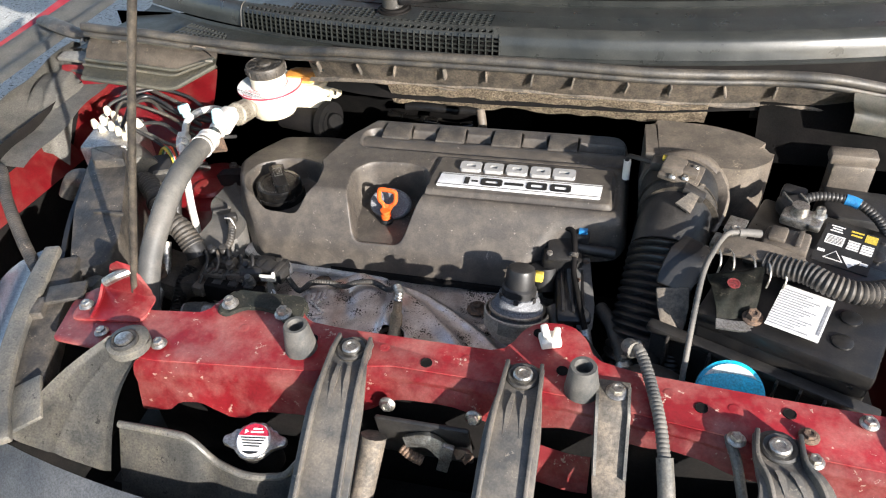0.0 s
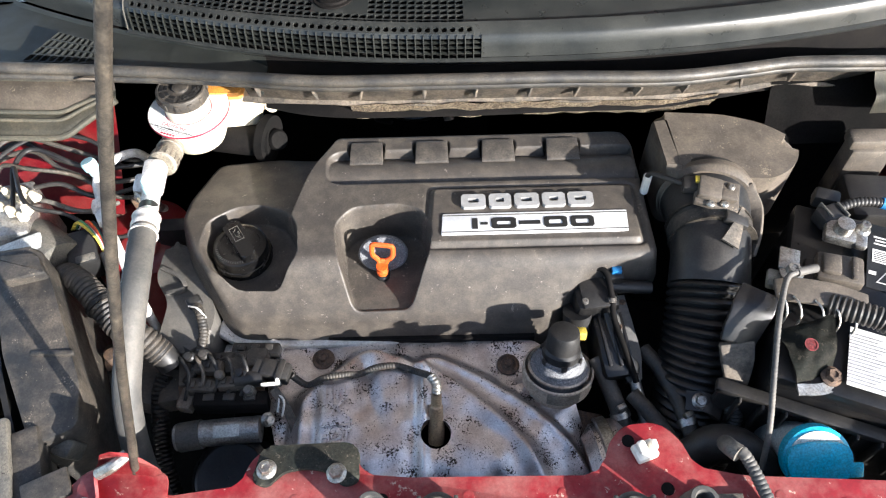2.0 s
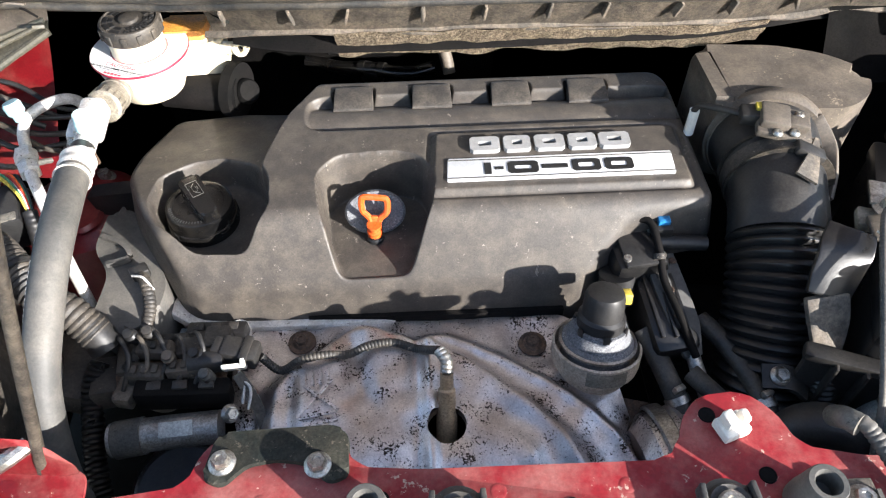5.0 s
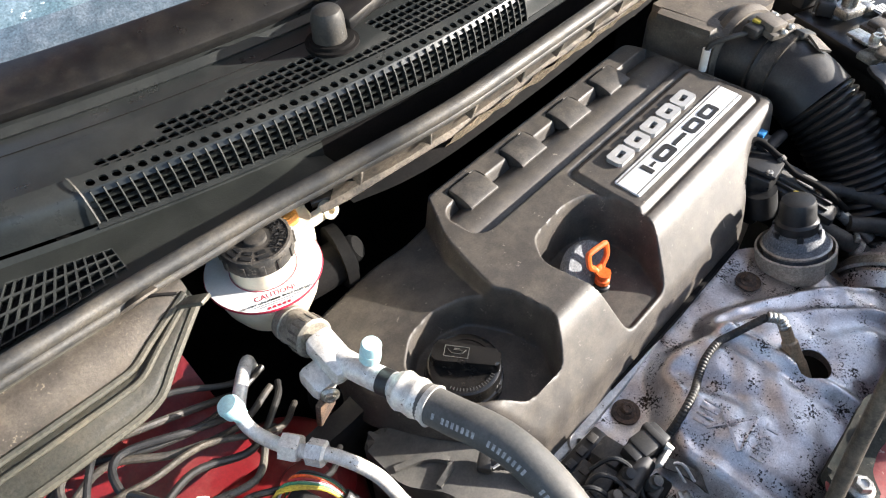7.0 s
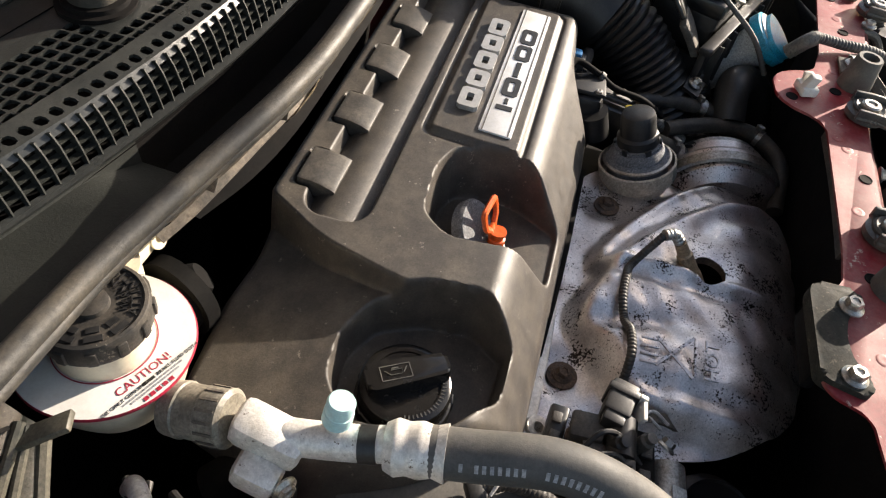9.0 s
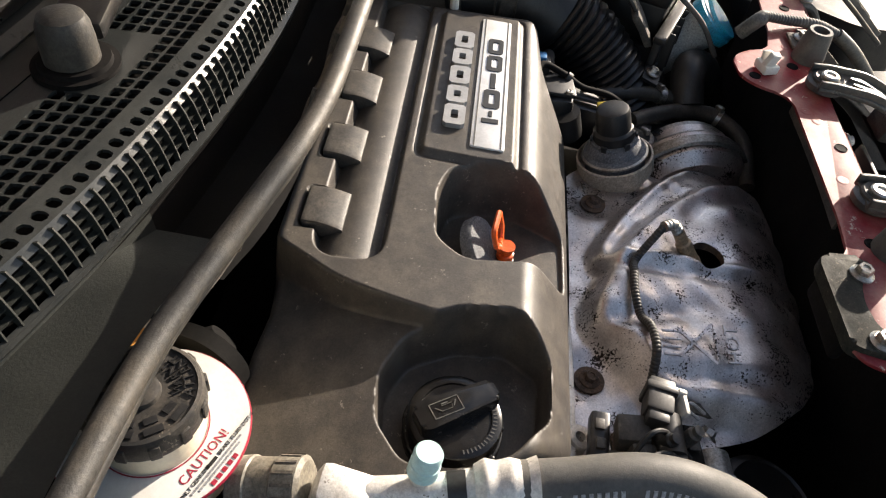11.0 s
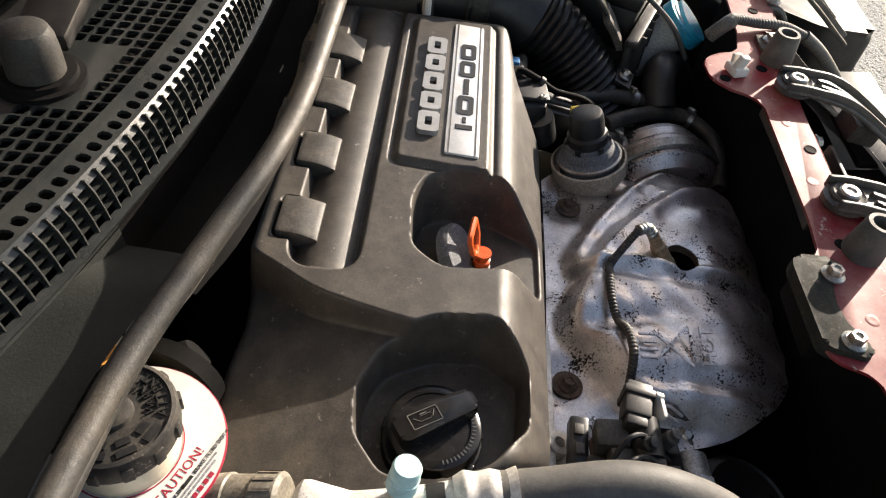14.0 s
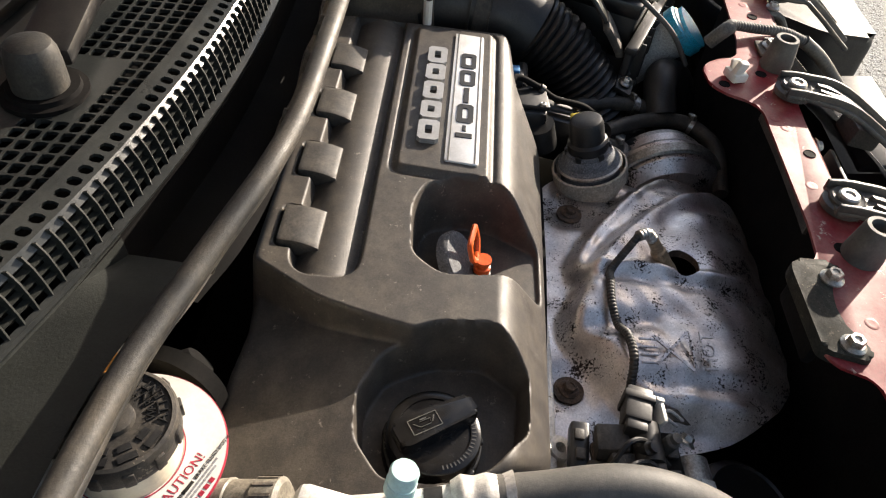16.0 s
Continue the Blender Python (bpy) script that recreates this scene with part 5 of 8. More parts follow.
part("manifold_block", xf(joined(box(0.025, 0.044, 0.025, 0.006), box(0.023, 0.028, 0.022, 0.006, Matrix.Translation((-0.017, -0.004, -0.015)))), pose(-0.368, 0.114, 0.995, 14, 0, -4)), M_ALUCLEAN, ac, "bright aluminium block")
part("block_bolt", xf(hexhead(0.0055, 0.006), aim((-0.388, 0.098, 0.978), (-0.5, -0.75, 0.1))), M_ZINC, ac)
part("pipe", tube([(-0.368, 0.125, 0.993), (-0.365, 0.095, 0.997), (-0.361, 0.068, 1.001), (-0.357, 0.045, 1.006)], 0.0108, 18, 5), M_ALUCLEAN, ac)
valve = part("service_valve", rev([(0.0055, -0.004), (0.0055, 0.008), (0.007, 0.009), (0.007, 0.012), (0, 0.012)], 20, aim((-0.359, 0.079, 1.004), (0.15, -0.1, 1)), closed=False), M_ALUCLEAN, ac)
part("valve_cap", rev([(0.0074, 0.010), (0.0088, 0.012), (0.0086, 0.020), (0.0080, 0.0205), (0.0082, 0.028), (0.0072, 0.0300), (0.0, 0.0300)], 24, aim((-0.359, 0.079, 1.004), (0.15, -0.1, 1)), closed=False), M_CYAN, valve, "pale cyan plastic cap")
HOSE = [(-0.356, 0.030, 1.0075), (-0.352, 0.000, 1.012), (-0.345, -0.045, 1.017), (-0.3445, -0.085, 1.008), (-0.348, -0.125, 0.984), (-0.354, -0.165, 0.945), (-0.352, -0.205, 0.885), (-0.342, -0.235, 0.82)]
part("hose", tube(HOSE, 0.0148, 24, 8), M_HOSE, ac)
part("ferrule", tube([(-0.3585, 0.048, 1.0052), (-0.357, 0.038, 1.0065), (-0.3555, 0.026, 1.008), (-0.354, 0.014, 1.0095)], [0.0135, 0.0165, 0.0150, 0.0163, 0.0145, 0.0168], 28, 8), M_ALUCLEAN, ac, "crimped bright ferrule")
part("tape_band", tube([(-0.3605, 0.062, 1.0025), (-0.359, 0.052, 1.0045)], 0.0113, 20, 3), M_INK, ac)
hl = even(spline(HOSE, 12), 0.0042)
marks = []
for k, p in enumerate(hl[6:40]):
    if k in (1, 9, 10, 19, 20, 21):
        continue
    t = (hl[k + 7] - hl[k + 5]).normalized()
    side = Vector((-0.82, 0, 0.57))
    side = (side - t * side.dot(t)).normalized()
    mm = Matrix((( t.x, side.cross(t).x, side.x, 0), (t.y, side.cross(t).y, side.y, 0), (t.z, side.cross(t).z, side.z, 0), (0, 0, 0, 1)))
    marks.append(box(0.0022, 0.0048, 0.0004, 0, Matrix.Translation(p + side * 0.0148) @ mm))
part("hose_print", joined(*marks), M_GREYINK, ac, "pale printed maker's mark drawn as bars", kind="stuff")
part("bracket", box(0.026, 0.006, 0.034, 0.002, pose(-0.39, 0.105, 0.957, 8, 0, 20)), M_RUST, ac, "brown rusted bracket")

# liquid line with its cap and nuts
ll = thing("air_conditioning_pipe", (-0.43, 0.08, 0.85), "thin bright aluminium air-conditioning pipe with a charging cap", "pipe")
part("pipe", tube([(-0.405, 0.190, 0.945), (-0.412, 0.176, 0.975), (-0.428, 0.158, 0.985), (-0.446, 0.140, 0.982), (-0.449, 0.124, 0.975), (-0.443, 0.105, 0.968), (-0.434, 0.082, 0.970), (-0.420, 0.058, 0.972), (-0.405, 0.030, 0.955), (-0.397, 0.008, 0.920), (-0.385, -0.015, 0.88), (-0.37, -0.04, 0.84)], 0.0058, 14, 6), M_ALUCLEAN, ll)
part("cap", rev([(0.0066, 0.0), (0.0066, 0.006), (0.0090, 0.008), (0.0094, 0.017), (0.0080, 0.0200), (0.0, 0.0205)], 24, aim((-0.449, 0.133, 0.985), (-0.25, 0.2, 1)), closed=False), M_CYAN, ll, "pale cyan cap on the charging port")
part("nut", rev([(0, -0.007), (0.0115, -0.007), (0.0115, 0.006), (0.010, 0.008), (0, 0.008)], 6, aim((-0.437, 0.090, 0.970), (0.45, -0.85, 0.05)), closed=False), M_ALUCLEAN, ll)
part("second_nut", rev([(0, -0.006), (0.0105, -0.006), (0.0105, 0.007), (0.0085, 0.009), (0, 0.009)], 6, aim((-0.4275, 0.0715, 0.971), (0.45, -0.85, 0.05), 25), closed=False), M_ALUCLEAN, ll)

# strut tower and red sheet metal
tower = thing("strut_tower", (-0.44, 0.14, 0.80), "red painted strut tower with a bolt on its dome", "strut tower", kind="structure")
part("dome", rev([(0.080, -0.22), (0.076, -0.06), (0.070, -0.020), (0.058, -0.008), (0.035, 0.0), (0.0, 0.002)], 48, Matrix.Translation((-0.440, 0.135, 0.866)), closed=False), M_REDCLEAN, tower)
part("plate", rev([(0.0, 0.006), (0.024, 0.005), (0.028, 0.0), (0.0, 0.0)], 32, Matrix.Translation((-0.43, 0.105, 0.865)), closed=False), M_REDCLEAN, tower)
bolt((-0.417, 0.172, 0.860), (0, 0, 1), 0.008, 0.012, None, "grey nut on the strut tower", "strut nuts")
bolt((-0.47, 0.165, 0.860), (0, 0, 1), 0.008, 0.012, None, "grey nut on the strut tower", "strut nuts")
wing = sheet(lambda u, v: (u, 0.235 - 0.05 * v - 0.06 * v * v + 0.015 * math.sin(u * 9), 1.012 - 0.075 * v - 0.04 * v * v), seg(-0.74, -0.445, 20), seg(0, 1, 8))
bmesh.ops.solidify(wing, geom=wing.faces[:], thickness=0.003)
solo("bulkhead_side_panel", wing, M_REDCLEAN, "red painted sheet metal below the scuttle end", "car body", kind="structure")
# moulded end cover of the scuttle
ec = thing("scuttle_end_cover", (-0.53, 0.22, 1.0), "dusty grey-green plastic end cover under the bonnet seal", "cover")


def end_pt(u, v):
    y, z = seal_at(u)
    prof = [(0.006, -0.008), (-0.004, -0.016), (-0.012, -0.018), (-0.022, -0.024), (-0.034, -0.036), (-0.040, -0.048), (-0.046, -0.050), (-0.062, -0.062), (-0.068, -0.072)]
    k = v * (len(prof) - 1)
    i = min(int(k), len(prof) - 2)
    f = k - i
    e = 0.82 - 0.5 * max(0.0, (u + 0.49) / 0.07)
    z -= 0.006
    return (u, y + (prof[i][0] * (1 - f) + prof[i + 1][0] * f) * e, z + (prof[i][1] * (1 - f) + prof[i + 1][1] * f) * e)


EU0, EU1 = -0.655, -0.420
for nm_, va, vb, m_, lb in (("upper_panel", 0.0, 0.60, M_BROWN, "brown dusty panel"), ("lower_rim", 0.60, 1.0, M_COWLD, "grey-green outer rim")):
    em = sheet(end_pt, seg(EU0, EU1, 26), seg(va, vb, 15))
    bmesh.ops.solidify(em, geom=em.faces[:], thickness=0.003)
    part(nm_, em, m_, ec, lb)
for v_, r_ in ((0.10, 0.0022), (0.61, 0.0030), (0.78, 0.0026)):
    part("bead", tube([Vector(end_pt(u, v_)) + Vector((0, -0.001, 0.002)) for u in seg(EU0, EU1 - 0.004, 12)], r_, 8, 3), M_COWLD, ec)
part("rim", tube([Vector(end_pt(u, 1.0)) for u in seg(EU0, EU1, 12)], 0.0040, 8, 3), M_COWLD, ec)
part("torn_lip", strap([Vector(end_pt(-0.470, 0.14)) + Vector((0, 0, 0.004)), Vector(end_pt(-0.455, 0.16)) + Vector((0, -0.002, 0.009)), Vector(end_pt(-0.440, 0.22)) + Vector((0, 0, 0.006))], [0.004, 0.016, 0.010], 0.002, (0, 1, -0.4), 4), M_BROWN, ec, "torn curled lip")
part("crack", strap([Vector(end_pt(-0.447 + 0.006 * k, 0.20 + 0.10 * k)) + Vector((0, -0.0005, 0.0022)) for k in range(4)], 0.0022, 0.001, (1, 0.2, 0), 3), M_DARK, ec, "black split")
part("flap", xf(box(0.012, 0.030, 0.004, 0.001), pose(-0.425, 0.200, 1.050, -25, 10, 25)), M_COWLD, ec)
for u in (-0.60,):
    part("clip", box(0.014, 0.008, 0.005, 0.001, Matrix.Translation(Vector(end_pt(u, 0.18)) + Vector((0, 0, 0.003)))), M_DUSTY, ec)
low_grille = thing("side_air_grille", (-0.49, 0.29, 1.03), "small black lattice grille at the scuttle's end", "grille")
lg = bmesh.new()
LG = [Vector(p) for p in ((-0.556, 0.274, 1.050), (-0.440, 0.264, 1.050), (-0.438, 0.290, 1.058), (-0.514, 0.317, 1.062))]
lg_at = lambda u, v: (LG[0] * (1 - u) + LG[1] * u) * (1 - v) + (LG[3] * (1 - u) + LG[2] * u) * v
NU, NV = 11, 4
for i in range(NU):
    for j in range(NV):
        o = [lg.verts.new(lg_at(a / NU, b / NV)) for a, b in ((i, j), (i + 1, j), (i + 1, j + 1), (i, j + 1))]
        c = sum((v.co for v in o), Vector()) / 4
        n = [lg.verts.new(c + (v.co - c) * 0.82) for v in o]
        dn = [lg.verts.new(v.co + Vector((0, 0.002, -0.006))) for v in n]
        for k in range(4):
            lg.faces.new((o[k], o[(k + 1) % 4], n[(k + 1) % 4], n[k]))
            lg.faces.new((n[k], n[(k + 1) % 4], dn[(k + 1) % 4], dn[k]))
bmesh.ops.remove_doubles(lg, verts=lg.verts, dist=1e-5)
part("lattice", lg, M_COWL, low_grille)
# near-black sheet close under the lattice, painting the shade in its openings
part("backing", sheet(lambda u, v: lg_at(u, v) + Vector((0, 0.002, -0.0055)), [0, 0.5, 1], [0, 1]), M_DARK, low_grille)

# brake pipes over the tower
pipes = [[(-0.60, 0.175, 0.98), (-0.56, 0.19, 0.985), (-0.51, 0.165, 0.98), (-0.46, 0.16, 0.965), (-0.40, 0.18, 0.95)],
         [(-0.60, 0.16, 0.975), (-0.545, 0.175, 0.985), (-0.50, 0.15, 0.975), (-0.45, 0.145, 0.955), (-0.405, 0.165, 0.94)],
         [(-0.545, 0.12, 0.97), (-0.50, 0.13, 0.97), (-0.455, 0.12, 0.955), (-0.41, 0.15, 0.94), (-0.395, 0.17, 0.93)],
         [(-0.56, 0.105, 0.965), (-0.52, 0.11, 0.962), (-0.47, 0.10, 0.95), (-0.44, 0.13, 0.93)],
         [(-0.535, 0.10, 0.99), (-0.545, 0.14, 1.0), (-0.53, 0.165, 0.998), (-0.48, 0.15, 0.985), (-0.44, 0.15, 0.96)],
         [(-0.57, 0.13, 0.995), (-0.575, 0.165, 1.004), (-0.55, 0.185, 1.0), (-0.50, 0.175, 0.99), (-0.43, 0.17, 0.955)]]
for k, p in enumerate(pipes):
    solo("brake_pipe", tube(p, 0.0032, 10, 7), (M_BLACK, M_DUSTY, M_BLACK, M_GREYP, M_BLACK, M_DUSTY)[k], ("black coated brake pipe", "dusty dark brake pipe", "black coated brake pipe", "pale bare brake pipe", "black coated brake pipe", "dusty dark brake pipe")[k] + " curving over the strut tower", "pipe", "brake pipes")

for k in range(0, 9, 4):
    y_, z_ = 0.195 - 0.014 * k, 0.985 - 0.004 * k + 0.006 * (k % 3)
    solo("brake_pipe", tube([(-0.585 + 0.006 * k, 0.105 - 0.003 * k, 0.985), (-0.575 + 0.004 * k, 0.130 + 0.004 * (k % 4), 1.004 + 0.004 * (k % 2)), (-0.535 + 0.003 * k, y_ - 0.01, 1.000), (-0.48, y_ - 0.012 * (k % 2), z_), (-0.43, y_ - 0.02, z_ - 0.02), (-0.40, y_, z_ - 0.04)], 0.0028, 10, 7), (M_BLACK, M_STEEL, M_BATT)[k % 3], ("black coated brake pipe", "brown steel brake pipe", "glossy black brake pipe")[k % 3] + " bent over the strut tower", "pipe", "brake pipes")

abs_unit = thing("brake_modulator", (-0.53, 0.06, 0.86), "pale aluminium brake modulator with a round motor", "modulator")
part("block", box(0.075, 0.085, 0.10, 0.004, pose(-0.560, 0.085, 0.925, 0, 0, 12)), M_ALU, abs_unit)
part("motor", rev([(0.0, -0.03), (0.034, -0.03), (0.035, -0.02), (0.035, 0.028), (0.033, 0.033), (0.0, 0.034)], 36, aim((-0.508, 0.045, 0.935), (0.75, -0.6, 0.05)), closed=False), M_GREYP, abs_unit, "grey motor can")
part("cover_plate", box(0.05, 0.05, 0.006, 0.002, pose(-0.515, 0.02, 0.965, 10, -6, 20)), M_TANK, abs_unit)
for k in range(14):
    part("port", rev([(0, 0.013), (0.004, 0.0125), (0.0055, 0.007), (0.0068, 0), (0, 0)], 6, aim((-0.592 + 0.0135 * (k % 7), 0.118 - 0.004 * (k % 7) - 0.026 * (k // 7), 0.974 + 0.006 * ((k * 3) % 4)), (0.1 * ((k * 5) % 3 - 1), -0.2, 1), 17 * k), closed=False), M_CREAM, abs_unit, "pale pipe nut")

conn = thing("wiring_connector", (-0.46, 0.05, 0.86), "black wiring connector with coloured wires and taped loom", "connector")
part("housing", box(0.036, 0.048, 0.05, 0.004, pose(-0.462, 0.050, 0.925, 12, 0, 20)), M_BLACK, conn)
part("lock", box(0.024, 0.010, 0.018, 0.002, pose(-0.452, 0.032, 0.938, 10, 0, 20)), M_GREYP, conn)
part("side_latch", box(0.010, 0.030, 0.020, 0.002, pose(-0.485, 0.045, 0.93, 10, 0, 20)), M_WHITEP, conn, "pale latch")
for k, mw in enumerate((M_YEL, M_YEL, M_GREEN, M_WHITEW, M_REDW, M_ORANGE, M_GREEN, M_INK)):
    o = (k - 3.5) * 0.003
    part("wire", tube([(-0.470 + o, 0.075, 0.945), (-0.455 + o, 0.072, 0.962 + 0.002 * (k % 3)), (-0.436 + o * 0.5, 0.054, 0.955), (-0.428 + o * 0.2, 0.036, 0.935)], 0.0013, 6, 5), mw, conn)
part("taped_loom", tube([(-0.431, 0.042, 0.942), (-0.424, 0.020, 0.922), (-0.42, -0.005, 0.895), (-0.415, -0.02, 0.86)], 0.0075, 12, 6, ribs=(0.006, 0.0006)), M_BLACK, conn)

corr = thing("corrugated_loom", (-0.42, -0.03, 0.93), "thick dusty corrugated wiring conduit", "conduit")
part("sleeve", tube([(-0.478, 0.020, 0.915), (-0.468, 0.008, 0.940), (-0.443, -0.010, 0.946), (-0.417, -0.035, 0.940), (-0.392, -0.060, 0.930), (-0.366, -0.072, 0.925), (-0.345, -0.085, 0.905)], 0.0165, 20, 8, ribs=(0.0058, 0.0022)), M_DUSTY, corr)
part("tape_wrap", tube([(-0.352, -0.080, 0.912), (-0.345, -0.085, 0.905), (-0.338, -0.092, 0.893)], 0.0158, 18, 4), M_BLACK, corr, "black tape round its end")
part("cable_tie", tube([(-0.4185, -0.0335, 0.9405), (-0.4155, -0.0365, 0.9395)], 0.0190, 20, 2), M_BLACK, corr)

fuse = thing("fuse_box", (-0.45, -0.12, 0.82), "dusty black fuse box with a stepped sloping lid", "fuse box")
fpoly = [(-0.525, 0.000), (-0.470, 0.004), (-0.448, -0.040), (-0.398, -0.150), (-0.392, -0.195), (-0.438, -0.215), (-0.485, -0.12)]
fb = prism(rounded(fpoly, 0.010, 3), 0.0, 0.16, 0.005)
for v in fb.verts:
    v.co.z = 0.80 + v.co.z * (1.0 + 0.30 * (v.co.y + 0.21) / 0.21) if v.co.z > 0.01 else 0.80
part("lid", fb, M_DUSTY, fuse)
fb2 = prism(rounded([(-0.520, -0.012), (-0.468, -0.008), (-0.450, -0.035), (-0.495, -0.045)], 0.006, 3), 0.995, 1.012, 0.003)
part("raised_end", fb2, M_DUSTY, fuse)
part("step", strap([(-0.455, -0.118, 0.980), (-0.408, -0.120, 0.982)], 0.006, 0.006, (0, 1, 0), 2, False, 0.002), M_DUSTY, fuse)
part("latch", box(0.022, 0.02, 0.03, 0.004, pose(-0.412, -0.205, 0.93, 15, 0, -20)), M_GREYP, fuse)
part("side_wall", strap([(-0.545, -0.01, 0.91), (-0.50, -0.13, 0.90), (-0.455, -0.23, 0.88)], 0.13, 0.006, (0.1, 0, 1), 5), M_BATT, fuse, "glossy dark side panel")

# plastic timing cover and the clutter at the engine's end
tcov = thing("timing_cover", (-0.33, 0.0, 0.78), "grey-black plastic timing cover at the end of the engine", "engine")
tp = rounded([(-0.378, 0.088), (-0.352, 0.090), (-0.318, 0.030), (-0.296, -0.022), (-0.300, -0.060), (-0.330, -0.082), (-0.362, -0.070), (-0.358, -0.005), (-0.382, 0.03)], 0.014, 4)
part("shell", prism(tp, 0.74, 0.895, 0.010), M_HOSE, tcov)
part("ridge", strap([(-0.376, 0.045, 0.897), (-0.350, 0.030, 0.899), (-0.340, 0.012, 0.899), (-0.362, 0.006, 0.897)], 0.005, 0.006, (0, 1, 0), 5), M_HOSE, tcov)
part("back_wall", strap([(-0.40, 0.12, 0.84), (-0.36, 0.115, 0.85), (-0.335, 0.12, 0.85)], 0.10, 0.02, (0, 0, 1), 4), M_BLACK, tcov)
tb = thing("sensor_lead", (-0.322, -0.02, 0.87), "braided sensor lead clipped to the timing cover", "cable")
part("plug", xf(box(0.018, 0.014, 0.012, 0.003), pose(-0.322, -0.012, 0.905, 0, 0, 30)), M_BLACK, tb)
part("sleeve", tube([(-0.320, -0.016, 0.905), (-0.311, -0.030, 0.908), (-0.306, -0.050, 0.898), (-0.308, -0.072, 0.890), (-0.312, -0.095, 0.886), (-0.322, -0.108, 0.878)], 0.0062, 12, 7, ribs=(0.0042, 0.0007)), M_DUSTY, tb)
part("tie", tube([(-0.325, -0.022, 0.912), (-0.312, -0.028, 0.916), (-0.303, -0.036, 0.906)], 0.0013, 6, 4), M_WHITEW, tb)

R3 = random.Random(7)
clus = thing("connector_cluster", (-0.27, -0.11, 0.80), "dusty cluster of grey wiring connectors on a bracket", "connectors")
for (x, y, z, sx, sy, sz, rz, m_) in ((-0.246, -0.062, 0.868, 0.060, 0.016, 0.016, -4, M_BATT), (-0.292, -0.096, 0.892, 0.034, 0.016, 0.016, -8, M_BROWN), (-0.262, -0.092, 0.884, 0.026, 0.020, 0.018, 4, M_DUSTY),
                                      (-0.238, -0.085, 0.885, 0.024, 0.026, 0.020, 0, M_DUSTY), (-0.298, -0.118, 0.886, 0.034, 0.018, 0.016, -5, M_DUSTY), (-0.262, -0.116, 0.888, 0.034, 0.016, 0.017, 3, M_BROWN),
                                      (-0.325, -0.095, 0.870, 0.018, 0.034, 0.020, 10, M_BROWN), (-0.342, -0.110, 0.862, 0.026, 0.044, 0.026, 8, M_DUSTY), (-0.265, -0.132, 0.872, 0.085, 0.018, 0.030, 2, M_DARK),
                                      (-0.318, -0.128, 0.872, 0.018, 0.026, 0.018, -12, M_TAN), (-0.275, -0.075, 0.868, 0.05, 0.018, 0.02, 0, M_DUSTY)):
    c = part("connector_body", box(sx, sy, sz, 0.003, pose(x, y, z, R3.uniform(-8, 8), R3.uniform(-6, 6), rz)), m_, clus)
    if sx > 0.03:
        for k in (-1, 0, 1):
            part("latch", box(sx * 0.16, sy * 0.5, 0.004, 0.001, pose(x + k * sx * 0.28, y, z + sz / 2 + 0.001, 0, 0, rz)), M_DUSTY, c)
part("sensor_plug", xf(joined(box(0.022, 0.034, 0.020, 0.003), box(0.026, 0.008, 0.024, 0.002, Matrix.Translation((0, -0.006, 0))), box(0.017, 0.012, 0.016, 0.002, Matrix.Translation((0, 0.020, 0)))), pose(-0.212, -0.105, 0.896, 6, 0, 78)), M_BLACK, clus, "black sensor plug")
part("sensor_socket", tube([(-0.226, -0.110, 0.894), (-0.258, -0.112, 0.892)], 0.0115, 14, 3), M_BLACK, clus)
part("pale_clip", joined(box(0.020, 0.004, 0.014, 0.001, pose(-0.216, -0.122, 0.898, 20, 0, 4)), box(0.004, 0.008, 0.014, 0.001, pose(-0.207, -0.120, 0.900, 20, 0, 4))), M_WHITEP, clus, "pale plastic clip")
for k, (x, y, z) in enumerate(((-0.312, -0.088, 0.905), (-0.296, -0.086, 0.906), (-0.276, -0.110, 0.900), (-0.250, -0.108, 0.900), (-0.240, -0.128, 0.896))):
    part("terminal_cap", rev([(0.0062, -0.010), (0.0062, 0.004), (0.0045, 0.006), (0.0045, 0.010), (0.0, 0.011)], 14, aim((x, y, z), (0.15 * (k % 3 - 1), -0.3, 1)), closed=False), (M_BLACK, M_DUSTY, M_BROWN, M_BLACK, M_GREYP)[k], clus)
for k in range(5):
    part("loose_wire", tube([(-0.335 + 0.018 * k, -0.080 - 0.006 * (k % 2), 0.892), (-0.322 + 0.018 * k, -0.092, 0.906 + 0.003 * (k % 3)), (-0.312 + 0.017 * k, -0.110, 0.900), (-0.318 + 0.016 * k, -0.132, 0.882)], 0.0022, 8, 5), (M_BLACK, M_BROWN, M_BLACK, M_DUSTY, M_BLACK)[k], clus)
part("bracket_plate", prism(rounded([(-0.335, -0.078), (-0.232, -0.070), (-0.228, -0.126), (-0.330, -0.138)], 0.008, 3), 0.872, 0.876, 0.001), M_RUST, clus, "rusty bracket plate")
part("pale_strap", strap([(-0.214, -0.124, 0.890), (-0.200, -0.142, 0.874), (-0.191, -0.165, 0.855), (-0.192, -0.20, 0.83)], 0.010, 0.003, (1, 0.2, 0.1), 6), M_TAN, clus, "dusty pale steel strap")
for y0, o in ((-0.118, 0), (-0.124, 0.006)):
    part("small_wire", tube([(-0.215, y0, 0.885), (-0.208 + o, y0 - 0.012, 0.884), (-0.210 + o, y0 - 0.028, 0.874)], 0.0014, 6, 5), M_WHITEW, clus)
therm = thing("thermostat_housing", (-0.30, -0.15, 0.78), "dusty grey metal pipe housing beside the oil filter", "housing")
part("barrel", tube([(-0.330, -0.166, 0.853), (-0.29, -0.162, 0.855), (-0.232, -0.158, 0.855)], 0.0155, 24, 4), M_ALU, therm)
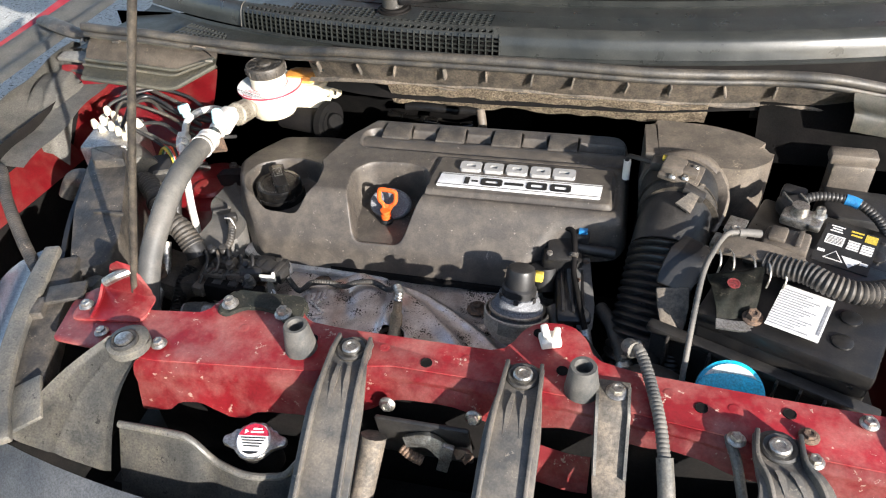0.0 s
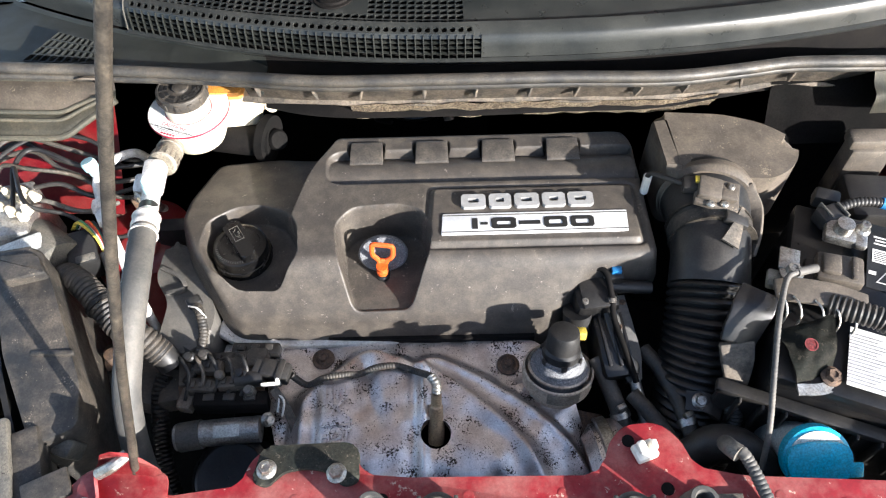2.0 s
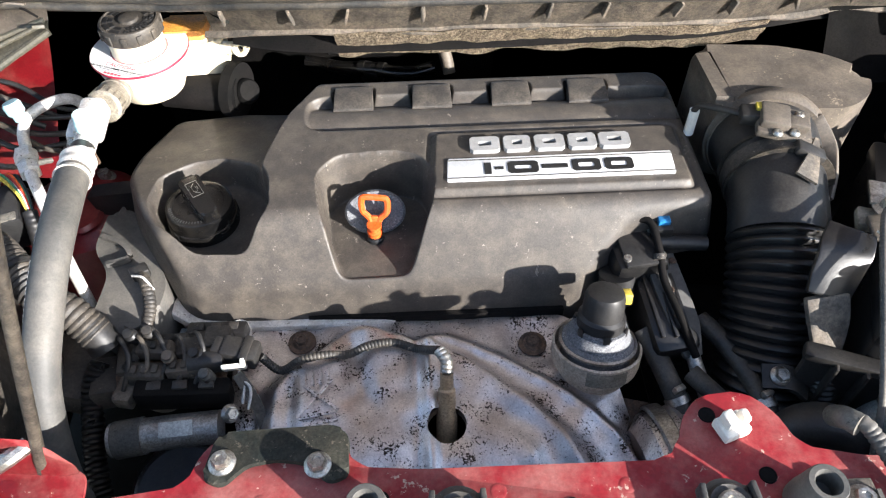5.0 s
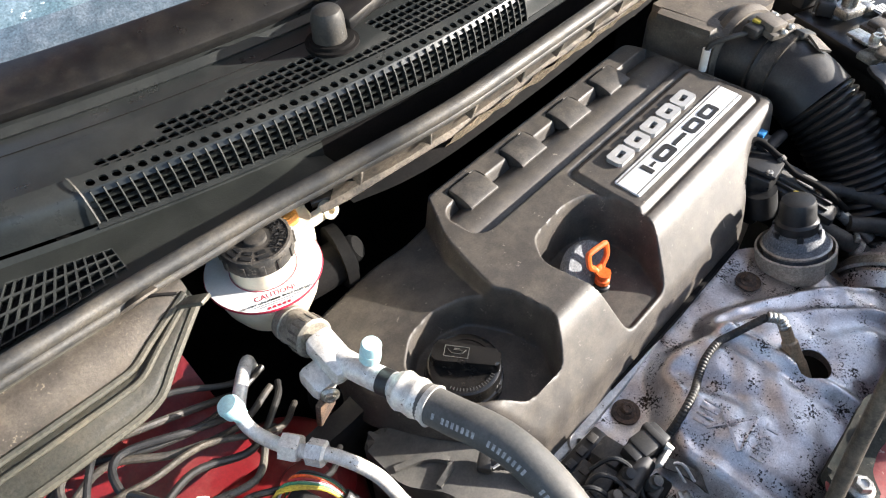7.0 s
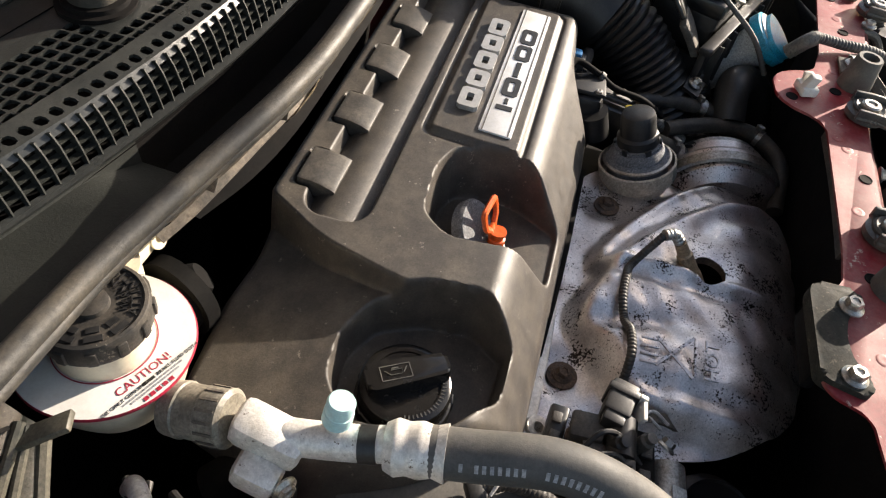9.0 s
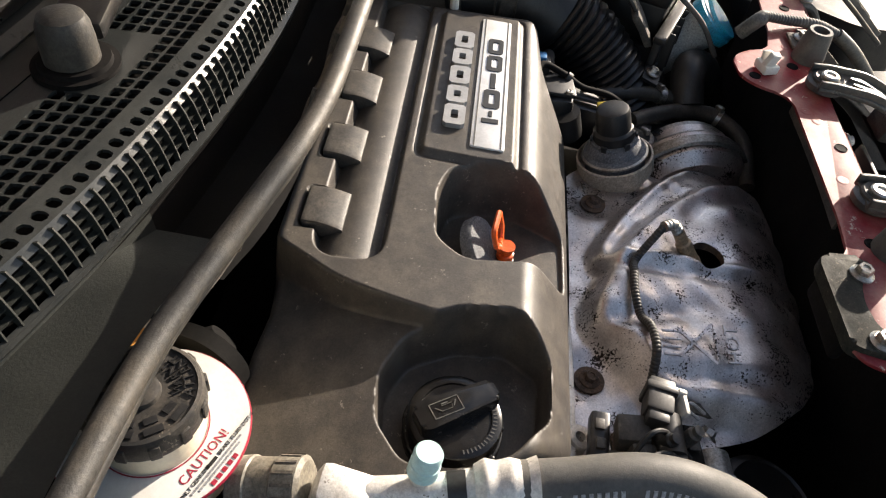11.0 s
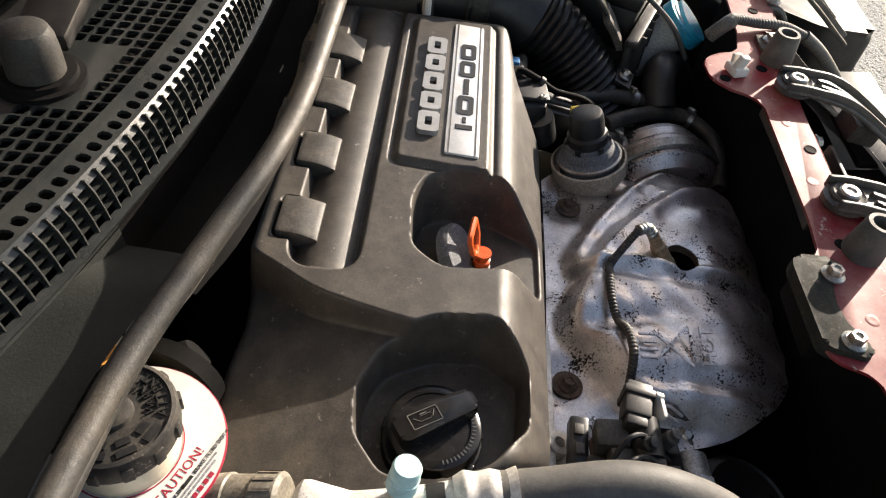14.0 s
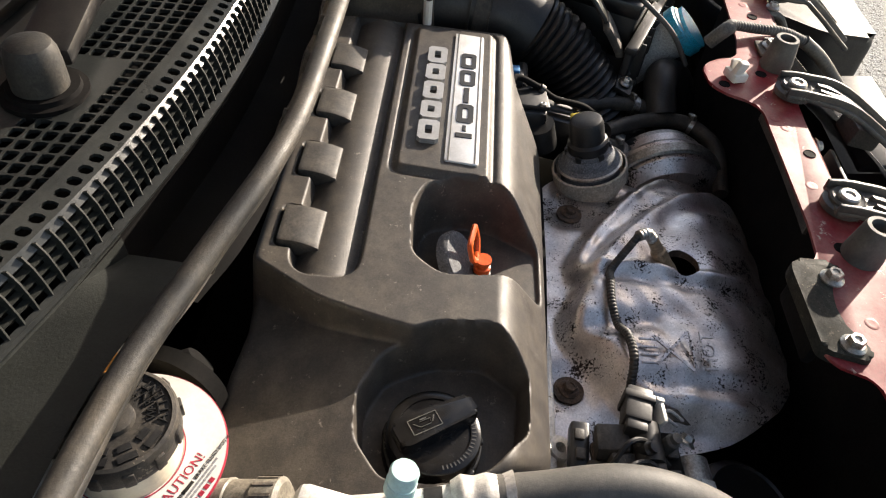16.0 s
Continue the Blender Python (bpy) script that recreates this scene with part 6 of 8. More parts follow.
part("sleeve", tube([(-0.326, -0.166, 0.853), (-0.300, -0.163, 0.855)], 0.0172, 24, 3), M_GREYP, therm)
part("label", xf(box(0.03, 0.014, 0.001, 0.0005), pose(-0.268, -0.166, 0.8700, 20, 0, 4)), M_TANK, therm, "pale data plate")
bolt((-0.222, -0.152, 0.868), (0.6, -0.4, 0.6), 0.006, 0.008)
oil_filter = thing("oil_filter_housing", (-0.262, -0.205, 0.74), "round matt black oil filter cap", "oil filter")
om = pose(-0.262, -0.207, 0.822, 16, -4, 0)
part("cap", rev([(0.050, -0.06), (0.050, 0.0), (0.0485, 0.012), (0.043, 0.018), (0.040, 0.0165), (0.0, 0.0145)], 56, om, closed=False), M_BATT, oil_filter)
part("rim", rev([(0.0435, 0.0172), (0.042, 0.0192), (0.040, 0.0172)], 56, om, closed=False), M_BATT, oil_filter)
solo("engine_loom", tube([(-0.350, -0.095, 0.875), (-0.356, -0.115, 0.865), (-0.354, -0.150, 0.845), (-0.346, -0.195, 0.82), (-0.330, -0.235, 0.79), (-0.325, -0.25, 0.74)], 0.0105, 16, 8, ribs=(0.0052, 0.0018)), M_BATT, "black corrugated engine loom", "conduit")
solo("lower_loom", tube([(-0.395, -0.075, 0.90), (-0.392, -0.10, 0.87), (-0.398, -0.14, 0.83), (-0.39, -0.20, 0.78)], 0.006, 12, 6), M_ALU, "pale metal pipe behind the fuse box", "pipe")
mount = thing("engine_mount", (-0.40, -0.09, 0.80), "dusty steel engine mount with a rusty bolt", "mount")
part("arm", box(0.10, 0.07, 0.04, 0.01, pose(-0.40, -0.085, 0.845, 0, 0, -15)), M_DUSTY, mount)
part("stud", rev([(0, 0.03), (0.008, 0.029), (0.008, 0.012), (0.014, 0.010), (0.014, 0), (0, 0)], 12, Matrix.Translation((-0.415, -0.075, 0.865)), closed=False), M_RUST, mount)
part("nut", rev([(0, 0.014), (0.012, 0.014), (0.012, 0), (0, 0)], 6, Matrix.Translation((-0.398, -0.11, 0.865)), closed=False), M_RUST, mount)
solo("black_coolant_hose", tube([(-0.36, 0.17, 0.86), (-0.33, 0.13, 0.885), (-0.31, 0.09, 0.875), (-0.34, 0.04, 0.82)], 0.018, 18, 6), M_DARK, "thick black hose below the brake reservoir", "hose")


# ---------------------------------------------------------------- air intake side
airbox = thing("air_box", (0.35, 0.15, 0.80), "dusty brown-black air box with a rounded lid", "air box")
ap = rounded([(0.264, 0.208), (0.355, 0.200), (0.404, 0.182), (0.439, 0.150), (0.430, 0.114), (0.396, 0.088), (0.268, 0.098)], 0.018, 5)
part("lid", prism(ap, 0.90, 0.994, 0.017, seg=5), M_BROWN, airbox)
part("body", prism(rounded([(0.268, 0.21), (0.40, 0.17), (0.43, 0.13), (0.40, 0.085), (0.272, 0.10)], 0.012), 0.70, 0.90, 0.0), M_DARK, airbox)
part("scratch_pin", box(0.010, 0.002, 0.002, 0, pose(0.372, 0.165, 0.9925, 0, 0, 15)), M_ZINC, airbox)
duct = thing("intake_duct", (0.285, 0.0, 0.80), "black intake duct with a ribbed rubber bellows", "duct")
DU = [(0.322, 0.110, 0.945), (0.318, 0.075, 0.952), (0.314, 0.040, 0.951), (0.308, 0.005, 0.945), (0.303, -0.025, 0.932)]
part("elbow", tube(DU, [0.056, 0.052, 0.047, 0.046, 0.047], 36, 6), M_BLACK, duct)
BE = [(0.303, -0.022, 0.934), (0.298, -0.055, 0.914), (0.291, -0.088, 0.884), (0.284, -0.118, 0.848), (0.279, -0.140, 0.810)]
part("bellows", tube(BE, [0.048, 0.048, 0.047, 0.046, 0.045], 36, 8, ribs=(0.0098, 0.0050)), M_BATT, duct, "glossy black ribbed bellows")
part("collar", tube([(0.324, 0.104, 0.947), (0.322, 0.092, 0.949), (0.320, 0.084, 0.950)], [0.058, 0.061, 0.057], 40, 4), M_BROWN, duct, "dusty round collar")
part("shoulder", strap([(0.352, 0.082, 0.985), (0.366, 0.060, 0.968), (0.364, 0.030, 0.955), (0.356, 0.004, 0.950)], [0.030, 0.026, 0.020, 0.010], 0.006, (0.6, 0.2, 0.7), 5, True, 0.002), M_BROWN, duct, "dusty shoulder web")
part("clamp_band", tube([(0.3145, 0.046, 0.951), (0.3125, 0.030, 0.950)], [0.0500, 0.0500], 36, 3), M_DUSTY, duct)
for y_ in (0.050, 0.026):
    part("clamp_edge", tube([(0.3145, y_ + 0.0015, 0.951), (0.3140, y_ - 0.0015, 0.951)], [0.0512, 0.0512], 36, 2), M_STEEL, duct)
part("clamp_bridge", box(0.030, 0.016, 0.010, 0.003, pose(0.328, 0.024, 0.997, 0, 20, -15)), M_BLACK, duct)
part("tab", strap([(0.340, 0.040, 0.9985), (0.328, 0.016, 0.9985), (0.314, -0.008, 0.994)], [0.004, 0.012, 0.022], 0.003, (1, -0.2, -0.3), 4), M_TAN, duct, "worn pale tab")
part("end_clamp", tube([(0.279, -0.138, 0.812), (0.278, -0.150, 0.795)], [0.047, 0.047], 36, 3), M_ZINC, duct)
maf = thing("air_flow_sensor", (0.30, 0.06, 1.0), "dusty brown air flow sensor screwed on the duct", "sensor")
part("base", box(0.052, 0.042, 0.008, 0.002, pose(0.312, 0.058, 1.003, 4, 6, -16)), M_BROWN, maf)
part("body", joined(box(0.028, 0.030, 0.014, 0.003, pose(0.302, 0.060, 1.010, 4, 6, -16)), box(0.020, 0.014, 0.010, 0.002, pose(0.322, 0.050, 1.009, 4, 6, -16))), M_BROWN, maf)
# no cut here: a near-black block paints the recess's shade
part("notch", box(0.010, 0.012, 0.003, 0.001, pose(0.314, 0.068, 1.0085, 4, 6, -16)), M_DARK, maf, "near-black block painting a shaded recess")
part("plug", box(0.024, 0.020, 0.014, 0.003, pose(0.285, 0.070, 1.006, 0, 0, -10)), M_BLACK, maf)
part("lock", box(0.008, 0.010, 0.004, 0.001, pose(0.291, 0.072, 1.0145, 0, 0, -10)), M_YEL, maf, "small yellow lock")
for q in ((0.330, 0.066, 1.0055), (0.300, 0.041, 1.006), (0.316, 0.040, 1.006)):
    bolt(q, (0.1, 0, 1), 0.0035, 0.004, None, "small screw in the air flow sensor", "sensor screws")
part("lead", tube([(0.276, 0.075, 1.004), (0.256, 0.090, 1.000), (0.244, 0.104, 0.990), (0.243, 0.106, 0.955), (0.245, 0.10, 0.90)], 0.0034, 10, 7), M_BLACK, maf)
part("lead_end", tube([(0.244, 0.106, 0.985), (0.244, 0.105, 0.955)], 0.0052, 10, 3), M_WHITEP, maf, "pale sleeve")
inlet = thing("turbo_inlet", (0.265, -0.17, 0.74), "pale cast aluminium turbo inlet below the bellows", "casting")
part("casting", rev([(0.0, -0.03), (0.040, -0.028), (0.046, -0.005), (0.046, 0.018), (0.041, 0.026), (0, 0.026)], 36, aim((0.266, -0.165, 0.790), (0.0, 0.5, 0.8)), closed=False), M_ALU, inlet)
for k in range(4):
    a = k * 1.4
    part("boss", rev([(0, 0.012), (0.006, 0.012), (0.007, 0), (0, 0)], 12, Matrix.Translation((0.292 + 0.014 * math.cos(a), -0.178 + 0.014 * math.sin(a), 0.80)), closed=False), M_ALU, inlet)
part("ear", strap([(0.262, -0.148, 0.884), (0.284, -0.154, 0.888), (0.300, -0.162, 0.878)], 0.022, 0.005, (0, 1, 0.3), 4), M_BLACK, inlet)
bolt((0.276, -0.152, 0.889), (0, -0.3, 1), 0.0065, 0.008)

# pipes between cover and bellows
metal = thing("coolant_pipe_bracket", (0.205, -0.08, 0.80), "dusty grey steel pipe bracket beside the engine cover", "bracket")
part("plate", strap([(0.193, -0.020, 0.905), (0.198, -0.055, 0.898), (0.206, -0.090, 0.885), (0.212, -0.115, 0.868)], [0.030, 0.032, 0.030, 0.018], 0.006, (1, 0.2, 0), 5, True, 0.001), M_HOSE, metal)
for q in ((0.190, -0.028, 0.9085), (0.204, -0.030, 0.9085), (0.196, -0.06, 0.902), (0.200, -0.085, 0.894)):
    part("rivet", rev([(0.0042, 0), (0.0038, 0.0015), (0.002, 0.002), (0, 0.001)], 14, aim(q, (0, 0.2, 1)), closed=False), M_RUST, metal)
part("pipe", tube([(0.212, -0.112, 0.868), (0.220, -0.140, 0.850), (0.226, -0.165, 0.835)], 0.007, 12, 4), M_ALU, metal)
hoses = (("upper", [(0.228, -0.075, 0.872), (0.244, -0.102, 0.872), (0.258, -0.142, 0.870), (0.267, -0.185, 0.862), (0.272, -0.215, 0.835)], 0.0095), ("lower", [(0.168, -0.085, 0.872), (0.182, -0.115, 0.860), (0.194, -0.148, 0.845), (0.205, -0.175, 0.825)], 0.0105),
         ("front", [(0.208, -0.129, 0.862), (0.228, -0.160, 0.862), (0.245, -0.191, 0.860), (0.256, -0.225, 0.856), (0.250, -0.252, 0.852), (0.215, -0.275, 0.846), (0.15, -0.273, 0.83)], 0.0095), ("drop", [(0.185, -0.172, 0.842), (0.200, -0.192, 0.846), (0.222, -0.214, 0.838), (0.235, -0.228, 0.80), (0.235, -0.235, 0.74)], 0.0095))
for nm, p, r in hoses:
    h = thing("coolant_hose", p[0], "black rubber coolant hose with a spring clip", "hose", "coolant hoses")
    part("hose", tube(p, r, 16, 7), M_RUBBER, h)
    ln_ = spline(p, 10)
    c0 = ln_[int(len(ln_) * 0.62)]
    c1 = ln_[int(len(ln_) * 0.62) + 2]
    part("clip", tube([c0, (c0 + c1) / 2, c1], r + 0.0016, 16, 2), M_ZINC, h, "grey spring clip")
    part("clip_tab", box(0.006, 0.012, 0.007, 0.001, aim(c0 + Vector((0, 0, r + 0.003)), (0.2, 0.1, 1))), M_ZINC, h)
solo("coolant_union", joined(box(0.04, 0.03, 0.03, 0.006, pose(0.215, -0.175, 0.832, 0, 0, 20)), tube([(0.20, -0.165, 0.84), (0.235, -0.185, 0.835)], 0.013, 14, 3)), M_BLACK, "black plastic coolant union", "union")
solo("radiator_hose", tube([(0.262, -0.205, 0.86), (0.285, -0.20, 0.885), (0.315, -0.21, 0.885), (0.345, -0.24, 0.86), (0.36, -0.27, 0.80)], 0.021, 20, 8), M_BLACK, "thick black radiator hose beside the front panel", "hose")
egr = thing("egr_valve", (0.165, -0.015, 0.84), "grey cast valve body tucked under the cover's corner", "valve")
part("body", box(0.055, 0.050, 0.075, 0.010, pose(0.172, -0.018, 0.880, 0, 0, 6)), M_BATT, egr)
part("lower_body", box(0.046, 0.080, 0.060, 0.008, pose(0.192, -0.070, 0.862, 14, 0, 8)), M_BATT, egr)
part("cover_plate", box(0.040, 0.046, 0.006, 0.002, pose(0.172, -0.020, 0.920, 4, 0, 6)), M_BLACK, egr)
for k in range(3):
    part("rib", box(0.004, 0.066, 0.008, 0.001, pose(0.178 + 0.013 * k, -0.072, 0.893, 14, 0, 8)), M_BATT, egr)
for q in ((0.156, -0.036, 0.922), (0.190, -0.034, 0.922), (0.186, -0.002, 0.923)):
    part("screw", rev([(0.0042, 0), (0.0040, 0.003), (0.002, 0.0035), (0, 0.0025)], 12, Matrix.Translation(q), closed=False), M_ZINC, egr)
part("motor", tube([(0.150, -0.035, 0.900), (0.152, -0.045, 0.87)], 0.018, 18, 3), M_BLACK, egr)
part("plug", box(0.020, 0.018, 0.016, 0.003, pose(0.195, -0.004, 0.928, 0, 0, 0)), M_BLACK, egr)
part("blue_lock", box(0.012, 0.010, 0.006, 0.001, pose(0.196, -0.002, 0.938, 0, 0, 0)), M_TAPE, egr, "blue connector lock")
part("lead", tube([(0.165, 0.005, 0.935), (0.182, -0.004, 0.938), (0.188, -0.030, 0.925), (0.190, -0.055, 0.910), (0.200, -0.090, 0.898), (0.212, -0.120, 0.875)], 0.0038, 12, 7), M_DARK, egr)
part("band", tube([(0.1875, -0.033, 0.9235), (0.1870, -0.038, 0.921)], 0.0060, 12, 2), M_DUSTY, egr)
part("cross_tube", tube([(0.188, -0.012, 0.918), (0.24, -0.014, 0.915)], 0.008, 12, 3), M_BLACK, egr)

# rear coolant pipes behind the cover
rp = thing("rear_coolant_pipes", (-0.07, 0.34, 0.85), "glossy black coolant pipes behind the engine cover", "pipes")
part("pipe_a", tube([(-0.190, 0.375, 0.873), (-0.168, 0.365, 0.875), (-0.142, 0.348, 0.880), (-0.115, 0.336, 0.886), (-0.092, 0.328, 0.889), (-0.070, 0.319, 0.890), (-0.045, 0.313, 0.892), (-0.018, 0.318, 0.896)], 0.0088, 16, 6), M_GLOSS, rp)
for x, y, z in ((-0.112, 0.3348, 0.8865), (-0.086, 0.3258, 0.8893)):
    part("joint_ring", tube([(x - 0.004, y + 0.0014, z - 0.0006), (x + 0.004, y - 0.0014, z + 0.0006)], 0.0105, 16, 2), M_GLOSS, rp)
part("pipe_b", tube([(-0.16, 0.385, 0.885), (-0.125, 0.380, 0.890), (-0.07, 0.375, 0.890), (-0.02, 0.370, 0.895)], 0.008, 14, 6), M_BATT, rp)
part("stub", tube([(-0.006, 0.318, 0.926), (-0.002, 0.309, 0.914), (0.001, 0.301, 0.899)], 0.0080, 14, 4), M_BROWN, rp, "dusty capped stub")
part("joint", box(0.030, 0.022, 0.026, 0.005, pose(-0.099, 0.334, 0.880, 20, 0, -18)), M_BATT, rp)
solo("bulkhead_label", joined(box(0.020, 0.001, 0.032, 0, pose(0.455, 0.4175, 0.905, 0, 0, 0))), M_GREYP, "pale data label on the bulkhead", "label")

# ---------------------------------------------------------------- battery
BA = pose(0.455, -0.065, 0.0, 0, 0, -22)
bat = thing("car_battery", BA @ Vector((0, 0, 0.77)), "black car battery with printed labels in a tray", "battery")
B = lambda x, y, z, rx=0, ry=0, rz=0: BA @ pose(x, y, z, rx, ry, rz)
part("case", xf(box(0.178, 0.245, 0.18, 0.006), B(0.01, -0.010, 0.860)), M_BATT, bat)
part("lid", xf(box(0.182, 0.249, 0.022, 0.005), B(0.01, -0.010, 0.956)), M_BATT, bat)
part("ridge", xf(box(0.150, 0.060, 0.010, 0.004), B(0.01, 0.0, 0.970)), M_BATT, bat)
for k in range(6):
    part("cell_cap", xf(rev([(0.011, 0), (0.011, 0.002), (0.009, 0.003), (0, 0.0025)], 20), B(0.062, -0.10 + 0.04 * k, 0.967)), M_BATT, bat)
lab1 = part("warning_label", xf(box(0.054, 0.072, 0.0008, 0.0), B(0.015, -0.087, 0.9755)), M_LABEL, bat, "white printed instruction label")
for k in range(15):
    w = 0.042 - 0.014 * ((k * 7) % 4) / 3
    part("print_line", xf(box(w, 0.0015, 0.0003, 0), B(-0.003 - (0.042 - w) / 2 + 0.012, -0.118 + 0.0042 * k, 0.9761)), M_GREYINK, lab1)
part("header", xf(box(0.003, 0.050, 0.0003, 0), B(0.0385, -0.088, 0.9761)), M_GREYINK, lab1)
lab2 = part("rating_label", xf(box(0.060, 0.080, 0.0006, 0.0), B(0.031, 0.048, 0.9755)), M_INK, bat, "black rating label with white and yellow print")
for (x, y, sx, sy, m_) in ((0.016, 0.056, 0.020, 0.019, M_LABEL), (0.0365, 0.055, 0.013, 0.018, M_LABEL), (0.0515, 0.054, 0.013, 0.018, M_LABEL), (0.052, 0.077, 0.013, 0.015, M_YEL), (0.036, 0.083, 0.014, 0.003, M_YEL), (0.036, 0.076, 0.012, 0.003, M_YEL), (0.014, 0.084, 0.015, 0.002, M_LABEL),
                           (0.014, 0.079, 0.011, 0.002, M_LABEL), (0.014, 0.074, 0.014, 0.002, M_LABEL), (0.007, 0.030, 0.008, 0.005, M_LABEL), (0.054, 0.026, 0.008, 0.005, M_LABEL)):
    part("print", xf(box(sx, sy, 0.0004, 0), B(x, y, 0.9761)), m_, lab2)
for x in (0.0365, 0.0515):
    for k in (-1, 0, 1):
        part("grid_line", xf(box(0.013, 0.0007, 0.0003, 0), B(x, 0.0545 + 0.0055 * k, 0.9764)), M_INK, lab2)
for k in range(6):
    part("code_bar", xf(box(0.017, 0.0009, 0.0003, 0), B(0.016, 0.049 + 0.0026 * k, 0.9764)), M_INK, lab2)
for x, sp in ((0.022, 90), (0.040, -90)):
    part("hazard_sign", xf(rev([(0.0, 0), (0.0125, 0), (0.0125, 0.0004), (0.0, 0.0004)], 3), B(x, 0.024, 0.9759, 0, 0, sp)), M_LABEL, lab2, "white hazard triangles")
part("hazard_inner", xf(rev([(0.0, 0), (0.0098, 0), (0.0098, 0.0003), (0.0, 0.0003)], 3), B(0.022, 0.024, 0.9763, 0, 0, 90)), M_INK, lab2)
neg = thing("battery_terminal", B(-0.045, 0.075, 0.97).translation, "grey lead battery terminal with clamp and cable block", "terminal")
part("clamp", xf(joined(box(0.036, 0.030, 0.014, 0.004), rev([(0.0, 0.020), (0.010, 0.019), (0.011, 0.0), (0, 0)], 20), box(0.014, 0.034, 0.010, 0.003, Matrix.Translation((0.022, 0, 0.002)))), B(-0.032, 0.072, 0.980)), M_ZINC, neg)
part("bolt", xf(hexhead(0.006, 0.012), B(-0.010, 0.080, 0.986)), M_ZINC, neg)
part("fuse_block", xf(joined(box(0.050, 0.038, 0.016, 0.004), box(0.02, 0.026, 0.008, 0.003, Matrix.Translation((-0.010, 0.0, 0.010))), box(0.006, 0.03, 0.006, 0.001, Matrix.Translation((0.014, 0.0, 0.009)))), B(-0.030, 0.016, 0.980, 0, -4, 4)), M_BROWN, neg, "dusty plastic sensor block")
part("plug", xf(box(0.030, 0.020, 0.020, 0.004), B(-0.05, 0.125, 0.975)), M_BLACK, neg)
tc_ = thing("terminal_cover", (0.372, -0.135, 0.965), "crumpled black battery terminal cover with a faint red plus mark", "cover")
TQ = [Vector(p) for p in ((0.340, -0.115, 0.984), (0.402, -0.101, 0.991), (0.392, -0.154, 0.980), (0.352, -0.174, 0.972))]
cv = sheet(lambda u, v: (TQ[0].lerp(TQ[1], u)).lerp(TQ[3].lerp(TQ[2], u), v) + Vector((0, 0, 0.010 * math.sin(v * math.pi) * (0.5 + 0.5 * math.sin(u * 3.0)) + 0.004 * noise.noise((u * 4, v * 4, 2)) - 0.010 * max(0.0, v - 0.8) / 0.2)), seg(0, 1, 18), seg(0, 1, 18))
bmesh.ops.solidify(cv, geom=cv.faces[:], thickness=0.003)
part("flap", cv, M_OLIVE, tc_)
part("plus_mark", xf(joined(box(0.008, 0.002, 0.0006, 0), box(0.002, 0.008, 0.0006, 0), rev([(0.007, 0), (0.007, 0.0006), (0.0058, 0.0006), (0.0058, 0)], 24)), pose(0.366, -0.138, 0.9945, 10, 0, 8)), M_REDD, tc_)
bolt((0.388, -0.163, 0.970), (0, -0.2, 1), 0.0075, 0.010, M_RUST, "rusty bolt beside the battery terminal cover", "terminal bolts")
part("hinge", strap([(0.350, -0.176, 0.968), (0.372, -0.176, 0.967), (0.388, -0.172, 0.966)], 0.012, 0.003, (0, 1, 0.2), 4), M_ZINC, tc_, "bare metal clamp end")
rail = thing("battery_stay", (0.40, -0.075, 0.985), "dark steel battery stay with wire clips", "stay")
part("bar", strap([(0.350, -0.066, 0.988), (0.375, -0.070, 0.991), (0.410, -0.078, 0.991), (0.445, -0.088, 0.988)], [0.026, 0.030, 0.030, 0.022], 0.006, (0.2, 1, 0.1), 5, True, 0.002), M_BROWN, rail)
for x, y in ((0.352, -0.080), (0.366, -0.084), (0.388, -0.090), (0.404, -0.094), (0.420, -0.098)):
    part("wire_clip", tube([(x, y + 0.006, 0.993), (x + 0.003, y - 0.005, 0.994), (x + 0.004, y - 0.016, 0.986), (x + 0.002, y - 0.020, 0.972)], 0.0013, 6, 5), M_ZINC, rail)
part("guard", strap([(0.334, -0.068, 0.990), (0.322, -0.088, 0.984), (0.312, -0.104, 0.968), (0.307, -0.114, 0.955)], [0.040, 0.046, 0.044, 0.040], 0.006, (1, 0.1, 0.1), 6, True, 0.002), M_BATT, rail, "black shield plate")
part("guard_foot", strap([(0.307, -0.112, 0.956), (0.310, -0.126, 0.938), (0.312, -0.140, 0.916), (0.313, -0.148, 0.900)], [0.038, 0.036, 0.026, 0.016], 0.010, (1, 0, 0.1), 5, True, 0.003), M_TAN, rail, "scuffed pale foot")
solo("tray_loom", tube([(0.313, -0.146, 0.905), (0.316, -0.162, 0.875), (0.318, -0.178, 0.84), (0.314, -0.19, 0.79)], 0.0125, 16, 6, ribs=(0.0055, 0.002)), M_BLACK, "black corrugated conduit beside the battery tray", "conduit")
gcable = thing("earth_cable", (0.37, -0.03, 0.97), "grey braided earth cable bolted to the battery stay", "cable")
part("eyelet", xf(joined(hexhead(0.008, 0.012, 0.013), box(0.022, 0.03, 0.004, 0.001, Matrix.Translation((0.004, -0.016, 0.002)))), pose(0.374, -0.046, 0.990, 0, 0, 160)), M_ZINC, gcable)
part("pad", box(0.026, 0.024, 0.010, 0.003, pose(0.362, -0.050, 0.980, 0, 0, -20)), M_STAIN, gcable, "stained cream insulator")
part("cable", tube([(0.378, -0.050, 0.998), (0.362, -0.060, 1.001), (0.347, -0.090, 1.000), (0.335, -0.124, 0.994), (0.328, -0.165, 0.970), (0.323, -0.205, 0.94), (0.320, -0.235, 0.90)], 0.0034, 12, 8, ribs=(0.0040, 0.0004)), M_HOSE, gcable)
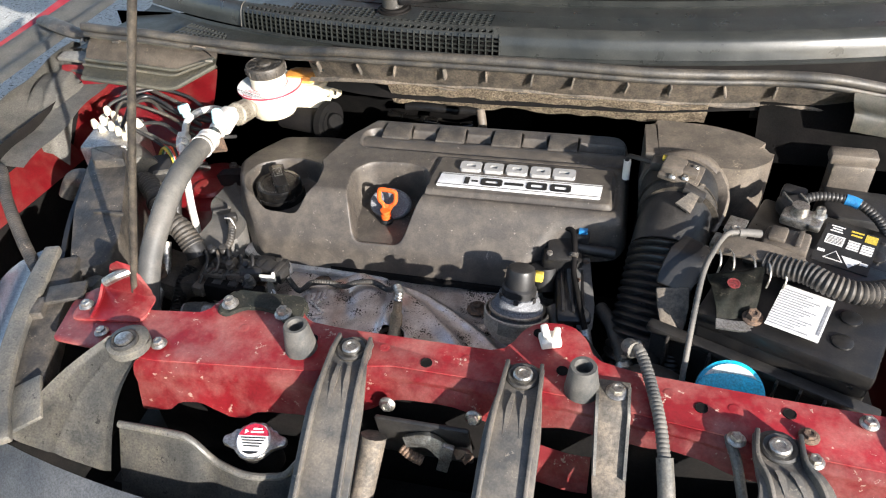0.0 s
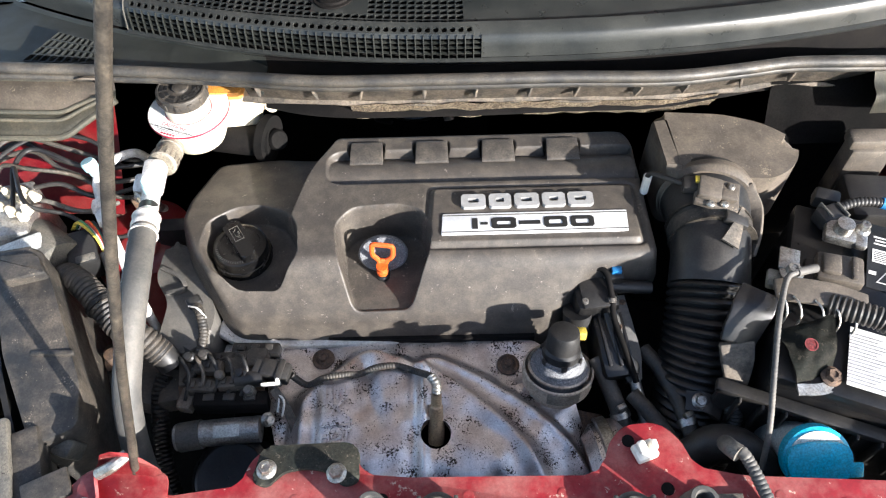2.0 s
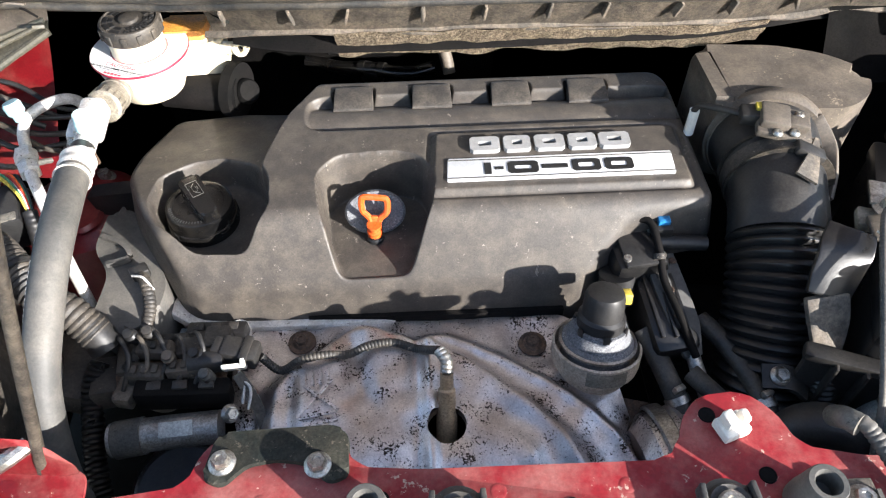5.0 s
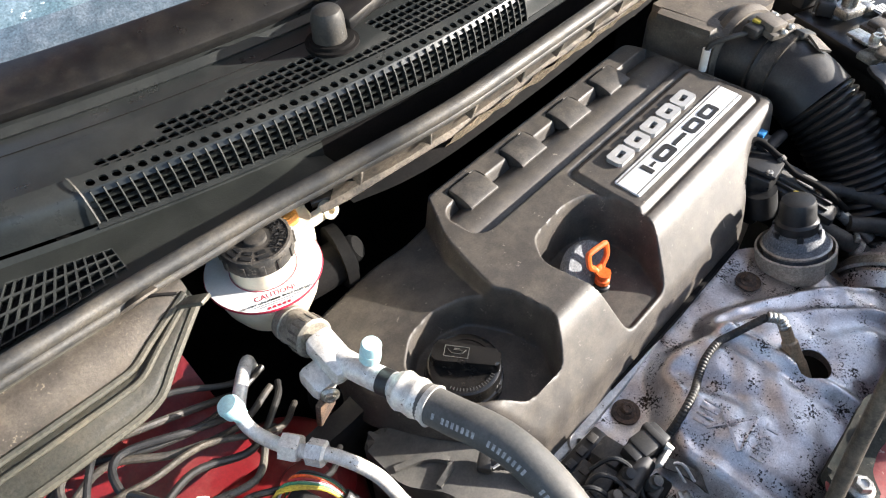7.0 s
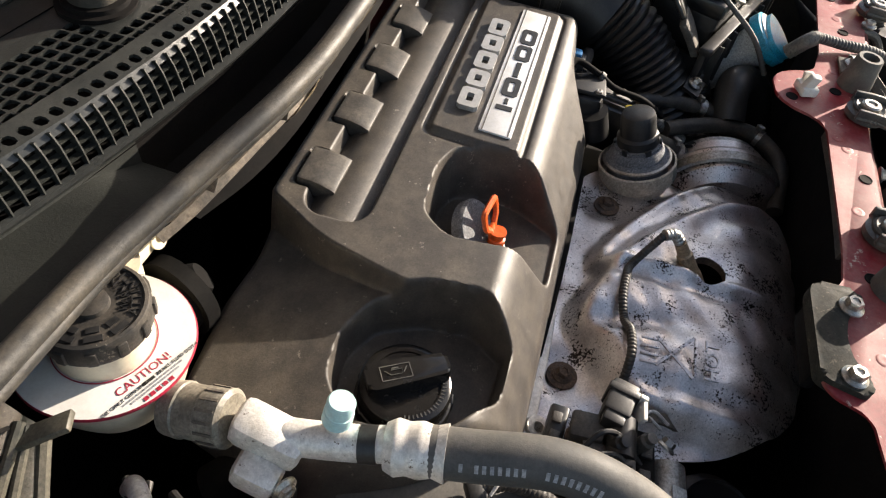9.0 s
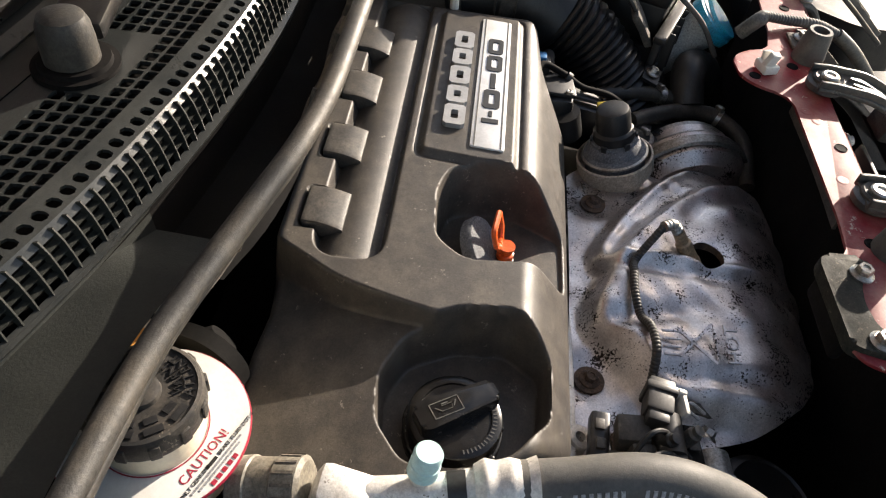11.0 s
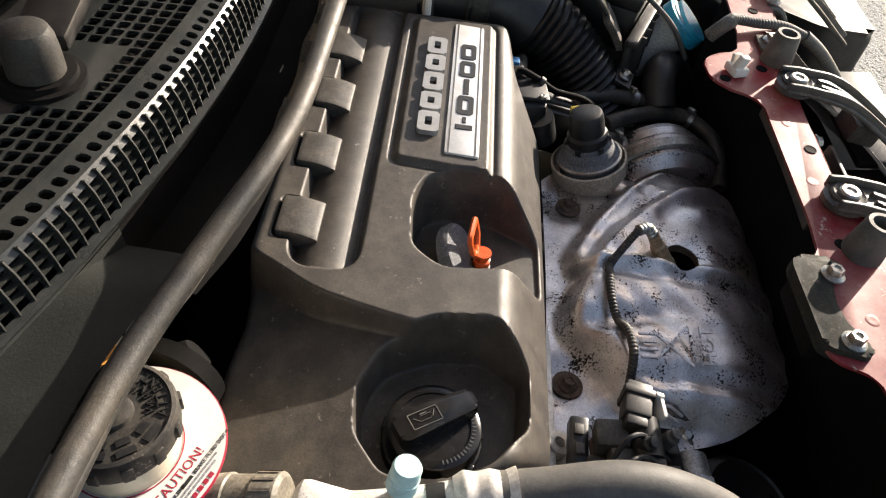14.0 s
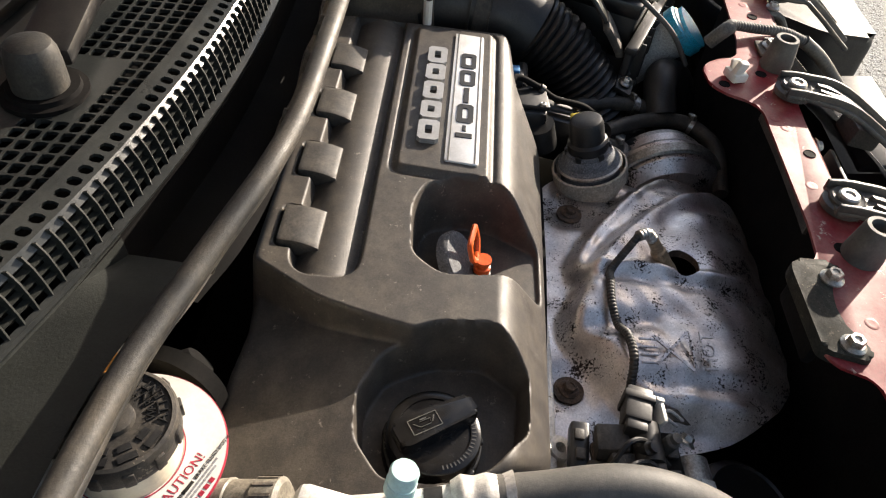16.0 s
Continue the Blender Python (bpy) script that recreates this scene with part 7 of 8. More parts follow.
part("lug", tube([(0.376, -0.051, 0.998), (0.388, -0.047, 0.996), (0.402, -0.042, 0.992)], 0.0050, 12, 4), M_HOSE, gcable)
solo("battery_conduit", tube([(0.405, -0.085, 0.985), (0.425, -0.098, 0.991), (0.446, -0.110, 0.995), (0.466, -0.124, 0.995), (0.494, -0.130, 0.993), (0.530, -0.114, 0.988), (0.575, -0.09, 0.978), (0.64, -0.085, 0.96)], 0.0132, 20, 8, ribs=(0.0056, 0.0024)), M_DUSTY, "dusty corrugated conduit lying across the battery", "conduit")
bl = thing("taped_cable", (0.52, 0.12, 0.95), "black cable with a blue tape band behind the battery", "cable")
part("cable", tube([(0.450, 0.042, 0.980), (0.475, 0.052, 0.987), (0.505, 0.052, 0.988), (0.530, 0.043, 0.985), (0.553, 0.018, 0.972), (0.565, -0.03, 0.95)], 0.0062, 14, 7, ribs=(0.0046, 0.0008)), M_BLACK, bl)
part("tape", tube([(0.511, 0.051, 0.9878), (0.519, 0.0485, 0.987), (0.527, 0.0445, 0.9855)], 0.0070, 14, 4), M_TAPE, bl, "blue tape band")
part("plug", box(0.030, 0.022, 0.020, 0.003, pose(0.448, 0.040, 0.978, 0, 0, 20)), M_BLACK, bl)
for k in (-1, 1):
    part("plug_latch", box(0.003, 0.022, 0.022, 0.001, pose(0.452 + 0.010 * k, 0.042, 0.980, 0, 0, 20)), M_GREYP, bl)
tray = thing("battery_tray", (0.44, -0.18, 0.80), "black plastic battery tray with upright ribs", "tray")
part("front_wall", xf(box(0.235, 0.010, 0.12, 0.003), B(-0.005, -0.140, 0.87)), M_BLACK, tray)
part("rim", xf(box(0.245, 0.016, 0.010, 0.003), B(-0.005, -0.142, 0.928)), M_BLACK, tray)
for k in range(9):
    part("rib", xf(box(0.003, 0.012, 0.06, 0.001), B(-0.10 + 0.024 * k, -0.150, 0.90)), M_BLACK, tray)
part("side_wall", xf(box(0.010, 0.28, 0.12, 0.003), B(-0.110, 0.0, 0.85)), M_DARK, tray)
relay = thing("relay_box", (0.53, 0.13, 0.85), "dusty brown relay box by the nearside wing", "relay box")
part("box", box(0.055, 0.030, 0.10, 0.006, pose(0.540, 0.155, 0.93, 0, 0, -2)), M_BROWN, relay)
part("lid", box(0.060, 0.026, 0.018, 0.005, pose(0.539, 0.158, 0.984, 0, 0, -2)), M_BROWN, relay)
part("lower", box(0.09, 0.07, 0.07, 0.006, pose(0.545, 0.09, 0.92, 0, 0, -6)), M_BLACK, relay)
# nearside bulkhead sheet: the shade there is painted as a near-black colour
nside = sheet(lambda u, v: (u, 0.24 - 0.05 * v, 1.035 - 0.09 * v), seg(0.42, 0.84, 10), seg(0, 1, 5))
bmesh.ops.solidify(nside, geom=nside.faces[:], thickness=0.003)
solo("nearside_bulkhead_panel", nside, M_DARK, "sheet metal at the nearside bulkhead, near-black to paint its shade", "car body", kind="structure")
ec2 = thing("nearside_scuttle_cover", (0.56, 0.2, 1.0), "dusty grey plastic end cover below the bonnet seal", "cover")


def end2(u, v):
    y, z = seal_at(u)
    return (u, y - 0.004 - 0.030 * v - 0.01 * math.sin(v * 3), z - 0.012 - 0.040 * v - 0.004 * math.sin(v * 9))


e2 = sheet(end2, seg(0.53, 0.70, 14), seg(0, 1, 12))
bmesh.ops.solidify(e2, geom=e2.faces[:], thickness=0.003)
part("moulding", e2, M_COWLD, ec2)
part("tab", box(0.006, 0.010, 0.008, 0.001, Matrix.Translation((0.545, 0.190, 1.012))), M_GREYP, ec2)

# washer bottle
wb = thing("washer_bottle", (0.366, -0.235, 0.70), "pale washer bottle neck with a blue flip cap", "washer bottle")
part("neck", rev([(0.026, -0.12), (0.026, -0.02), (0.0285, -0.012), (0.0285, 0.0), (0.0, 0.0)], 36, pose(0.369, -0.228, 0.918, 40, 0, 0), closed=False), M_TANK, wb)
wc = pose(0.369, -0.232, 0.922, 40, -3, 0)
part("cap_skirt", rev([(0.0325, -0.010), (0.035, -0.008), (0.035, 0.004), (0.031, 0.006), (0.031, 0.0), (0.0325, -0.010)], 44, wc, closed=False), M_BLUE, wb, "bright blue cap rim")
part("inner_disc", rev([(0.0310, 0.002), (0.0310, 0.007), (0.0, 0.008)], 44, wc, closed=False), M_TANK, wb, "pale inner disc")
flap = [(0.033 * math.cos(a), 0.033 * math.sin(a)) for a in np.linspace(math.radians(155), math.radians(385), 32).tolist()]
flap += [(0.031 * math.cos(a), 0.0115 + 0.009 * math.sin(a)) for a in np.linspace(math.radians(20), math.radians(160), 12).tolist()]
part("cap_lid", xf(prism(flap, 0.004, 0.012, 0.002), wc), M_BLUE, wb, "bright blue flip lid")
part("lid_tab", xf(box(0.020, 0.016, 0.004, 0.0018), wc @ Matrix.Translation((0.036, -0.012, 0.006))), M_BLUE, wb)

# ---------------------------------------------------------------- along the front panel
cb = thing("wiring_box", (-0.155, -0.235, 0.93), "grey-green metal box bolted behind the front panel", "bracket")
cbp = rounded([(-0.203, -0.268), (-0.197, -0.240), (-0.192, -0.233), (-0.112, -0.231), (-0.101, -0.236), (-0.099, -0.270), (-0.113, -0.275), (-0.132, -0.259), (-0.152, -0.256), (-0.172, -0.259), (-0.188, -0.274)], 0.006, 4)
part("shell", prism(cbp, 0.9575, 0.9705, 0.004), M_OLIVE, cb)
part("socket_block", box(0.07, 0.010, 0.024, 0.004, pose(-0.15, -0.238, 0.948, 0, 0, 0)), M_DARK, cb)
for q in ((-0.189, -0.257, 0.9705), (-0.121, -0.262, 0.9705)):
    bolt(q, (0, 0, 1), 0.0068, 0.009)
bolt((-0.361, -0.287, 0.967))
bolt((-0.242, -0.327, 0.967))
bolt((0.478, -0.297, 0.967))
bolt((0.359, -0.338, 0.967))
bolt((0.424, -0.349, 0.967))
bolt((0.423, -0.322, 0.967), (0, 0, 1), 0.0065, 0.006, M_RUST, "rusty bolt in the red panel", "rusty panel bolts")
bolt((-0.318, -0.322, 0.967), (0, 0, 1), 0.0055, 0.006)
clip_w = thing("trim_clip", (0.186, -0.24, PANEL_Z), "broken cream plastic trim clip in the red ear", "clip")
part("base", box(0.022, 0.018, 0.010, 0.002, pose(0.178, -0.248, 0.971, 0, 0, 20)), M_WHITEP, clip_w)
part("prong", joined(box(0.008, 0.012, 0.018, 0.002, pose(0.173, -0.248, 0.981, 8, -10, 20)), box(0.007, 0.010, 0.015, 0.002, pose(0.184, -0.246, 0.978, -6, 12, 5))), M_WHITEP, clip_w)


def stay(x0, x1, y1, z1, w0, w1, label, yb=-0.301):
    """A ribbed plastic stay from the panel down to the bumper, with a rubber-bushed bolt."""
    st = thing("bumper_stay", (x0, yb, PANEL_Z), label, "stay", "bumper stays")
    a, b = Vector((x0, yb + 0.015, 0.974)), Vector((x1, y1, z1))
    mid = a.lerp(b, 0.45) + Vector((0, 0.0, 0.020))
    line = [a, a + Vector((0, -0.030, -0.001)), mid, b]
    part("web", strap(line, [w0, w0 * 1.05, w1 * 0.95, w1], 0.006, (1, 0, 0), 6, True, 0.002), M_STAY, st)
    for s in (-1, 1):
        part("side_rib", strap([p + Vector((s * (w0 / 2 - 0.003) * (1 + 0.1 * i), 0, 0.004)) for i, p in enumerate(line)], 0.012, 0.004, (0, 0.3, 1), 6, True, 0.001), M_STAY, st)
    for s in (-0.28, 0.28):
        part("centre_rib", strap([Vector((x0 + s * w0 * 0.5, yb - 0.024, 0.977)), line[1].lerp(mid, 0.5) + Vector((s * w0 * 0.6, 0, 0.006)), mid + Vector((s * w0 * 0.7, 0, 0.001))], [0.003, 0.006, 0.002], 0.005, (1, 0, 0), 4), M_STAY, st)
    part("end_pad", rev([(w0 / 2, 0), (w0 / 2, 0.006), (w0 / 2 - 0.003, 0.0075), (0, 0.0075)], 28, Matrix.Translation((x0, yb + 0.001, 0.968)), closed=False), M_STAY, st)
    part("bush", rev([(0.0165, 0.0), (0.0165, 0.003), (0.0145, 0.0045), (0.012, 0.003), (0.0, 0.003)], 28, Matrix.Translation((x0, yb, 0.9755)), closed=False), M_RUBBER, st)
    part("bolt_cap", rev([(0.010, 0.0), (0.0098, 0.004), (0.008, 0.0055), (0.005, 0.0055), (0.0045, 0.004), (0, 0.004)], 24, Matrix.Translation((x0, yb, 0.978)), closed=False), M_ZINC, st)
    return st


stay(-0.024, -0.020, -0.47, 0.895, 0.040, 0.062, "scuffed grey-black ribbed plastic bumper stay beside the latch", -0.304)
stay(0.158, 0.155, -0.47, 0.905, 0.040, 0.058, "scuffed grey-black ribbed plastic bumper stay beside a steel strap", -0.308)
stay(0.393, 0.42, -0.47, 0.91, 0.042, 0.07, "dark plastic bumper stay at the nearside end", -0.348)
big = thing("headlamp_stay", (-0.28, -0.33, PANEL_Z), "broad weathered grey plastic stay running to the bumper corner", "stay")
def big_pt(u, v):
    """A web that widens from its bolt to the bumper's corner."""
    lf = Vector((-0.292, -0.338, 0.977)).lerp(Vector((-0.385, -0.436, 0.906)), u)
    rt = Vector((-0.243, -0.330, 0.977)).lerp(Vector((-0.262, -0.440, 0.880)), u) + Vector((-0.012 * math.sin(u * math.pi), 0, 0))
    c = lf.lerp(rt, v)
    edge_ = 0.006 * (math.exp(-(v / 0.06) ** 2) + math.exp(-((1 - v) / 0.06) ** 2)) + 0.003 * u * math.exp(-((v - 0.45) / 0.05) ** 2)
    return (c.x, c.y, c.z + edge_ + 0.010 * math.sin(u * math.pi))
bg = sheet(big_pt, seg(0, 1, 16), seg(0, 1, 33))
bmesh.ops.solidify(bg, geom=bg.faces[:], thickness=0.006)
part("web", bg, M_GREYP, big)
part("end_pad", rev([(0.023, -0.006), (0.023, 0.004), (0.020, 0.006), (0, 0.006)], 28, Matrix.Translation((-0.271, -0.337, 0.975)), closed=False), M_GREYP, big)
part("bush", rev([(0.015, 0.004), (0.015, 0.008), (0.013, 0.0095), (0.011, 0.008), (0.0, 0.008)], 28, Matrix.Translation((-0.271, -0.341, 0.976)), closed=False), M_RUBBER, big)
part("bolt_cap", rev([(0.0095, 0.006), (0.0095, 0.0105), (0.007, 0.0115), (0, 0.0105)], 24, Matrix.Translation((-0.271, -0.341, 0.976)), closed=False), M_ZINC, big)
sb2 = thing("steel_strap", (0.247, -0.31, PANEL_Z), "stained steel strap folded over the front panel", "strap")
part("bar", strap([(0.247, -0.290, 0.968), (0.247, -0.318, 0.969), (0.248, -0.335, 0.955), (0.250, -0.375, 0.925), (0.256, -0.405, 0.912), (0.280, -0.43, 0.91)], [0.032, 0.032, 0.034, 0.032, 0.028, 0.024], 0.004, (1, 0, 0), 6, True, 0.001), M_TAN, sb2)
for s in (-1, 1):
    part("edge_rib", strap([(0.247 + s * 0.015, -0.300, 0.972), (0.247 + s * 0.015, -0.322, 0.971), (0.248 + s * 0.015, -0.337, 0.958), (0.250 + s * 0.014, -0.375, 0.929)], 0.006, 0.003, (0, 0.5, 1), 5), M_GREYP, sb2)
bolt((0.250, -0.306, 0.971), (0, 0, 1), 0.0075, 0.008)
hr = thing("front_loom", (0.275, -0.25, 0.97), "grey ribbed wiring loom lying over the front panel", "loom")
part("sleeve", tube([(0.262, -0.240, 0.965), (0.266, -0.254, 0.982), (0.273, -0.266, 0.980), (0.283, -0.297, 0.974), (0.291, -0.332, 0.970), (0.297, -0.366, 0.958)], 0.0062, 12, 8, ribs=(0.0044, 0.0007)), M_HOSE, hr)
part("tape", tube([(0.297, -0.364, 0.959), (0.302, -0.40, 0.935), (0.306, -0.45, 0.89)], 0.0080, 12, 6), M_GREYP, hr)
part("hook", tube([(0.262, -0.238, 0.960), (0.259, -0.249, 0.978), (0.264, -0.257, 0.982)], 0.0085, 12, 5), M_GREYP, hr)
solo("headlamp_cable", tube([(0.354, -0.322, 0.968), (0.362, -0.345, 0.960), (0.372, -0.37, 0.93)], 0.005, 10, 6), M_GREYP, "short grey cable dropping from the front panel", "cable")
solo("nearside_loom", tube([(0.60, -0.30, 0.985), (0.56, -0.325, 0.990), (0.525, -0.35, 0.975), (0.52, -0.39, 0.92), (0.53, -0.43, 0.86)], 0.009, 14, 7), M_RUBBER, "black cable loop at the nearside end of the panel", "cable")

latch = thing("bonnet_latch", (0.06, -0.34, 0.88), "rusty bonnet latch on a black plate below the panel", "latch")
part("plate", box(0.10, 0.006, 0.075, 0.003, pose(0.062, -0.338, 0.905, 10, 0, 0)), M_BLACK, latch)
part("jaw", joined(strap([(0.045, -0.350, 0.915), (0.070, -0.352, 0.925), (0.085, -0.352, 0.910), (0.088, -0.352, 0.890)], [0.012, 0.016, 0.016, 0.012], 0.006, (0, 0.3, 1), 5), box(0.012, 0.006, 0.045, 0.001, pose(0.088, -0.356, 0.905, 0, 12, 0))), M_ZINC, latch)
part("spring", tube([(0.040, -0.352, 0.905), (0.050, -0.356, 0.900), (0.062, -0.356, 0.893)], 0.006, 10, 6, ribs=(0.004, 0.0012)), M_RUST, latch)
part("lever", strap([(0.098, -0.352, 0.910), (0.108, -0.354, 0.915), (0.112, -0.354, 0.905)], 0.012, 0.004, (0, 0.3, 1), 4), M_RUST, latch)
for q in ((0.020, -0.335, 0.935), (0.112, -0.335, 0.935), (0.018, -0.338, 0.90)):
    bolt(q, (0, -1, 0.3), 0.006, 0.007)
post = solo("latch_post", tube([(0.010, -0.350, 0.915), (0.006, -0.372, 0.885), (0.0, -0.42, 0.84)], [0.014, 0.013, 0.013], 18, 4), M_TAN, "dusty brown steel latch post", "post")

rad_cap = thing("pressure_cap", (-0.110, -0.395, 0.89), "steel coolant pressure cap with a red and white label", "cap")
RM = pose(-0.117, -0.3745, 0.902, 12, 0, 8)
part("neck", rev([(0.020, -0.05), (0.020, 0.0), (0, 0.0)], 28, RM, closed=False), M_DARK, rad_cap)
part("rim", xf(prism(rounded([(-0.035, -0.004), (-0.021, -0.009), (-0.013, -0.018), (0.0, -0.0215), (0.013, -0.018), (0.021, -0.009), (0.035, -0.004), (0.035, 0.005), (0.021, 0.009), (0.013, 0.018), (0.0, 0.0215), (-0.013, 0.018), (-0.021, 0.009), (-0.035, 0.005)], 0.004, 3), 0.0, 0.006, 0.002), RM), M_ZINC, rad_cap)
lab3 = part("label", rev([(0.0, 0.0062), (0.0185, 0.0062), (0.0185, 0.0082), (0.0172, 0.0098), (0.0, 0.0098)], 36, RM, closed=False), M_LABEL, rad_cap)
hs = prism([(0.0170 * math.cos(math.radians(a)), 0.0170 * math.sin(math.radians(a))) for a in range(12, 169, 12)], 0.0098, 0.0102)
part("red_field", xf(hs, RM), M_REDINK, lab3)
for k in range(4):
    part("print_line", xf(box(0.028 - 0.0035 * k, 0.0013, 0.0003, 0), RM @ Matrix.Translation((0, 0.0012 - 0.0031 * k, 0.0100))), M_INK, lab3)
for k in range(2):
    part("print_line", xf(box(0.014 - 0.004 * k, 0.0018, 0.0003, 0), RM @ Matrix.Translation((0.003, 0.0075 + 0.0035 * k, 0.0103))), M_LABEL, lab3)
part("warning_sign", xf(rev([(0.0, 0), (0.0030, 0), (0.0030, 0.0003), (0.0, 0.0003)], 3), RM @ Matrix.Translation((-0.009, 0.0080, 0.0102))), M_LABEL, lab3)
part("dark_segment", xf(prism([(0.0170 * math.cos(math.radians(a)), 0.0170 * math.sin(math.radians(a))) for a in range(235, 306, 10)], 0.0098, 0.0101), RM), M_INK, lab3)

sh = thing("radiator_shroud", (-0.14, -0.44, 0.86), "pale grey plastic radiator shroud with a curved cut-out", "shroud")
def shroud_top(x):
    return 0.925 - 0.030 * sstep(-0.185, -0.15, np.array(x)) + 0.026 * sstep(-0.075, -0.050, np.array(x))
sm = sheet(lambda u, v: (u, -0.395 - 0.045 * v - 0.015 * math.exp(-((u + 0.11) / 0.045) ** 2), float(shroud_top(u)) - 0.085 * v), seg(-0.262, -0.036, 40), seg(0, 1, 8))
bmesh.ops.solidify(sm, geom=sm.faces[:], thickness=0.005)
part("panel", sm, M_GREYP, sh)
part("rolled_rim", tube([(u, -0.395 - 0.015 * math.exp(-((u + 0.11) / 0.045) ** 2), float(shroud_top(u))) for u in seg(-0.262, -0.036, 24)], 0.004, 10, 2), M_GREYP, sh)
beam = thing("bumper_carrier", (0.1, -0.5, 0.80), "weathered grey plastic bumper carrier in front of the radiator", "bumper")
part("centre_ledge", box(0.22, 0.10, 0.012, 0.004, pose(0.07, -0.455, 0.862, -8, 0, 0)), M_BLACK, beam)
part("nearside_ledge", box(0.20, 0.08, 0.012, 0.004, pose(0.28, -0.475, 0.875, -8, 0, 0)), M_BLACK, beam)
part("block", box(0.045, 0.035, 0.025, 0.003, pose(0.196, -0.418, 0.915, 8, 0, 0)), M_GREYP, beam)
part("stud", rev([(0.012, 0), (0.0115, 0.004), (0.008, 0.006), (0, 0.006)], 20, pose(0.192, -0.420, 0.929, 8, 0, 0), closed=False), M_RUST, beam)
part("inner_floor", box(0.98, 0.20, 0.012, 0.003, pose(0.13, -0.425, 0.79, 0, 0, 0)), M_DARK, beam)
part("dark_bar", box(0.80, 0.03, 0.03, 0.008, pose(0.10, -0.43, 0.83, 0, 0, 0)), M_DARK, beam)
skin = sheet(lambda u, v: (u, -0.462 - 0.09 * v - 0.10 * ((u + 0.1) / 0.5) ** 2 * (-1), 0.900 - 0.05 * v - 0.10 * v * v), seg(-0.56, 0.60, 30), seg(0, 1, 10))
bmesh.ops.solidify(skin, geom=skin.faces[:], thickness=0.004)
part("skin", skin, mat("dark_bumper_plastic", (0.05, 0.06, 0.075), (0.08, 0.09, 0.105), 9, 0.4, 0.6, dust=(0.3, 0.3, 0.3), dust_amt=0.4, dscale=8, bump=0.2), beam)
housing = thing("nearside_headlamp_housing", (0.68, -0.32, 0.6), "black plastic back of the nearside headlamp", "headlamp")
part("shell", prism(rounded([(0.45, -0.46), (0.50, -0.385), (0.578, -0.375), (0.59, -0.215), (0.84, -0.20), (0.86, -0.54), (0.45, -0.54)], 0.015, 4), 0.55, 0.905, 0.015, seg=3), M_BLACK, housing)
part("rear_cap", rev([(0.0, 0.02), (0.035, 0.018), (0.04, 0.010), (0.04, -0.02), (0, -0.02)], 28, aim((0.66, -0.205, 0.87), (0, 1, 0.3)), closed=False), M_BATT, housing)

# headlamp, wing edge and hinge covers at the offside
lamp = thing("headlamp", (-0.50, -0.35, 0.80), "clouded grey headlamp lens with a dusty plastic rim", "headlamp")
lm = sheet(lambda u, v: (-0.455 + 0.075 * u - 0.16 * v, -0.24 - 0.22 * u - 0.04 * v, 0.965 - 0.03 * v - 0.10 * v * v - 0.02 * u), seg(-0.25, 1.1, 16), seg(0, 1, 10))
bmesh.ops.solidify(lm, geom=lm.faces[:], thickness=0.004)
part("lens", lm, M_LAMP, lamp)
part("rim", strap([(-0.470, -0.19, 0.972), (-0.452, -0.25, 0.968), (-0.430, -0.32, 0.962), (-0.395, -0.40, 0.952), (-0.360, -0.455, 0.945)], [0.020, 0.026, 0.022, 0.024, 0.03], 0.012, (1, 0.3, 0), 6, True, 0.003), M_GREYP, lamp)
part("housing", strap([(-0.455, -0.20, 0.955), (-0.430, -0.26, 0.950), (-0.405, -0.33, 0.94), (-0.37, -0.40, 0.93)], [0.05, 0.045, 0.05, 0.04], 0.03, (1, 0.3, 0), 6, True, 0.006), M_DUSTY, lamp)
part("bracket", joined(box(0.045, 0.03, 0.006, 0.002, pose(-0.400, -0.262, 0.972, 0, 0, 25)), box(0.016, 0.03, 0.03, 0.003, pose(-0.425, -0.285, 0.955, 0, 0, 20))), M_DUSTY, lamp)
part("corner_tab", box(0.045, 0.055, 0.006, 0.002, pose(-0.365, -0.405, 0.945, 10, -18, 30)), M_GREYP, lamp)
solo("headlamp_loom", tube([(-0.70, -0.02, 0.965), (-0.665, -0.045, 0.975), (-0.615, -0.10, 0.972), (-0.545, -0.165, 0.965), (-0.485, -0.215, 0.960), (-0.425, -0.26, 0.955)], 0.0085, 14, 8, ribs=(0.005, 0.0010)), M_DUSTY, "dusty ribbed loom running to the headlamp", "loom")
solo("offside_duct", tube([(-0.58, -0.03, 0.93), (-0.565, -0.02, 0.955), (-0.535, -0.025, 0.962), (-0.50, -0.04, 0.955)], 0.014, 16, 6), M_DUSTY, "dusty bent duct beside the fuse box", "duct")
hc = thing("hinge_cover", (-0.70, 0.13, 0.94), "weathered grey plastic cover beside the bonnet hinge", "cover")


def hinge_pt(u, v):
    """A drooping flap, wider at its foot, with rounded shoulders and a soft vertical crease."""
    a = Vector((-0.790, 0.212, 0.998)).lerp(Vector((-0.700, 0.236, 1.004)), u)
    b = Vector((-0.752, 0.066, 0.925)).lerp(Vector((-0.655, 0.070, 0.925)), u)
    p = a.lerp(b, v) + Vector((0, 0.0, 0.030 * math.sin(v * math.pi * 0.9)))
    p.z -= 0.022 * max(0.0, u - 0.75) / 0.25 + 0.018 * max(0.0, 0.2 - u) / 0.2
    return p + Vector((0, 0, 0.004 * math.exp(-((u - 0.55) / 0.08) ** 2)))


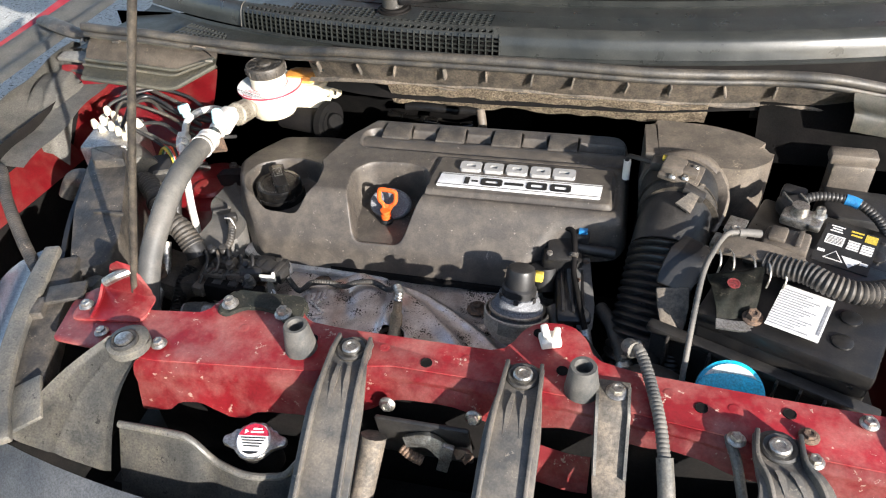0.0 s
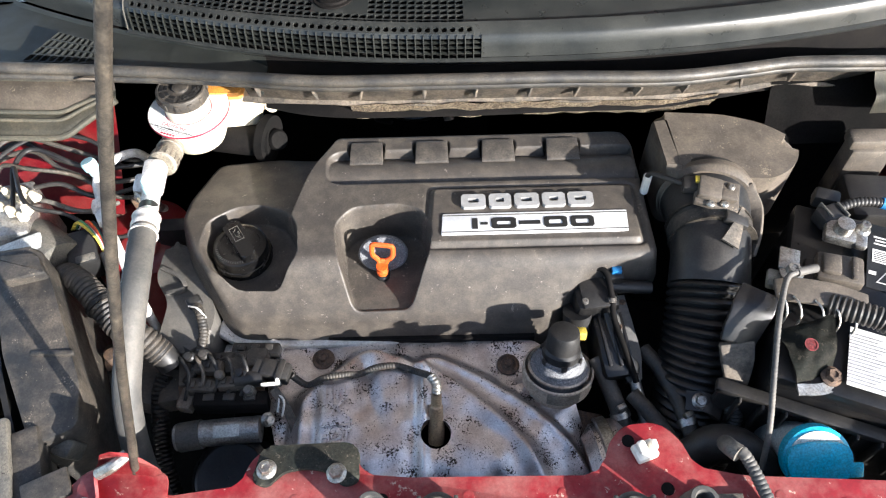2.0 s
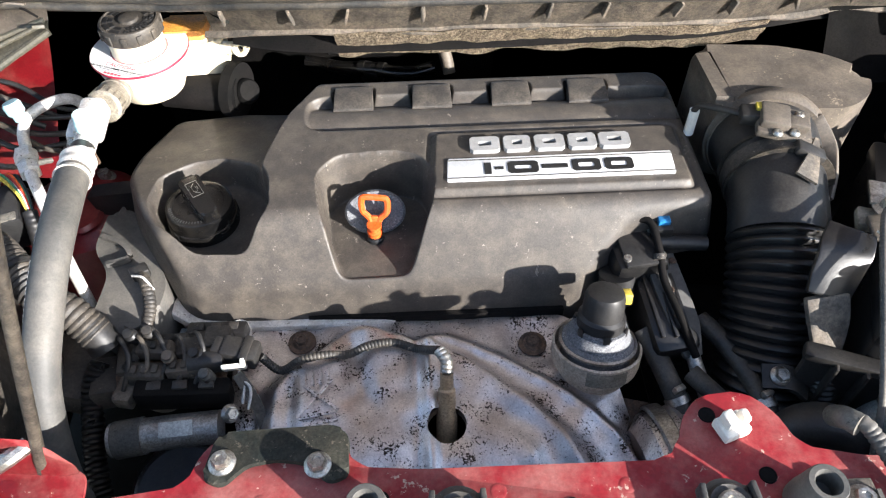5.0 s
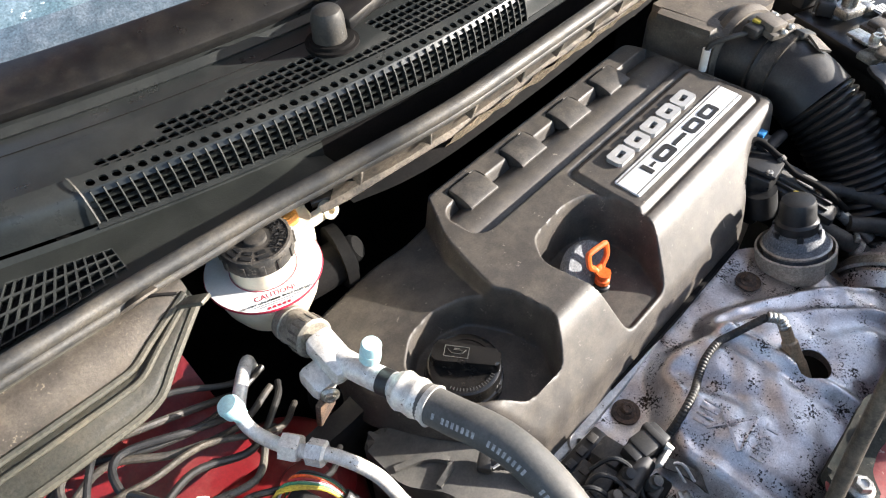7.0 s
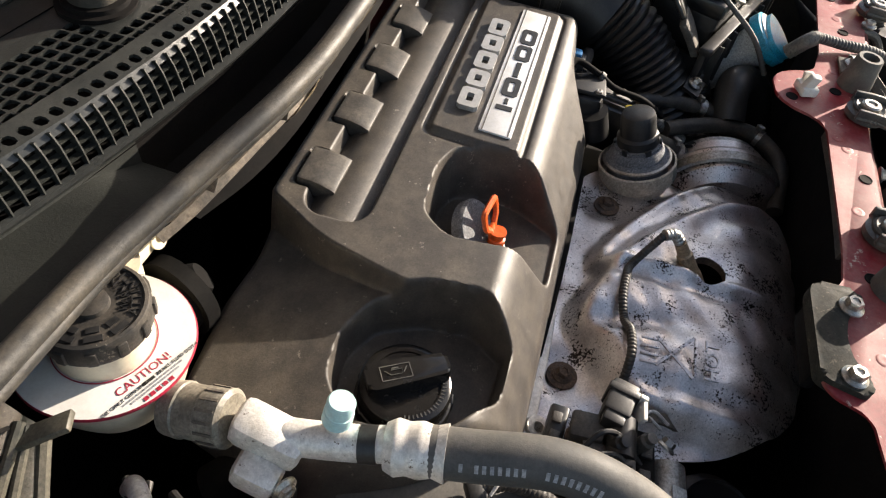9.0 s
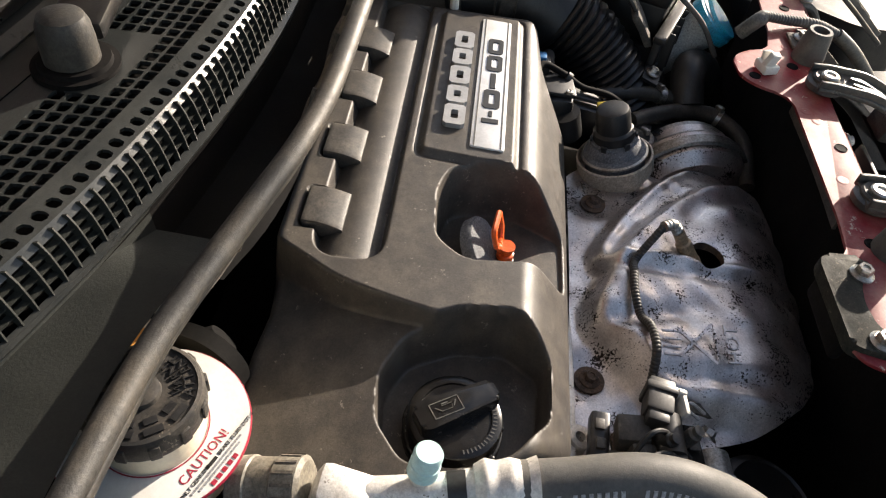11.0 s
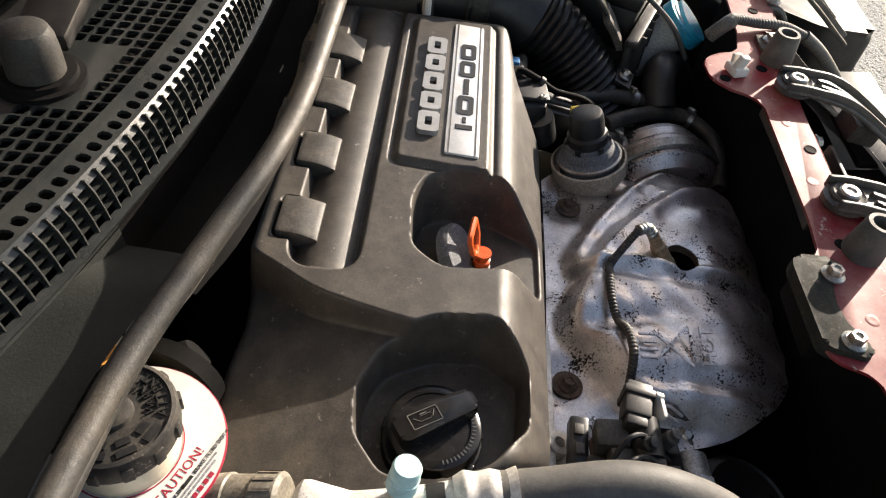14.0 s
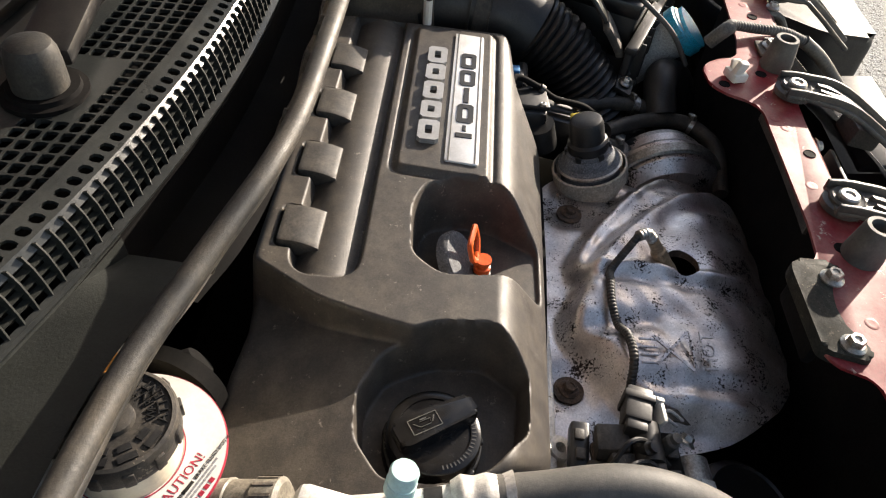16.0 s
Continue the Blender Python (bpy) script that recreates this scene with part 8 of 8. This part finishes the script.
hm = sheet(hinge_pt, seg(0, 1, 22), seg(0, 1, 22))
bmesh.ops.solidify(hm, geom=hm.faces[:], thickness=0.004)
part("lid", hm, M_GREYW, hc)
cup = thing("hinge_cup", (-0.705, 0.30, 1.0), "dusty grey moulded cup beside the bonnet hinge", "trim")
part("bowl", rev([(0.0, -0.018), (0.018, -0.017), (0.024, -0.004), (0.027, 0.004), (0.031, 0.004), (0.033, -0.004), (0.033, -0.03), (0.0, -0.03)], 28, Matrix.Translation((-0.705, 0.302, 1.030)), closed=False), M_GREYW, cup)
part("ledge", strap([(-0.765, 0.262, 1.012), (-0.715, 0.254, 1.016), (-0.665, 0.250, 1.012), (-0.640, 0.245, 1.006)], [0.020, 0.026, 0.026, 0.018], 0.008, (0, 1, 0.2), 5, True, 0.002), M_GREYW, cup)
part("step", strap([(-0.735, 0.236, 1.000), (-0.690, 0.232, 0.998), (-0.650, 0.228, 0.992)], [0.016, 0.020, 0.014], 0.014, (0, 1, 0.2), 5, True, 0.002), M_DUSTY, cup)
wing_edge = sheet(lambda u, v: (-0.765 - 0.135 * v - 0.02 * u, -0.05 + 0.72 * u, 1.030 - 0.018 * v + 0.006 * math.sin(v * 9)), seg(0, 1, 20), seg(0, 1, 14))
bmesh.ops.solidify(wing_edge, geom=wing_edge.faces[:], thickness=0.004)
wo = thing("front_wing", (-0.85, 0.1, 0.95), "red front wing with dusty grey plastic along its inner edge", "wing", kind="structure")
part("inner_strip", wing_edge, M_GREYW, wo)
part("trough", tube([(-0.86, 0.357, 1.035), (-0.80, 0.325, 1.038), (-0.745, 0.305, 1.036), (-0.70, 0.320, 1.036)], [0.016, 0.017, 0.014, 0.012], 16, 6, squash=0.6), M_DUSTY, wo, "dark rubber hinge gaiter")
for q in ((-0.72, 0.30, 1.012), (-0.68, 0.27, 1.008), (-0.645, 0.25, 1.012)):
    part("clip_block", box(0.05, 0.035, 0.03, 0.006, pose(*q, 0, 8, -35)), M_GREYW, wo)
part("red_edge", strap([(-0.905, -0.32, 0.985), (-0.905, 0.1, 1.0), (-0.912, 0.40, 1.008), (-0.93, 0.75, 1.02)], 0.035, 0.006, (1, 0, -0.4), 6), M_REDCLEAN, wo)
shelf = sheet(lambda u, v: (-0.800 + 0.150 * u, -0.02 + 0.36 * v, 0.968 + 0.030 * v + 0.003 * math.sin(v * 17) + 0.022 * max(0.0, 0.4 - u)), seg(0, 1, 8), seg(0, 1, 20))
bmesh.ops.solidify(shelf, geom=shelf.faces[:], thickness=0.003)
part("inner_shelf", shelf, M_GREYW, wo, "dusty grey plastic shelf")
solo("nearside_front_wing", sheet(lambda u, v: (0.86 + 0.16 * v, -0.42 + 1.1 * u, 1.03 - 0.05 * v), seg(0, 1, 12), seg(0, 1, 5)), M_REDCLEAN, "red nearside front wing along the engine bay", "wing", kind="structure")

# everything bolted to the front panel sits a little higher and further back
for ob in [o for o in scene.objects if o.parent is None and o.name.split(".")[0] in ("radiator_crossmember", "bonnet_buffer", "prop_rod_bracket", "bumper_stay", "headlamp_stay", "steel_strap", "front_loom", "headlamp_cable", "nearside_loom", "trim_clip", "wiring_box", "flange_bolt")
           and o.matrix_basis.translation.y < -0.21 and o.matrix_basis.translation.z > 0.85]:
    settle(ob, (0.001, 0.008, 0.006))
